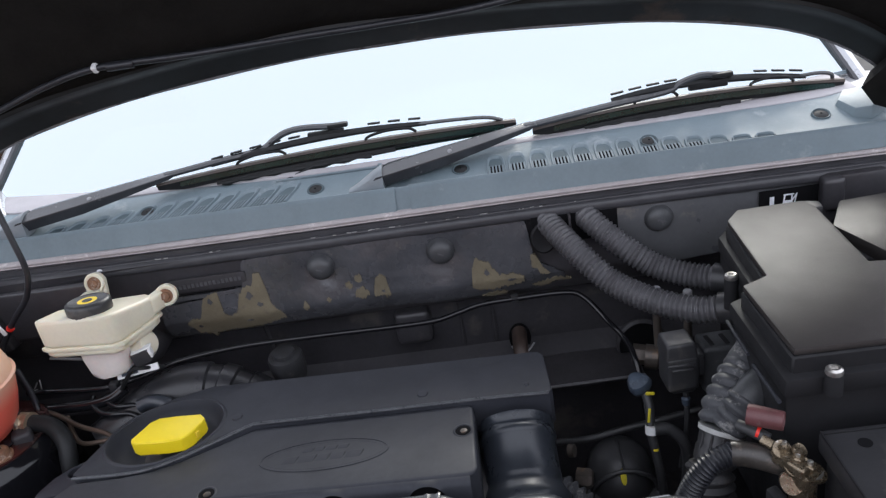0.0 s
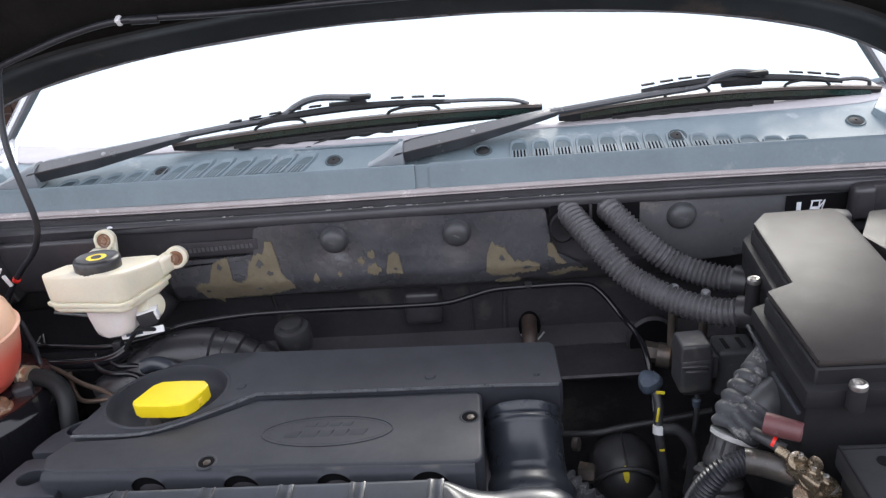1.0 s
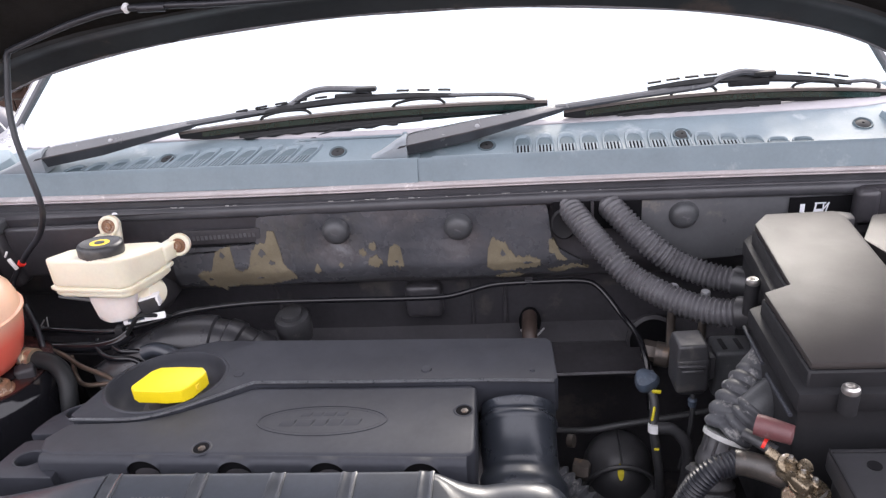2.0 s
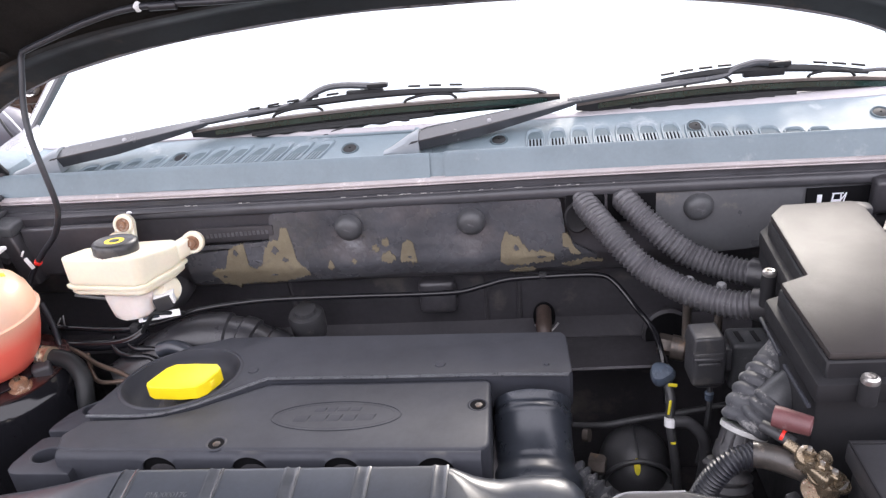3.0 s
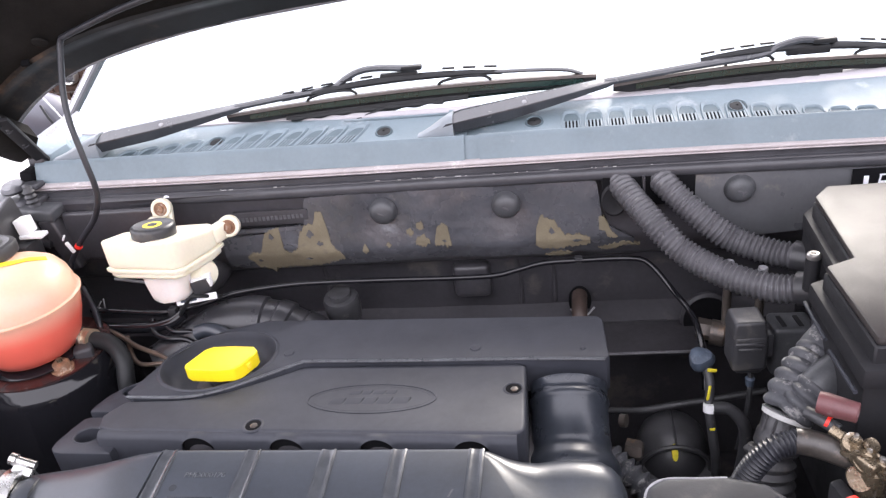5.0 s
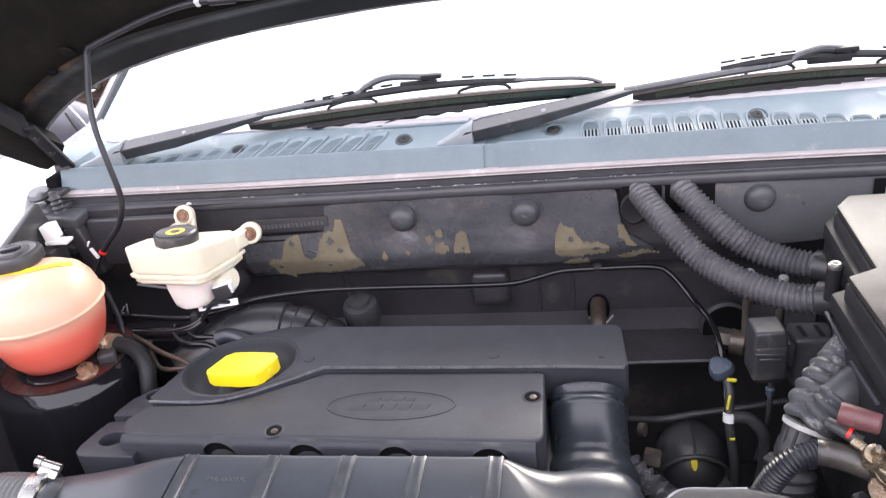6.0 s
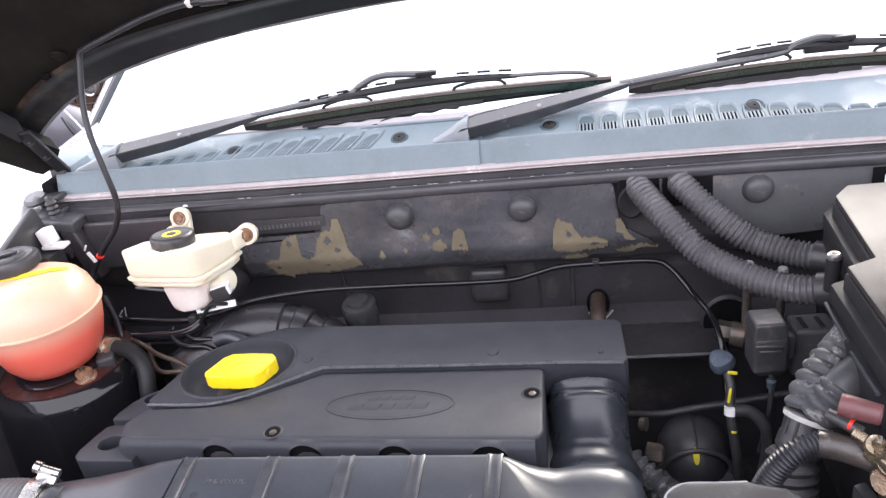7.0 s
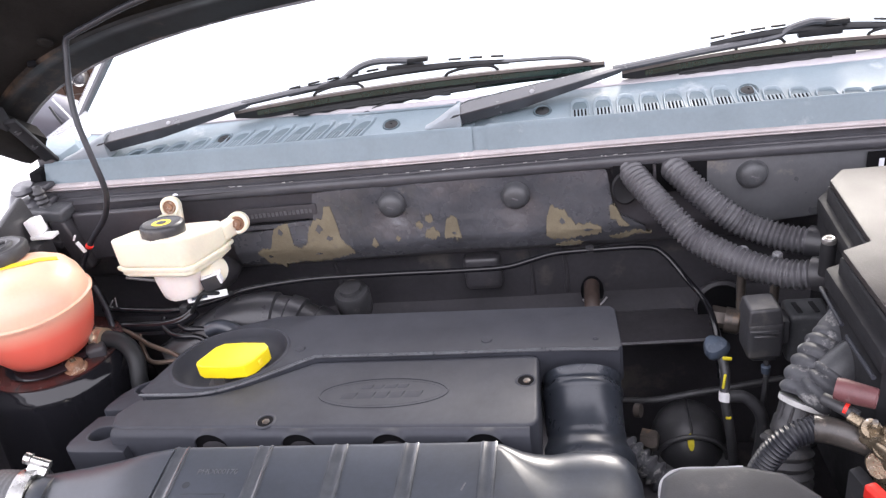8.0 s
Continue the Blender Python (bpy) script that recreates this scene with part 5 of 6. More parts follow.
    prof = [(0.0600, 0.004), (0.0580, 0.018), (0.0568, 0.032), (0.0566, 0.044), (0.0572, 0.051), (0.0574, 0.056), (0.0562, 0.062), (0.0530, 0.0675), (0.0496, 0.0730), (0.0477, 0.0770), (0.0470, 0.0810), (0.0476, 0.0840), (0.0476, 0.0880),
            (0.0468, 0.0910), (0.0467, 0.105), (0.0465, 0.132), (0.0478, 0.1335), (0.0487, 0.137), (0.0484, 0.1415), (0.0458, 0.1440), (0.0452, 0.1480), (0.0470, 0.1500), (0.0472, 0.1600), (0.0333, 0.160)]
    part("pipe", lathe(foot, prof, axis, seg=56), PIPE, root, "round pipe rising under the rear deck", sharp=45)
    # transverse ribs
    for x in (-0.306, -0.207, -0.121, -0.043, 0.040):
        rows = []
        for y, z, h in ((-0.4245, 0.80, 0.003), (-0.4250, 0.845, 0.0032), (-0.4268, 0.8655, 0.0030), (-0.4310, 0.8702, 0.0028), (-0.446, 0.8711, 0.0026), (-0.50, 0.8712, 0.0024), (-0.60, 0.8712, 0.0024), (-0.64, 0.8710, 0.0024)):
            n = Vector((0, 1, 0)) if z < 0.85 else Vector((0, 0.7, 0.7)) if y > -0.436 else Vector((0, 0, 1))
            lean = 0.10 * (y + 0.43) * (x + 0.02)
            p = Vector((x + lean, y, z))
            rows.append([p + n * (h * k) + Vector((w, 0, 0)) - n * (0.003 if k == 0 else 0) for w, k in ((-0.0100, 0), (-0.0088, 0.75), (-0.0066, 1.0), (-0.0050, 0.72), (-0.001, 0.5), (0.003, 0.5), (0.0046, 0.68), (0.0062, 0.95), (0.0080, 0.7), (0.0092, 0))])
        part("rib", tip(rings(rows)), RIB, root)
    # moulded part number and small marks on the top
    cu = bpy.data.curves.new("moulded_number", "FONT")
    cu.body, cu.size, cu.extrude, cu.align_x = "PHD000170", 0.0094 * U, 0.0005, "CENTER"
    ob = new("moulded_number", cu)
    ob.data.materials.append(EMBOSS)
    ob.matrix_basis = Matrix.Translation(BAY @ Vector((-0.252, -0.468, 0.8682))) @ Matrix.Rotation(math.atan(0.09), 4, "X")
    me = bpy.data.meshes.new_from_object(ob)
    m = ob.matrix_basis.copy()
    bpy.data.objects.remove(ob)
    me.transform(m)
    txt = new("moulded_number", me)
    txt.parent, txt.matrix_parent_inverse = root, root_pose(root).inverted()
    part("moulded_dot", tip(lathe((-0.282, -0.482, 0.8703), [(0.0022, 0), (0.0042, 0), (0.0042, 0.0012), (0.0022, 0.0012)], seg=14)), RIB, root)
    part("moulded_frame", tip(joined(block((-0.258, -0.494, 0.8708), (0.05, 0.0012, 0.0012), 0), block((-0.258, -0.516, 0.8708), (0.05, 0.0012, 0.0012), 0), block((-0.233, -0.505, 0.8708), (0.0012, 0.022, 0.0012), 0))), RIB, root)
    # scratches
    part("scratch", tip(block((0.017, -0.487, 0.8713), (0.0016, 0.010, 0.0006), 0, turn=(0, 0, -22))), STAMP, root)
    # hose clip and hose on the left mouth
    axis = Vector((-1, -0.2, 0.15))
    clip = thing("hose_clip", (-0.478, -0.489, 0.79), "shiny steel worm-drive clip on a ribbed black hose", "hose clip")
    part("band", lathe((-0.478, -0.489, 0.831), [(0.0490, -0.0085), (0.0510, -0.0085), (0.0510, 0.0085), (0.0490, 0.0085)], axis, seg=44), CLAMP, clip)
    part("screw_housing", joined(block((-0.469, -0.460, 0.8755), (0.022, 0.018, 0.006), 0.002, 2, (35, 22, 0)), lathe((-0.484, -0.4575, 0.8865), [(0, 0), (0.0050, 0), (0.0068, 0.001), (0.0068, 0.008), (0.0050, 0.009), (0.0052, 0.030), (0, 0.031)], (0.028, 0.0, -0.012), seg=12)), CLAMP, clip)
    hose = thing("intake_hose", (-0.56, -0.50, 0.79), "ribbed black rubber intake hose", "hose")
    line, _ = spline([(-0.470, -0.490, 0.830), (-0.52, -0.494, 0.836), (-0.58, -0.51, 0.838), (-0.66, -0.54, 0.82)], 96)
    rows = []
    for i, q in enumerate(line):          # woven cover: raised knots set like a chequerboard
        ring_at = []
        for k in range(96):
            a = 2 * math.pi * k / 96
            knot = max(0.0, math.sin(i * 1.05) * math.sin(24 * a)) + max(0.0, -math.sin(i * 1.05 + 3.14) * math.sin(24 * a + 3.14))
            r = 0.0475 + 0.0017 * knot
            ring_at.append(q + Vector((0.15 * r * math.cos(a), -r * math.cos(a), r * math.sin(a))))
        rows.append(ring_at)
    part("hose_body", rings(rows), DUSTRUB, hose, "woven black hose cover", sharp=60)
    part("cuff", lathe((-0.458, -0.493, 0.826), [(0.044, -0.008), (0.0475, -0.008), (0.0485, 0.0), (0.0475, 0.010), (0.044, 0.010)], axis, seg=40), DUCT, root)


def brake_reservoir():
    root = thing("brake_fluid_reservoir", (-0.44, -0.12, 0.87), "yellowed white brake fluid reservoir with a black screw cap", "reservoir")
    plan = [(-0.516, -0.140), (-0.502, -0.148), (-0.406, -0.159), (-0.393, -0.152), (-0.370, -0.103), (-0.366, -0.078), (-0.382, -0.068), (-0.42, -0.078), (-0.50, -0.100)]
    grow = lambda f: [(-0.44 + (x + 0.44) * f, -0.12 + (y + 0.12) * f) for x, y in plan]
    fall = lambda x, y: -0.16 * (y + 0.17) - 0.12 * max(0, x + 0.40)
    body = part("body", prism(plan, 0.953, 1.002, 0.007, 4, fall), NYLON, root)
    part("seam_flange", prism(grow(1.045), 0.9475, 0.9535, 0.002, 2), NYLON, body)
    part("lower_body", prism(grow(0.98), 0.938, 0.948, 0.004, 3), NYLON, body)
    neck = [[(x, y, z) for x, y in ((-0.467 + i, -0.142), (-0.455 + i, -0.147), (-0.418 - i, -0.144), (-0.403 - i, -0.138), (-0.398 - i, -0.11), (-0.41, -0.085), (-0.458, -0.085), (-0.467 + i, -0.10))]
            for z, i in ((0.944, 0.0), (0.925, 0.001), (0.904, 0.005), (0.897, 0.007), (0.893, 0.012))]
    part("neck", rings(neck), NECKNYLON, root, "milky lower chamber", sharp=60)
    ax = (0.03, 0.10, 1)
    cap = part("cap", lathe((-0.4385, -0.124, 0.9905), [(0, 0), (0.0295, 0), (0.0305, 0.003), (0.0310, 0.0165), (0.0295, 0.0190), (0.0262, 0.0203), (0.0242, 0.0192), (0, 0.0192)], ax, seg=60, wobble=lambda a: 1 + 0.008 * math.cos(a * 30)), BLACK, root, "black ribbed screw cap")
    part("cap_sticker", lathe((-0.4382, -0.122, 1.0089), [(0, 0), (0.0135, 0), (0.0135, 0.0008), (0, 0.0008)], ax), LABEL, cap, "yellow warning disc")
    part("sticker_mark", joined(block((-0.4382, -0.122, 1.0102), (0.012, 0.0018, 0.0006), 0, turn=(-6, 0, 0)), lathe((-0.4382, -0.122, 1.0098), [(0.0055, 0), (0.007, 0), (0.007, 0.0005), (0.0055, 0.0005)], ax, seg=20)), BLACK, cap)
    # mounting ears with rusty bolts
    for (x, y, z), axis, r in (((-0.3555, -0.066, 0.9715), (0.15, -1, 0.25), 0.0155), ((-0.4745, -0.030, 0.9905), (0.0, -1, 0.3), 0.0150)):
        ear = part("ear", lathe((x, y + 0.01, z), [(0.007, 0), (r, 0), (r + 0.001, 0.002), (r + 0.001, 0.0115), (r - 0.0008, 0.0132), (0.0118, 0.0132), (0.0110, 0.0118), (0.007, 0.0115)], axis, seg=28), NYLON, root)
        part("ear_bolt", lathe((x, y + 0.008, z), [(0, 0), (0.0108, 0), (0.0108, 0.010), (0.0098, 0.0112), (0.0070, 0.0115), (0.0062, 0.0150), (0, 0.0158)], axis, seg=18), RUST, ear, "rusty bolt head")
    tab = block((-0.4750, -0.031, 0.970), (0.033, 0.010, 0.044), 0.004, 3, (-17, 0, 0))
    part("ear_tab", tab, NYLON, root)
    part("ear_arm", block((-0.368, -0.074, 0.9695), (0.018, 0.030, 0.026), 0.005, 3, (0, 0, -22)), NYLON, root)
    part("ear_web", prism([(-0.50, -0.105), (-0.458, -0.10), (-0.464, -0.035), (-0.492, -0.035)], 0.960, 0.985, 0.005, 3), NYLON, root)
    part("switch_body", lathe((-0.400, -0.105, 0.918), [(0, 0), (0.022, 0), (0.022, 0.016), (0.016, 0.024), (0, 0.024)], (0.8, -0.3, 0.2), seg=20), NYLON, root)
    plug = thing("sensor_plug", (-0.40, -0.09, 0.86), "black cable plug with a white lock clip", "plug")
    part("plug_body", block((-0.388, -0.128, 0.912), (0.026, 0.018, 0.020), 0.003, 2, (0, -10, 15)), BLACK, plug)
    part("lock_clip", joined(block((-0.386, -0.128, 0.9235), (0.030, 0.012, 0.003), 0.001, 1, (0, -10, 15)), block((-0.373, -0.128, 0.918), (0.004, 0.014, 0.014), 0.001, 1, (0, -10, 15))), WHITE, plug)
    part("print_label", block((-0.401, -0.130, 0.889), (0.062, 0.004, 0.010), 0.0008, 1, (-25, -5, 8)), WHITE, plug, "white printed label")
    part("label_print", block((-0.412, -0.1332, 0.890), (0.024, 0.002, 0.006), 0, turn=(-25, -5, 8)), BLUEGREY, plug)
    part("plug_cable", tube([(-0.435, -0.130, 0.862), (-0.420, -0.136, 0.880), (-0.404, -0.138, 0.897), (-0.390, -0.136, 0.897), (-0.372, -0.11, 0.880)], 0.0030, 20, 8), BLADE, plug)
    mc = thing("brake_master_cylinder", (-0.44, -0.06, 0.80), "dark cast brake master cylinder below the reservoir", "master cylinder")
    part("cylinder", lathe((-0.44, 0.03, 0.862), [(0, 0), (0.028, 0), (0.028, 0.04), (0.022, 0.055), (0.022, 0.098), (0.017, 0.106), (0, 0.106)], (0, -1, -0.05), seg=24), DARK, mc)


def expansion_tank():
    root = thing("coolant_expansion_tank", (-0.615, -0.218, 0.865), "cloudy plastic coolant expansion tank half full of red coolant", "expansion tank")
    c = (-0.615, -0.218, 0.0)
    prof = [(0, 0.8645), (0.044, 0.8645), (0.056, 0.870), (0.068, 0.888), (0.0765, 0.914), (0.0810, 0.936), (0.0818, 0.9455), (0.0855, 0.9470), (0.0860, 0.9500), (0.0822, 0.9515), (0.0812, 0.962), (0.0775, 0.976), (0.069, 0.989), (0.055, 0.998), (0.036, 1.003), (0, 1.004)]
    part("shell", lathe(c, prof, seg=64), TANK, root)
    k0 = (-0.653, -0.188)
    cap = part("cap", lathe((*k0, 1.0025), [(0, 0), (0.034, 0), (0.038, 0.003), (0.0385, 0.015), (0.0365, 0.0185), (0.031, 0.0200), (0.029, 0.0190), (0.022, 0.0195), (0.0205, 0.0225), (0.015, 0.0235), (0.013, 0.022), (0, 0.022)], seg=70, wobble=lambda a: 1 + 0.022 * math.copysign(abs(math.cos(a * 5)) ** 0.5, math.cos(a * 5))), BLACK, root, "black lobed pressure cap")
    part("cap_bar", block((*k0, 1.0265), (0.026, 0.007, 0.004), 0.0015, 2, (0, 0, 30)), BLACK, cap)
    k1 = (-0.646, -0.100)

    def crown(x, y):
        """Height of the shell over a point of its plan."""
        d = math.hypot(x - c[0], y - c[1])
        for (r0, z0), (r1, z1) in zip(prof[9:], prof[10:]):
            if r1 <= d <= r0:
                return z1 + (z0 - z1) * (d - r1) / (r0 - r1)
        return prof[9][1]
    # bent warning label over the crown
    rows = []
    for k in range(15):
        a = radians(-122 + 74 * k / 14)
        w = 0.004 * math.sin(math.pi * min(1, 0.25 + k / 15))
        rows.append([(k1[0] + r * math.cos(a), k1[1] + r * math.sin(a), crown(k1[0] + r * math.cos(a), k1[1] + r * math.sin(a)) + up) for r, up in ((0.122 + w, 0.0006), (0.112, 0.0006), (0.112, 0.0018), (0.122 + w, 0.0018))])
    lab = part("label", rings(rows), LABEL, root, "yellow warning label with dark print")
    for k in range(3):
        a = radians(-112 + 14 * k)
        x, y = k1[0] + 0.118 * math.cos(a), k1[1] + 0.118 * math.sin(a)
        part("bar", block((x, y, crown(x, y) + 0.0020), (0.016, 0.0018, 0.0012), 0, turn=(0, 0, math.degrees(a) + 90)), BLACK, lab)
    part("outlet", tube([(-0.60, -0.205, 0.886), (-0.585, -0.196, 0.876), (-0.560, -0.188, 0.868)], 0.0125, 10, 16), RUBBER, root)
    part("base_ring", lathe((c[0], c[1], 0.858), [(0.03, 0), (0.063, 0), (0.0635, 0.002), (0.060, 0.0045), (0.050, 0.0065), (0.03, 0.0065)], seg=44), GLOSS, root, "gloss black seating ring")
    hose = thing("coolant_hose", (-0.48, -0.24, 0.78), "black coolant hose bending down from the tank outlet", "hose")
    part("hose_body", tube([(-0.570, -0.190, 0.866), (-0.545, -0.190, 0.863), (-0.515, -0.195, 0.858), (-0.492, -0.212, 0.842), (-0.485, -0.232, 0.812), (-0.484, -0.242, 0.77)], 0.0122, 40, 20), BLADE, hose)
    clip = thing("spring_clip", (-0.546, -0.19, 0.845), "brass-coloured spring clip on the coolant hose", "hose clip")
    part("band", lathe((-0.551, -0.1905, 0.8636), [(0.0122, -0.0090), (0.0162, -0.0090), (0.0162, -0.003), (0.0150, -0.002), (0.0150, 0.002), (0.0162, 0.003), (0.0162, 0.0090), (0.0122, 0.0090)], (1, -0.2, 0), seg=30), SPRING, clip)
    part("ear", joined(block((-0.556, -0.203, 0.876), (0.004, 0.010, 0.012), 0.001, 1), block((-0.548, -0.206, 0.852), (0.004, 0.008, 0.016), 0.001, 1)), ZINC, clip)


def tower():
    root = thing("strut_tower", (-0.63, -0.22, 0.45), "gloss black strut tower with a red-brown stained top", "strut tower")
    c = (-0.622, -0.200, 0.0)
    part("drum", lathe(c, [(0.128, 0.45), (0.122, 0.70), (0.114, 0.785), (0.1098, 0.815), (0.1088, 0.8255), (0.1068, 0.8325), (0.1032, 0.8390), (0.0985, 0.8440), (0.0955, 0.8478), (0.0925, 0.8490)], seg=72), GLOSS, root)
    part("top_plate", lathe(c, [(0, 0.853), (0.05, 0.858), (0.070, 0.857), (0.0930, 0.8508), (0.0930, 0.846), (0, 0.846)], seg=56), OXIDE, root, "red-brown stained top plate")
    bolt = part("bolt", lathe((-0.562, -0.246, 0.853), [(0, 0), (0.0165, 0), (0.0160, 0.0025), (0.0125, 0.0035), (0.0118, 0.0100), (0.0098, 0.0125), (0, 0.013)], (0.1, -0.1, 1), seg=16, wobble=lambda a: 1 + 0.06 * math.sin(5 * a) + 0.04 * math.sin(11 * a)), RUST, root, "crusted rusty bolt")
    part("stud", lathe((-0.562, -0.246, 0.864), [(0, 0), (0.0045, 0), (0.004, 0.007), (0, 0.008)], seg=10), BRASS, bolt)
    part("rubber_block", block((-0.548, -0.212, 0.856), (0.026, 0.024, 0.022), 0.006, 3, (0, 0, 30)), DARK, root)
    rnd = random.Random(11)
    for k in range(7):
        a = radians(-5 - 22 * k)
        z = 0.795 - 0.02 * rnd.random() - 0.012 * (k % 2)
        part("rivet", lathe((c[0] + 0.108 * math.cos(a), c[1] + 0.108 * math.sin(a), z), [(0, 0), (0.004, 0), (0.0032, 0.002), (0, 0.0026)], (math.cos(a), math.sin(a), 0.05), seg=10), RIM, root)


def left_side():
    stop = thing("bonnet_bump_stop", (-0.69, -0.01, 0.99), "black rubber bonnet bump stop on a threaded stud", "bump stop")
    part("bellows", lathe((-0.700, -0.010, 1.004), [(0, 0), (0.012, 0), (0.008, 0.004), (0.0105, 0.008), (0.0075, 0.012), (0.0100, 0.016), (0.0070, 0.020), (0.0095, 0.024), (0.0070, 0.028), (0.006, 0.034), (0, 0.035)], (-0.05, 0, 1), seg=22), RUBBER, stop)
    part("foot", block((-0.690, -0.014, 0.994), (0.062, 0.040, 0.020), 0.005, 3, (0, 6, 0)), DUSTRUB, stop)
    part("bracket", joined(block((-0.666, -0.018, 0.940), (0.026, 0.03, 0.095), 0.005, 3, (0, -14, 0)), block((-0.71, -0.03, 0.955), (0.07, 0.02, 0.012), 0.003, 2, (0, 18, 0))), STEEL, stop)
    box = thing("relay_bracket", (-0.715, -0.06, 0.93), "black plastic bracket with a white plug beside the wing", "bracket")
    part("arm", tube([(-0.76, -0.10, 0.95), (-0.735, -0.07, 0.975), (-0.705, -0.05, 0.99)], 0.010, 12, 8), BLACK, box)
    part("white_plug", block((-0.680, -0.070, 0.997), (0.020, 0.022, 0.026), 0.003, 2, (0, -8, 0)), WHITE, box, "white cable plug")
    part("plug_foot", block((-0.668, -0.075, 0.982), (0.038, 0.020, 0.006), 0.002, 2), WHITE, box)
    part("holder", joined(block((-0.697, -0.105, 0.990), (0.012, 0.12, 0.075), 0.004, 2, (14, 0, 4)), block((-0.690, -0.085, 0.955), (0.05, 0.04, 0.04), 0.005, 2)), BLACK, box)
    part("cable", tube([(-0.69, -0.085, 0.945), (-0.675, -0.09, 0.93), (-0.67, -0.09, 0.90), (-0.68, -0.1, 0.86)], 0.004, 20, 8), RUBBER, box)


def pipework():
    def pipe(name, label, pts, r, mat, n=40, wave=None, seg=10):
        root = thing(name, pts[-1], label, "pipe" if not callable(r) and r < 0.011 else "hose")
        part("pipe_body", tube(pts, r, n, seg, wave), mat, root)
        return root
    run = pipe("vacuum_pipe", "thin black plastic pipe clipped along the bulkhead",
               [(-0.60, -0.10, 0.858), (-0.56, -0.105, 0.858), (-0.48, -0.11, 0.855), (-0.42, -0.10, 0.860), (-0.37, -0.08, 0.866), (-0.31, -0.062, 0.865), (-0.25, -0.05, 0.862), (-0.137, -0.04, 0.856), (-0.04, -0.033, 0.8505),
                (0.03, -0.03, 0.850), (0.068, -0.025, 0.856), (0.105, -0.02, 0.8625), (0.158, -0.02, 0.8645), (0.235, -0.02, 0.864), (0.262, -0.027, 0.856), (0.291, -0.06, 0.829), (0.312, -0.11, 0.815), (0.318, -0.15, 0.785), (0.318, -0.18, 0.745)], 0.0043, GLOSS, 140)
    part("clip", block((-0.455, -0.112, 0.857), (0.014, 0.014, 0.016), 0.003), BLACK, run)
    part("clip", block((0.158, -0.018, 0.8645), (0.012, 0.012, 0.012), 0.003), BLACK, run)
    part("loose_ties", joined(block((-0.585, -0.10, 0.866), (0.002, 0.002, 0.02), 0.0006, 1, (0, 40, 0)), block((-0.575, -0.10, 0.868), (0.002, 0.002, 0.02), 0.0006, 1, (0, 10, 0)), block((-0.59, -0.102, 0.860), (0.002, 0.002, 0.018), 0.0006, 1, (0, 70, 0))), RIM, run)
    pipe("vacuum_hose", "glossy black hose beside the brake reservoir", [(-0.60, -0.125, 0.842), (-0.54, -0.13, 0.842), (-0.49, -0.13, 0.842), (-0.455, -0.128, 0.848), (-0.435, -0.12, 0.858)], 0.0085, GLOSS, 40, seg=14)
    pipe("turbo_hose", "wide dusty dark intake hose with moulded grooves behind the engine cover", [(-0.475, -0.150, 0.780), (-0.43, -0.125, 0.800), (-0.37, -0.105, 0.822), (-0.315, -0.100, 0.820), (-0.265, -0.105, 0.798), (-0.225, -0.11, 0.76)],
         lambda f: 0.040 + 0.006 * f - (0.004 if 0.60 < f < 0.66 or 0.72 < f < 0.78 or 0.86 < f < 0.90 else 0), TURBO, 110, seg=30)
    pipe("fuel_hose", "bent thin glossy black fuel pipe beside the filler pocket", [(-0.490, -0.120, 0.848), (-0.486, -0.133, 0.844), (-0.471, -0.147, 0.838), (-0.45, -0.154, 0.836), (-0.421, -0.155, 0.834), (-0.40, -0.16, 0.82)], 0.0042, GLOSS, 30)
    pipe("fuel_hose", "second bent thin fuel pipe beside the filler pocket", [(-0.466, -0.120, 0.847), (-0.461, -0.133, 0.845), (-0.445, -0.141, 0.840), (-0.417, -0.141, 0.838), (-0.39, -0.145, 0.83)], 0.0042, GLOSS, 30)
    pipe("fuel_hose", "shiny black moulded elbow hose", [(-0.405, -0.150, 0.842), (-0.385, -0.150, 0.847), (-0.362, -0.156, 0.843), (-0.348, -0.165, 0.832), (-0.345, -0.172, 0.812)], 0.011, DUCT, 24, seg=16)
    pipe("brake_pipe", "thin brown metal brake pipe", [(-0.66, -0.12, 0.852), (-0.60, -0.13, 0.850), (-0.54, -0.148, 0.846), (-0.49, -0.175, 0.838), (-0.435, -0.20, 0.834), (-0.41, -0.22, 0.82)], 0.0036, COPPER, 50)
    pipe("brake_pipe", "thin brown metal brake pipe with a low bend", [(-0.515, -0.155, 0.842), (-0.495, -0.185, 0.828), (-0.475, -0.20, 0.824), (-0.435, -0.205, 0.829), (-0.41, -0.205, 0.83)], 0.0034, COPPER, 40)
    pipe("wiring_cable", "black cable hanging behind the tank", [(-0.60, -0.10, 0.90), (-0.58, -0.12, 0.875), (-0.565, -0.14, 0.855), (-0.56, -0.15, 0.82)], 0.0042, SLEEVE, 20)
    pipe("brake_pipe", "thin bright brake pipe low on the bulkhead", [(-0.60, -0.02, 0.868), (-0.55, -0.03, 0.866), (-0.5, -0.04, 0.866), (-0.46, -0.04, 0.868)], 0.0026, RIM, 20)
    bell = thing("bell_bracket", (-0.21, -0.02, 0.79), "dark rubber-capped bracket below the bulkhead rail", "bracket")
    part("cup", lathe((-0.212, -0.04, 0.792), [(0, 0), (0.026, 0), (0.028, 0.014), (0.0285, 0.022), (0.0285, 0.036), (0.026, 0.042), (0.018, 0.043), (0.017, 0.050), (0, 0.051)], (0, -0.15, 1), seg=24), RUBBER, bell)
    stub = thing("heater_stub_pipe", (0.165, -0.01, 0.76), "rusty hose stub with a wire clip at the bulkhead", "pipe")
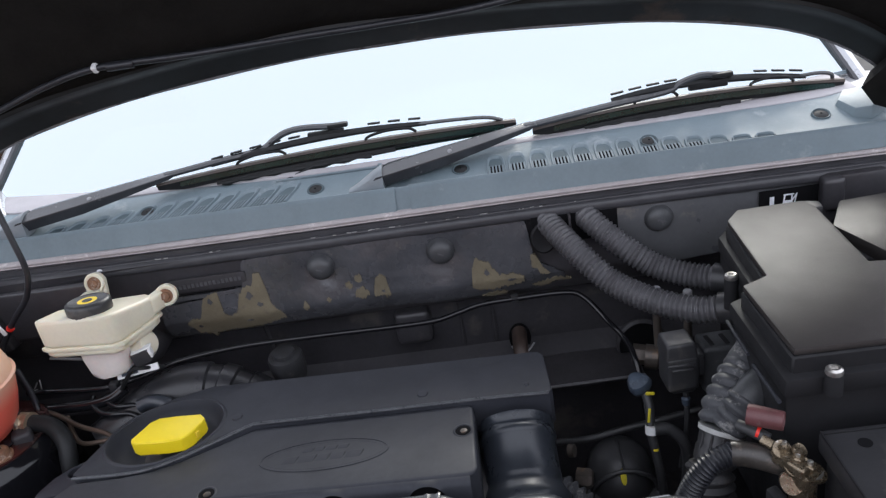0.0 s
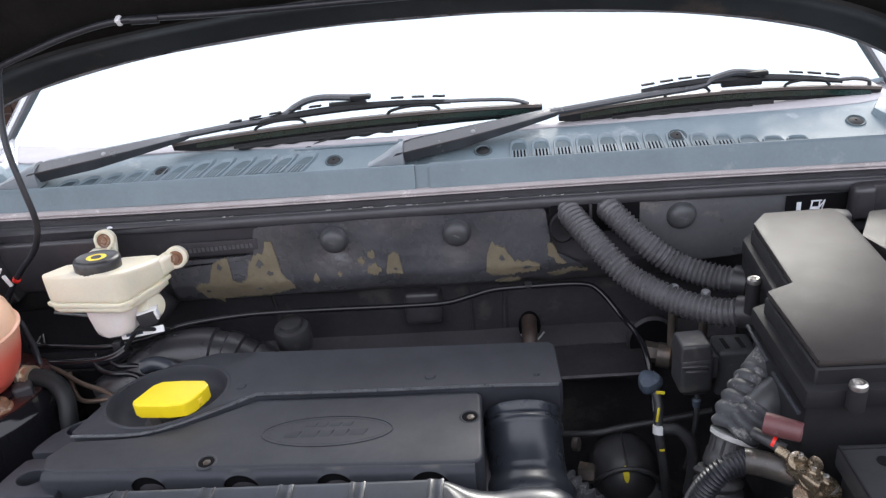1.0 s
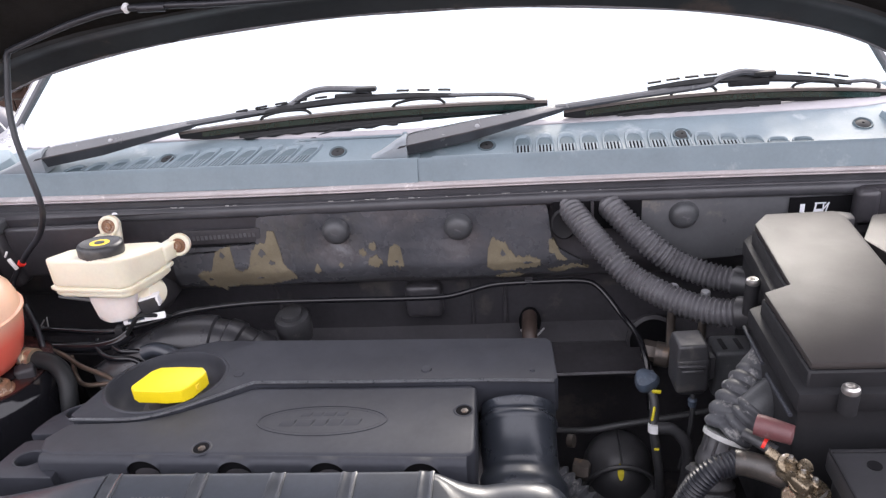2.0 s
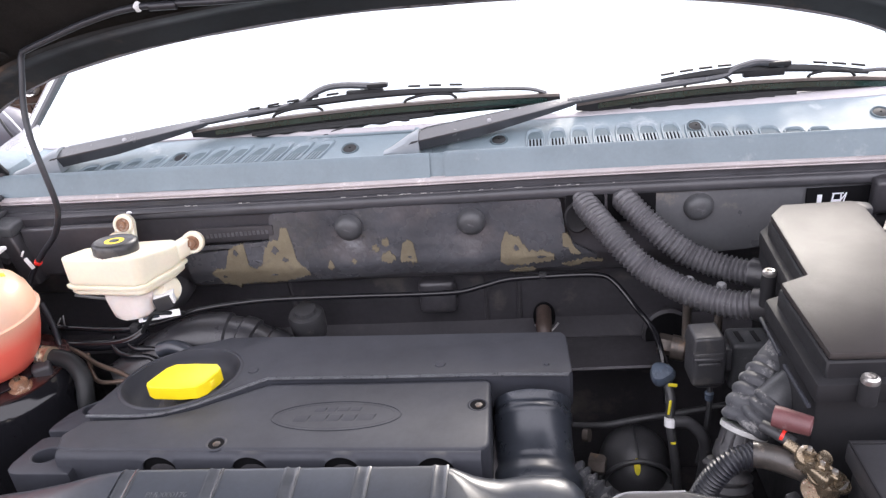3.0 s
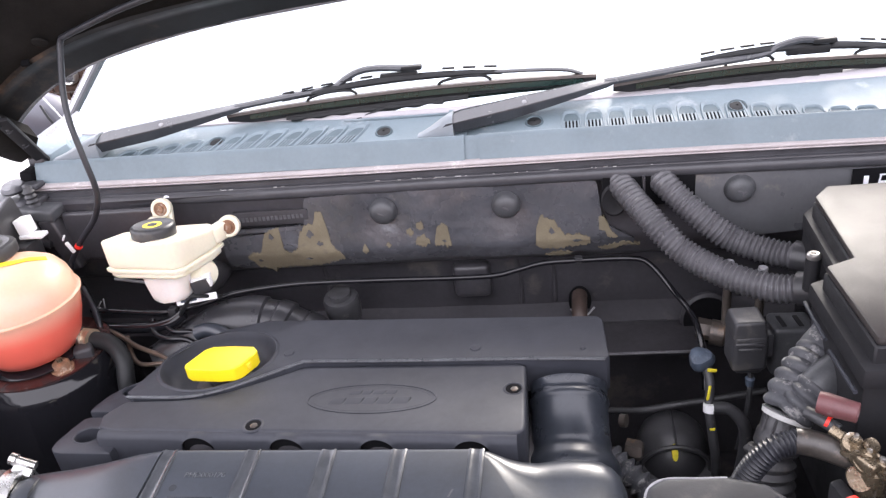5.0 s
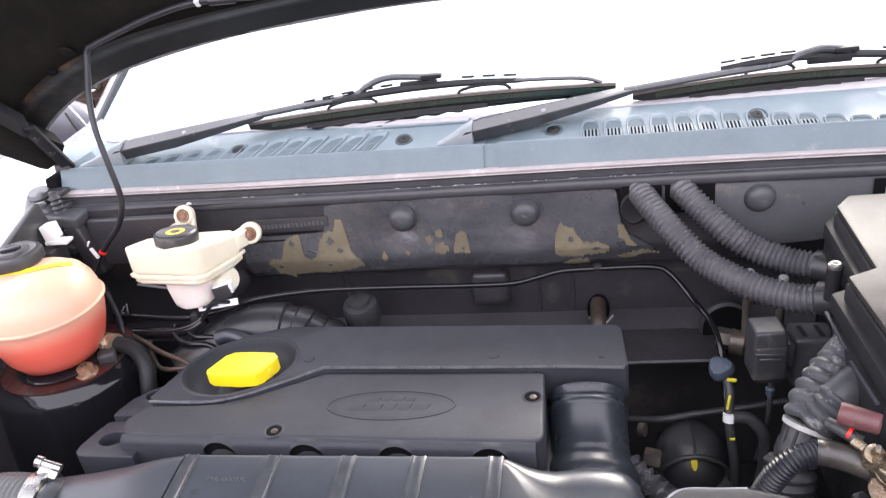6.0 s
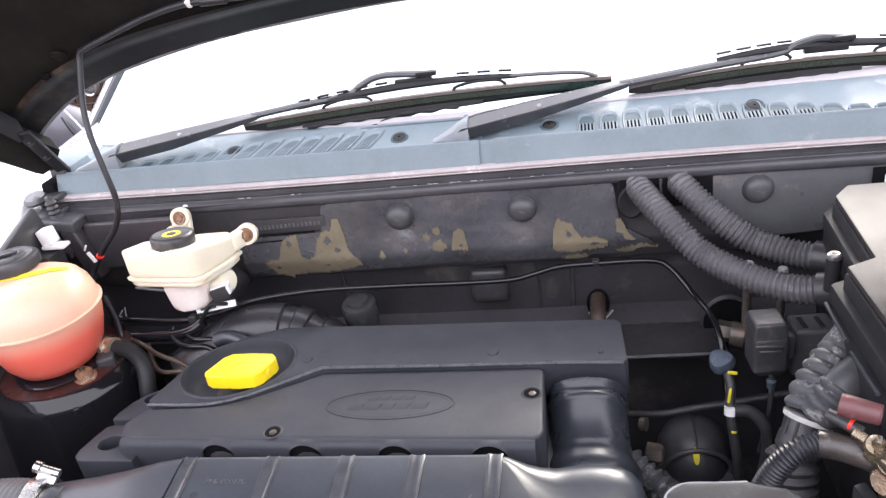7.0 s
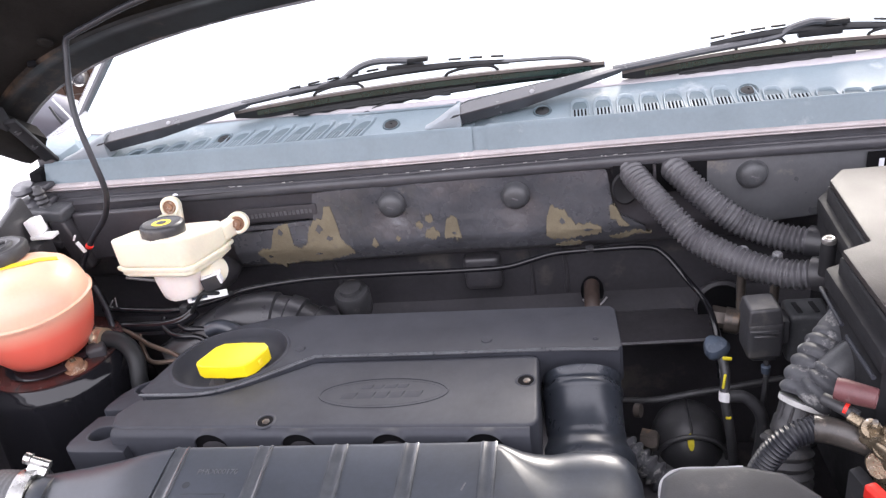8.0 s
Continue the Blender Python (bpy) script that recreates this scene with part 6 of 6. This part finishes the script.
    part("stub", tube([(0.158, 0.045, 0.764), (0.157, 0.015, 0.762), (0.157, -0.006, 0.750), (0.159, -0.018, 0.715)], 0.0125, 16, 16), STUB, stub)
    # flat near-black disc stands for the shade in the recess
    part("recess_shade", lathe((0.1585, 0.054, 0.748), [(0, 0), (0.0185, 0), (0.0185, 0.003), (0, 0.003)], (0, -1, 0), seg=24, stretch=(1, 1.5)), VOID, stub)
    part("wire_clip", tube([(0.143, 0.012, 0.758), (0.156, -0.010, 0.756), (0.170, -0.002, 0.757), (0.180, 0.0, 0.768)], 0.0016, 14, 6), RIM, stub)
    for x, y, z0, z1, mat in ((0.354, -0.112, 0.80, 0.902, OILY), (0.396, -0.116, 0.78, 0.893, OILY)):
        tb = thing("union_pipe", (x, y, z0), "upright metal pipe with a bright union on top", "pipe")
        part("pipe_body", tube([(x, y, z0), (x, y + 0.002, (z0 + z1) / 2), (x, y, z1)], 0.0060, 10, 12), mat, tb)
        part("union", lathe((x, y, z1 - 0.006), [(0, 0), (0.0068, 0), (0.0068, 0.007), (0.0055, 0.009), (0, 0.009)], seg=8), RIM, tb)
    pipe("wiring_cable", "taped black cable across the gearbox side", [(0.19, -0.16, 0.694), (0.235, -0.17, 0.702), (0.28, -0.17, 0.711), (0.322, -0.17, 0.718), (0.40, -0.17, 0.733)], 0.0050, RUBBER, 30)
    pipe("wiring_cable", "black rubber hose looping below the relays", [(0.315, -0.245, 0.768), (0.335, -0.245, 0.765), (0.352, -0.25, 0.745), (0.356, -0.25, 0.71), (0.352, -0.25, 0.66)], 0.0080, RUBBER, 30)


def conduits():
    for name, pts in (("wiring_conduit", [(0.217, 0.012, 0.985), (0.227, -0.02, 0.976), (0.253, -0.06, 0.953), (0.278, -0.085, 0.930), (0.304, -0.105, 0.911), (0.349, -0.14, 0.898), (0.395, -0.17, 0.896), (0.436, -0.19, 0.905)]),
                      ("wiring_conduit", [(0.274, 0.012, 0.985), (0.284, -0.02, 0.978), (0.318, -0.050, 0.949), (0.340, -0.062, 0.932), (0.366, -0.072, 0.916), (0.410, -0.090, 0.904), (0.452, -0.112, 0.903)])):
        root = thing(name, pts[0], "thick corrugated black wiring conduit from the bulkhead to the fuse box", "conduit", "corrugated conduits")
        part("sleeve", tube(pts, 0.0174, 60, 26, wave=(0.0070, 0.0033)), CONDUIT, root, sharp=60)
        q, p = Vector(pts[-1]), Vector(pts[-2])
        part("end_collar", tube([tuple(p.lerp(q, 0.62)), tuple(q)], 0.0212, 6, 20), BLACK, root)
        part("throat", lathe(pts[0], [(0.014, 0), (0.024, 0), (0.024, 0.012), (0.016, 0.014)], (0.1, -1, -0.2), seg=20), RUBBER, root)


def fuse_box():
    root = thing("fuse_box", (0.52, -0.29, 0.76), "black plastic under-bonnet fuse box with a stepped lid", "fuse box")
    lid = [(0.412, -0.432), (0.408, -0.30), (0.440, -0.284), (0.446, -0.13), (0.468, -0.10), (0.556, -0.098), (0.563, -0.118), (0.554, -0.282), (0.66, -0.296), (0.70, -0.30), (0.70, -0.432)]
    # one moulding: top lightened for sky sheen, wall darkened for its shade
    lidp = part("lid", prism(lid, 0.9925, 1.001, 0.0035, 2), LID, root, "grey-black lid top, lightened for its sky sheen")
    part("lid_skirt", prism([(0.4105, -0.4335), (0.4065, -0.299), (0.4385, -0.283), (0.4445, -0.129), (0.4672, -0.0988), (0.5566, -0.0966), (0.5645, -0.118), (0.5556, -0.2805), (0.66, -0.2945), (0.701, -0.2985), (0.701, -0.4335)], 0.962, 0.9922, 0.002, 1), CASE, lidp, "lid wall, darkened for its shade")
    rim = [(0.400, -0.444), (0.397, -0.288), (0.431, -0.272), (0.437, -0.12), (0.460, -0.090), (0.565, -0.088), (0.574, -0.11), (0.566, -0.27), (0.70, -0.28), (0.70, -0.444)]
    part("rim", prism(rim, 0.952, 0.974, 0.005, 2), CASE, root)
    part("corner_step", prism([(0.556, -0.120), (0.575, -0.118), (0.578, -0.098), (0.56, -0.09)], 0.97, 0.997, 0.004, 2), BLACK, root)
    inner = [(0.405, -0.435), (0.402, -0.29), (0.44, -0.27), (0.445, -0.10), (0.56, -0.09), (0.556, -0.28), (0.69, -0.29), (0.69, -0.435)]
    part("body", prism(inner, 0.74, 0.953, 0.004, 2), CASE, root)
    for a, b, z in (((0.3945, -0.29), (0.3945, -0.36), 0.950), ((0.3945, -0.375), (0.397, -0.440), 0.947)):
        part("edge_rail", tube([(a[0], a[1], z), ((a[0] + b[0]) / 2, (a[1] + b[1]) / 2, z), (b[0], b[1], z)], 0.0022, 8, 8), COVER, root)
    for x, y, z, h in ((0.426, -0.208, 0.966, 0.05), (0.442, -0.4515, 0.990, 0.030)):
        lugp = part("bolt_sleeve", lathe((x, y, z - h), [(0, 0), (0.0086, 0), (0.0086, h - 0.011), (0.0078, h - 0.007), (0, h - 0.007)], seg=18), CASE, root)
        part("bolt", lathe((x, y, z - 0.0085), [(0, 0), (0.0076, 0), (0.0084, 0.0025), (0.0078, 0.006), (0.0055, 0.0078), (0.0035, 0.0074), (0.003, 0.005), (0, 0.0045)], seg=18), ZINC, lugp, "bright domed bolt")
    box = thing("relay_box", (0.65, -0.18, 0.80), "black plastic relay box with a sloping lid beside the fuse box", "relay box")
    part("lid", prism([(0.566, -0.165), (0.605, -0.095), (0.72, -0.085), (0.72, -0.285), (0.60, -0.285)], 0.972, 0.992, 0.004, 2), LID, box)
    part("body", prism([(0.578, -0.165), (0.61, -0.11), (0.715, -0.10), (0.715, -0.28), (0.61, -0.28)], 0.80, 0.973, 0.004, 2), BLACK, box)
    part("latch", block((0.583, -0.205, 0.968), (0.03, 0.05, 0.014), 0.004, 2, (0, 0, 14)), BLACK, box)
    part("latch", block((0.60, -0.255, 0.968), (0.03, 0.035, 0.014), 0.004, 2, (0, 0, 14)), BLACK, box)
    up = thing("corner_bracket", (0.66, -0.02, 0.92), "black steel bracket under the cowl beside the label", "bracket")
    part("plate", joined(block((0.66, -0.022, 0.965), (0.085, 0.02, 0.07), 0.006, 2), block((0.625, -0.03, 0.975), (0.03, 0.025, 0.05), 0.008, 3)), STEEL, up)


def relays():
    a = thing("solenoid_valve", (0.352, -0.22, 0.80), "square dark grey solenoid valve on the bulkhead side", "valve")
    part("case", block((0.356, -0.215, 0.842), (0.041, 0.043, 0.052), 0.006, 3, (0, 0, 4)), BLACK, a)
    part("cap", block((0.355, -0.214, 0.875), (0.036, 0.038, 0.022), 0.004, 3, (0, 0, 4), 1.16), BLACK, a)
    part("ridge", joined(block((0.355, -0.2375, 0.858), (0.034, 0.004, 0.004), 0.001, 1), block((0.356, -0.2375, 0.851), (0.026, 0.004, 0.003), 0.001, 1)), BLACK, a)
    part("foot", block((0.358, -0.215, 0.818), (0.034, 0.034, 0.02), 0.008, 3), BLACK, a)
    part("side_lug", block((0.380, -0.213, 0.848), (0.012, 0.03, 0.034), 0.004, 2), BLACK, a)
    part("cable", tube([(0.36, -0.225, 0.815), (0.362, -0.228, 0.795), (0.36, -0.23, 0.75), (0.35, -0.235, 0.69)], 0.0035, 20, 8), RUBBER, a)
    part("cable_end", lathe((0.361, -0.228, 0.790), [(0, 0), (0.005, 0), (0.006, 0.010), (0.0035, 0.012), (0, 0.012)], seg=12), BLUEGREY, a)
    b = thing("relay", (0.417, -0.19, 0.80), "black square relay with two slots in its top", "relay")
    part("case", block((0.414, -0.190, 0.825), (0.050, 0.044, 0.070), 0.007, 3), DUSTRUB, b)
    for dx in (-0.012, 0.008):
        part("slot", block((0.414 + dx, -0.192, 0.8602), (0.006, 0.024, 0.002), 0.0005, 1, (0, 0, 6)), CASE, b)
    s = thing("pressure_sensor", (0.335, -0.12, 0.77), "grey metal sensor with a hexagon collar", "sensor")
    part("hexagon", lathe((0.318, -0.10, 0.792), [(0, 0), (0.015, 0), (0.015, 0.02), (0.012, 0.024), (0, 0.024)], (1, -0.3, -0.1), seg=6), OILY, s)
    part("barrel", lathe((0.335, -0.108, 0.790), [(0, 0), (0.018, 0), (0.018, 0.018), (0.014, 0.022), (0, 0.022)], (1, -0.3, -0.1), seg=18), OILY, s)
    g = thing("cable_boot", (0.312, -0.20, 0.80), "blue-grey taped cable boot", "cable boot")
    part("boot", lathe((0.309, -0.195, 0.797), [(0, 0), (0.008, 0), (0.0145, 0.006), (0.0165, 0.014), (0.0135, 0.022), (0.006, 0.026), (0, 0.026)], (-0.2, -0.3, 1), seg=18, wobble=lambda q: 1 + 0.10 * math.sin(3 * q)), BLUEGREY, g)
    part("marker", block((0.318, -0.213, 0.802), (0.012, 0.003, 0.005), 0.001, 1, (0, 8, 0)), PEN, g)
    c = thing("marked_cable", (0.315, -0.25, 0.70), "black cable with yellow and white tape bands", "cable")
    part("core", tube([(0.313, -0.205, 0.80), (0.315, -0.22, 0.785), (0.311, -0.24, 0.765), (0.314, -0.252, 0.735), (0.318, -0.258, 0.70), (0.322, -0.26, 0.65)], 0.0062, 40, 12), RUBBER, c)
    part("white_band", lathe((0.3118, -0.243, 0.760), [(0.0064, 0), (0.0085, 0), (0.0085, 0.011), (0.0064, 0.011)], (0.05, 0.3, 1), seg=16), WHITE, c)
    part("yellow_band", block((0.3105, -0.237, 0.785), (0.0035, 0.003, 0.019), 0.001, 1, (-25, 14, 0)), PEN, c)
    part("yellow_band", block((0.3135, -0.2555, 0.742), (0.007, 0.003, 0.004), 0.001, 1, (-25, 0, 0)), PEN, c)
    d = thing("vacuum_pump_dome", (0.272, -0.20, 0.60), "round black rubber-covered housing with a yellow paint mark", "housing")
    prof = [(0.050, 0.59), (0.050, 0.650), (0.048, 0.664), (0.0425, 0.679), (0.033, 0.691), (0.018, 0.699), (0, 0.702)]
    part("dome", lathe((0.274, -0.189, 0.0), prof, seg=36), RUBBER, d)
    part("front_bulge", lathe((0.274, -0.199, 0.0), [(0.046, 0.575), (0.046, 0.649), (0.0425, 0.664), (0.034, 0.679), (0.020, 0.689), (0, 0.692)], seg=32), BLACK, d)
    part("arch_ridge", tube([(0.227, -0.222, 0.634), (0.231, -0.228, 0.662), (0.248, -0.232, 0.683), (0.274, -0.233, 0.691), (0.300, -0.232, 0.683), (0.317, -0.228, 0.662), (0.321, -0.222, 0.634)], 0.0035, 40, 8), RUBBER, d)
    part("lip", lathe((0.274, -0.222, 0.640), [(0.044, -0.004), (0.052, -0.004), (0.053, 0.0), (0.052, 0.005), (0.044, 0.005)], (0, -0.3, 1), seg=36), RUBBER, d)
    part("paint_mark", lathe((0.2716, -0.2345, 0.683), [(0, 0), (0.006, 0), (0.0055, 0.0016), (0, 0.002)], (0.05, -0.85, 0.5), seg=12, stretch=(0.75, 2.0)), PEN, d, "yellow paint dab")
    part("seam", tube([(0.274, -0.165, 0.702), (0.274, -0.20, 0.702), (0.274, -0.222, 0.699), (0.274, -0.233, 0.691)], 0.0018, 12, 6), BLACK, d)
    e = thing("fuel_union", (0.205, -0.25, 0.71), "dull brass union on the engine side", "union")
    part("nut", lathe((0.208, -0.235, 0.692), [(0, 0), (0.014, 0), (0.014, 0.018), (0.011, 0.022), (0, 0.022)], (1, -0.3, 0), seg=6), OILY, e)
    part("washer", lathe((0.202, -0.225, 0.732), [(0, 0), (0.009, 0), (0.009, 0.008), (0, 0.008)], (1, -0.4, 0.2), seg=16), OILY, e)
    f = thing("rubber_bellows", (0.20, -0.33, 0.72), "small ribbed rubber bellows beside the duct", "bellows")
    part("bellows", tube([(0.180, -0.30, 0.742), (0.198, -0.318, 0.735), (0.216, -0.332, 0.725), (0.236, -0.345, 0.71)], 0.0155, 20, 18, wave=(0.011, 0.006)), MUDDY, f)


def battery_side():
    boot = thing("air_boot", (0.36, -0.38, 0.80), "muddy black rubber concertina boot clamped to a pipe", "boot")
    part("upper_boot", tube([(0.398, -0.321, 0.912), (0.388, -0.330, 0.905), (0.378, -0.340, 0.897), (0.365, -0.354, 0.882), (0.358, -0.366, 0.866)], lambda f: 0.0178 + 0.0048 * f + 0.0019 * (2 * abs(math.sin(19 * f)) - 1) * min(1, 5 * f), 90, 30), MUDDY, boot, "mud-splashed pleated boot")
    part("boot_cuff", tube([(0.426, -0.297, 0.936), (0.414, -0.306, 0.926), (0.400, -0.319, 0.914), (0.394, -0.325, 0.909)], lambda f: 0.0178 + 0.001 * math.sin(9 * f), 24, 26), MUDDY, boot, "mud-flecked smooth cuff")
    part("elbow", tube([(0.424, -0.349, 0.912), (0.412, -0.354, 0.908), (0.397, -0.362, 0.902), (0.382, -0.369, 0.892)], lambda f: 0.0196 + 0.001 * f, 40, 28), DUSTRUB, boot, "smooth-cuffed elbow")
    part("elbow_pleats", tube([(0.388, -0.366, 0.897), (0.380, -0.370, 0.889), (0.370, -0.373, 0.878), (0.362, -0.374, 0.868)], lambda f: 0.0198 + 0.0012 * f + 0.0018 * (2 * abs(math.sin(12.5 * f)) - 1), 70, 30), MUDDY, boot)
    part("torn_lip", tube([(0.413, -0.332, 0.931), (0.427, -0.346, 0.920), (0.433, -0.353, 0.904), (0.434, -0.354, 0.886)], 0.0040, 16, 8), GRUBBY, boot, "pale torn edge")
    part("torn_flap", block((0.420, -0.312, 0.928), (0.007, 0.005, 0.030), 0.002, 2, (10, 25, 0)), GRUBBY, boot)
    axis = Vector((0.40, 0.45, 1)).normalized()
    part("white_clamp", lathe((0.358, -0.372, 0.862), [(0.020, -0.0026), (0.0252, -0.0026), (0.0256, 0.0026), (0.020, 0.0026)], axis, seg=36), GRUBBY, boot, "whitish clamp band")
    part("pipe_neck", lathe((0.358, -0.371, 0.860), [(0, -0.036), (0.0225, -0.036), (0.0235, -0.034), (0.0235, -0.020), (0.0222, -0.018), (0.0232, 0.0), (0, 0.0)], axis, seg=36), BLACK, boot)
    side = axis.cross(Vector((0, 0, 1))).normalized()
    front = side.cross(axis).normalized()
    for k in range(5):
        a = radians(-60 + 30 * k)
        n = math.cos(a) * -front + math.sin(a) * side
        if n.y > 0:
            n = -n
        q = Vector((0.358, -0.371, 0.860)) - axis * 0.012 + n * 0.0232
        part("neck_rib", tube([q + axis * 0.009, q, q - axis * 0.009], 0.0016, 6, 6), RUBBER, boot)
    boot.location.x += 0.004
    low = thing("ribbed_hose", (0.345, -0.43, 0.66), "wide ribbed black rubber trunking below the boot", "hose")
    part("trunk", tube([(0.345, -0.385, 0.832), (0.343, -0.394, 0.815), (0.342, -0.405, 0.78), (0.34, -0.42, 0.70)], 0.0245, 40, 28, wave=(0.011, 0.0042)), RUBBER, low)
    cab = thing("battery_cable", (0.29, -0.47, 0.80), "battery cable in a split corrugated sleeve", "cable")
    part("sleeve", tube([(0.280, -0.468, 0.79), (0.288, -0.464, 0.835), (0.298, -0.460, 0.863), (0.310, -0.458, 0.885), (0.325, -0.455, 0.899), (0.346, -0.450, 0.903)], 0.0112, 40, 20, wave=(0.0038, 0.0022)), SLEEVE, cab)
    part("tail", tube([(0.344, -0.450, 0.903), (0.356, -0.453, 0.903), (0.372, -0.459, 0.901), (0.390, -0.466, 0.897)], 0.0126, 16, 16), GREASE, cab, "greasy taped cable end")
    part("tail", tube([(0.357, -0.430, 0.921), (0.366, -0.440, 0.921), (0.380, -0.452, 0.917)], 0.0062, 16, 12), RUBBER, cab)
    part("tie", lathe((0.3725, -0.444, 0.9205), [(0.0063, -0.0016), (0.0074, -0.0016), (0.0074, 0.0016), (0.0063, 0.0016)], (1, -0.7, -0.2), seg=14), RED, cab)
    cab.location.x += 0.003
    cab.location.z -= 0.004
    term = thing("battery_terminal", (0.40, -0.48, 0.89), "corroded brass battery terminal clamp with bolts", "terminal")
    part("clamp_body", joined(block((0.398, -0.478, 0.906), (0.028, 0.040, 0.016), 0.005, 3, (8, 12, 35)), lathe((0.395, -0.474, 0.906), [(0.006, 0), (0.013, 0), (0.014, 0.005), (0.012, 0.011), (0.007, 0.011)], (0.1, -0.1, 1), seg=20)), BRASS, term)
    for x, y, z, r in ((0.391, -0.468, 0.922, 0.0058), (0.401, -0.480, 0.914, 0.0070), (0.411, -0.489, 0.909, 0.0072)):
        n = part("nut", lathe((x, y, z - 0.006), [(0, 0), (r * 1.5, 0), (r * 1.5, 0.0025), (r, 0.003), (r, 0.008), (r * 0.8, 0.0095), (0, 0.0095)], (0.05, -0.1, 1), seg=6), BRASS, term)
        part("stud", lathe((x, y, z + 0.002), [(0, 0), (r * 0.5, 0), (r * 0.45, 0.005), (0, 0.006)], seg=10), ZINC, n)
        part("washer", lathe((x, y, z - 0.008), [(r * 0.9, 0), (r * 1.9, 0), (r * 1.9, 0.002), (r * 0.9, 0.002)], (0.05, -0.1, 1), seg=20), ZINC, n)
    for x, y, z, r, ax in ((0.388, -0.468, 0.915, 0.0125, (0.2, -0.5, 1)), (0.398, -0.482, 0.905, 0.0145, (-0.1, -0.6, 1)), (0.414, -0.492, 0.900, 0.0130, (0.3, -0.4, 1)), (0.404, -0.474, 0.918, 0.0085, (0.5, -0.3, 1)), (0.392, -0.490, 0.890, 0.0140, (-0.3, -0.8, 0.5))):
        part("clamp_ring", lathe((x, y, z), [(r * 0.72, 0), (r * 0.95, -0.001), (r, 0.002), (r * 0.93, 0.0048), (r * 0.76, 0.0045)], ax, seg=24, wobble=lambda a, r=r: 1 + 0.05 * math.sin(3 * a + r * 900)), BRASS, term)
    part("strap", tube([(0.372, -0.450, 0.921), (0.382, -0.460, 0.918), (0.394, -0.472, 0.912), (0.410, -0.490, 0.900)], 0.0058, 16, 8, flat=0.5), BRASS, term)
    part("post", lathe((0.405, -0.488, 0.85), [(0, 0), (0.015, 0), (0.014, 0.05), (0, 0.051)], seg=20), BRASS, term)
    term.scale = term.scale * 0.86
    term.location.x -= 0.001
    cap = thing("terminal_cap", (0.375, -0.45, 0.93), "faded red rubber terminal cap pushed aside", "cap")
    part("sleeve", lathe((0.366, -0.440, 0.937), [(0, 0), (0.0102, 0), (0.0108, 0.006), (0.0096, 0.033), (0.0084, 0.034), (0.007, 0.025), (0, 0.025)], (1, -0.55, -0.02), seg=22), REDCAP, cap)
    bat = thing("battery", (0.52, -0.62, 0.74), "black car battery with a lipped top edge", "battery")
    part("case", prism([(0.428, -0.475), (0.432, -0.80), (0.66, -0.80), (0.66, -0.475)], 0.72, 0.915, 0.005, 2), BLACK, bat)
    part("lid", prism([(0.4225, -0.469), (0.4265, -0.80), (0.66, -0.80), (0.66, -0.469)], 0.908, 0.929, 0.003, 2), BLACK, bat)
    part("top_rim", joined(block((0.4240, -0.635, 0.9305), (0.0015, 0.33, 0.003), 0.0004), block((0.54, -0.4715, 0.930), (0.23, 0.004, 0.002), 0.0008)), CASE, bat)
    # hole painted on as a near-black disc of shade
    part("lid_hole", lathe((0.456, -0.490, 0.9285), [(0, 0), (0.006, 0), (0.0065, 0.0012), (0, 0.0014)], seg=14), VOID, bat)
    part("red_tab", block((0.372, -0.545, 0.905), (0.012, 0.03, 0.016), 0.004, 3, (0, 0, 20)), RED, bat, "red plastic tab")
    part("tray_wall", prism([(0.372, -0.475), (0.384, -0.470), (0.420, -0.60), (0.405, -0.606)], 0.78, 0.872, 0.003, 2), BLACK, bat)
    box = thing("air_filter_box", (0.25, -0.65, 0.80), "gloss black plastic filter box with rounded shoulders", "filter box")
    plan = [(0.193, -0.585), (0.197, -0.565), (0.212, -0.553), (0.262, -0.551), (0.292, -0.560), (0.312, -0.585), (0.325, -0.64), (0.325, -0.80), (0.185, -0.80), (0.185, -0.64)]
    part("shell", prism(plan, 0.78, 0.955, 0.007, 4, lambda x, y: -0.05 * (y + 0.555)), BLACK, box)
    # pale tube painted in for the glint on the rounded edge
    part("edge_glint", tube([(0.1885, -0.63, 0.9525), (0.1935, -0.588, 0.953), (0.198, -0.567, 0.9535), (0.2125, -0.5555, 0.9535), (0.24, -0.5545, 0.9535), (0.262, -0.5535, 0.9535)], 0.0013, 30, 8), RIM, box, "pale line painted as the edge's glint")
    part("boss", lathe((0.228, -0.585, 0.954), [(0, 0), (0.008, 0), (0.006, 0.002), (0, 0.0025)], seg=16), GLOSS, box)


def engine_block():
    """The dark mass below the covers, so that gaps show machinery and not the ground."""
    root = thing("engine_block", (-0.1, -0.35, 0.45), "dark oily engine block under the cover", "engine")
    part("block", prism([(-0.45, -0.44), (0.10, -0.44), (0.10, -0.20), (-0.45, -0.19)], 0.45, 0.80, 0.01), DARK, root)
    part("cam_cover", prism([(-0.40, -0.38), (0.085, -0.385), (0.085, -0.20), (-0.40, -0.18)], 0.79, 0.832, 0.008), DARK, root)
    part("gearbox", lathe((0.12, -0.40, 0.58), [(0, 0), (0.15, 0), (0.15, 0.06), (0.13, 0.16), (0.09, 0.25), (0, 0.26)], (1, 0, 0), seg=28), DARK, root)


engine_cover()
filler_cap()
intake_duct()
brake_reservoir()
expansion_tank()
tower()
left_side()
pipework()
conduits()
fuse_box()
relays()
battery_side()
engine_block()
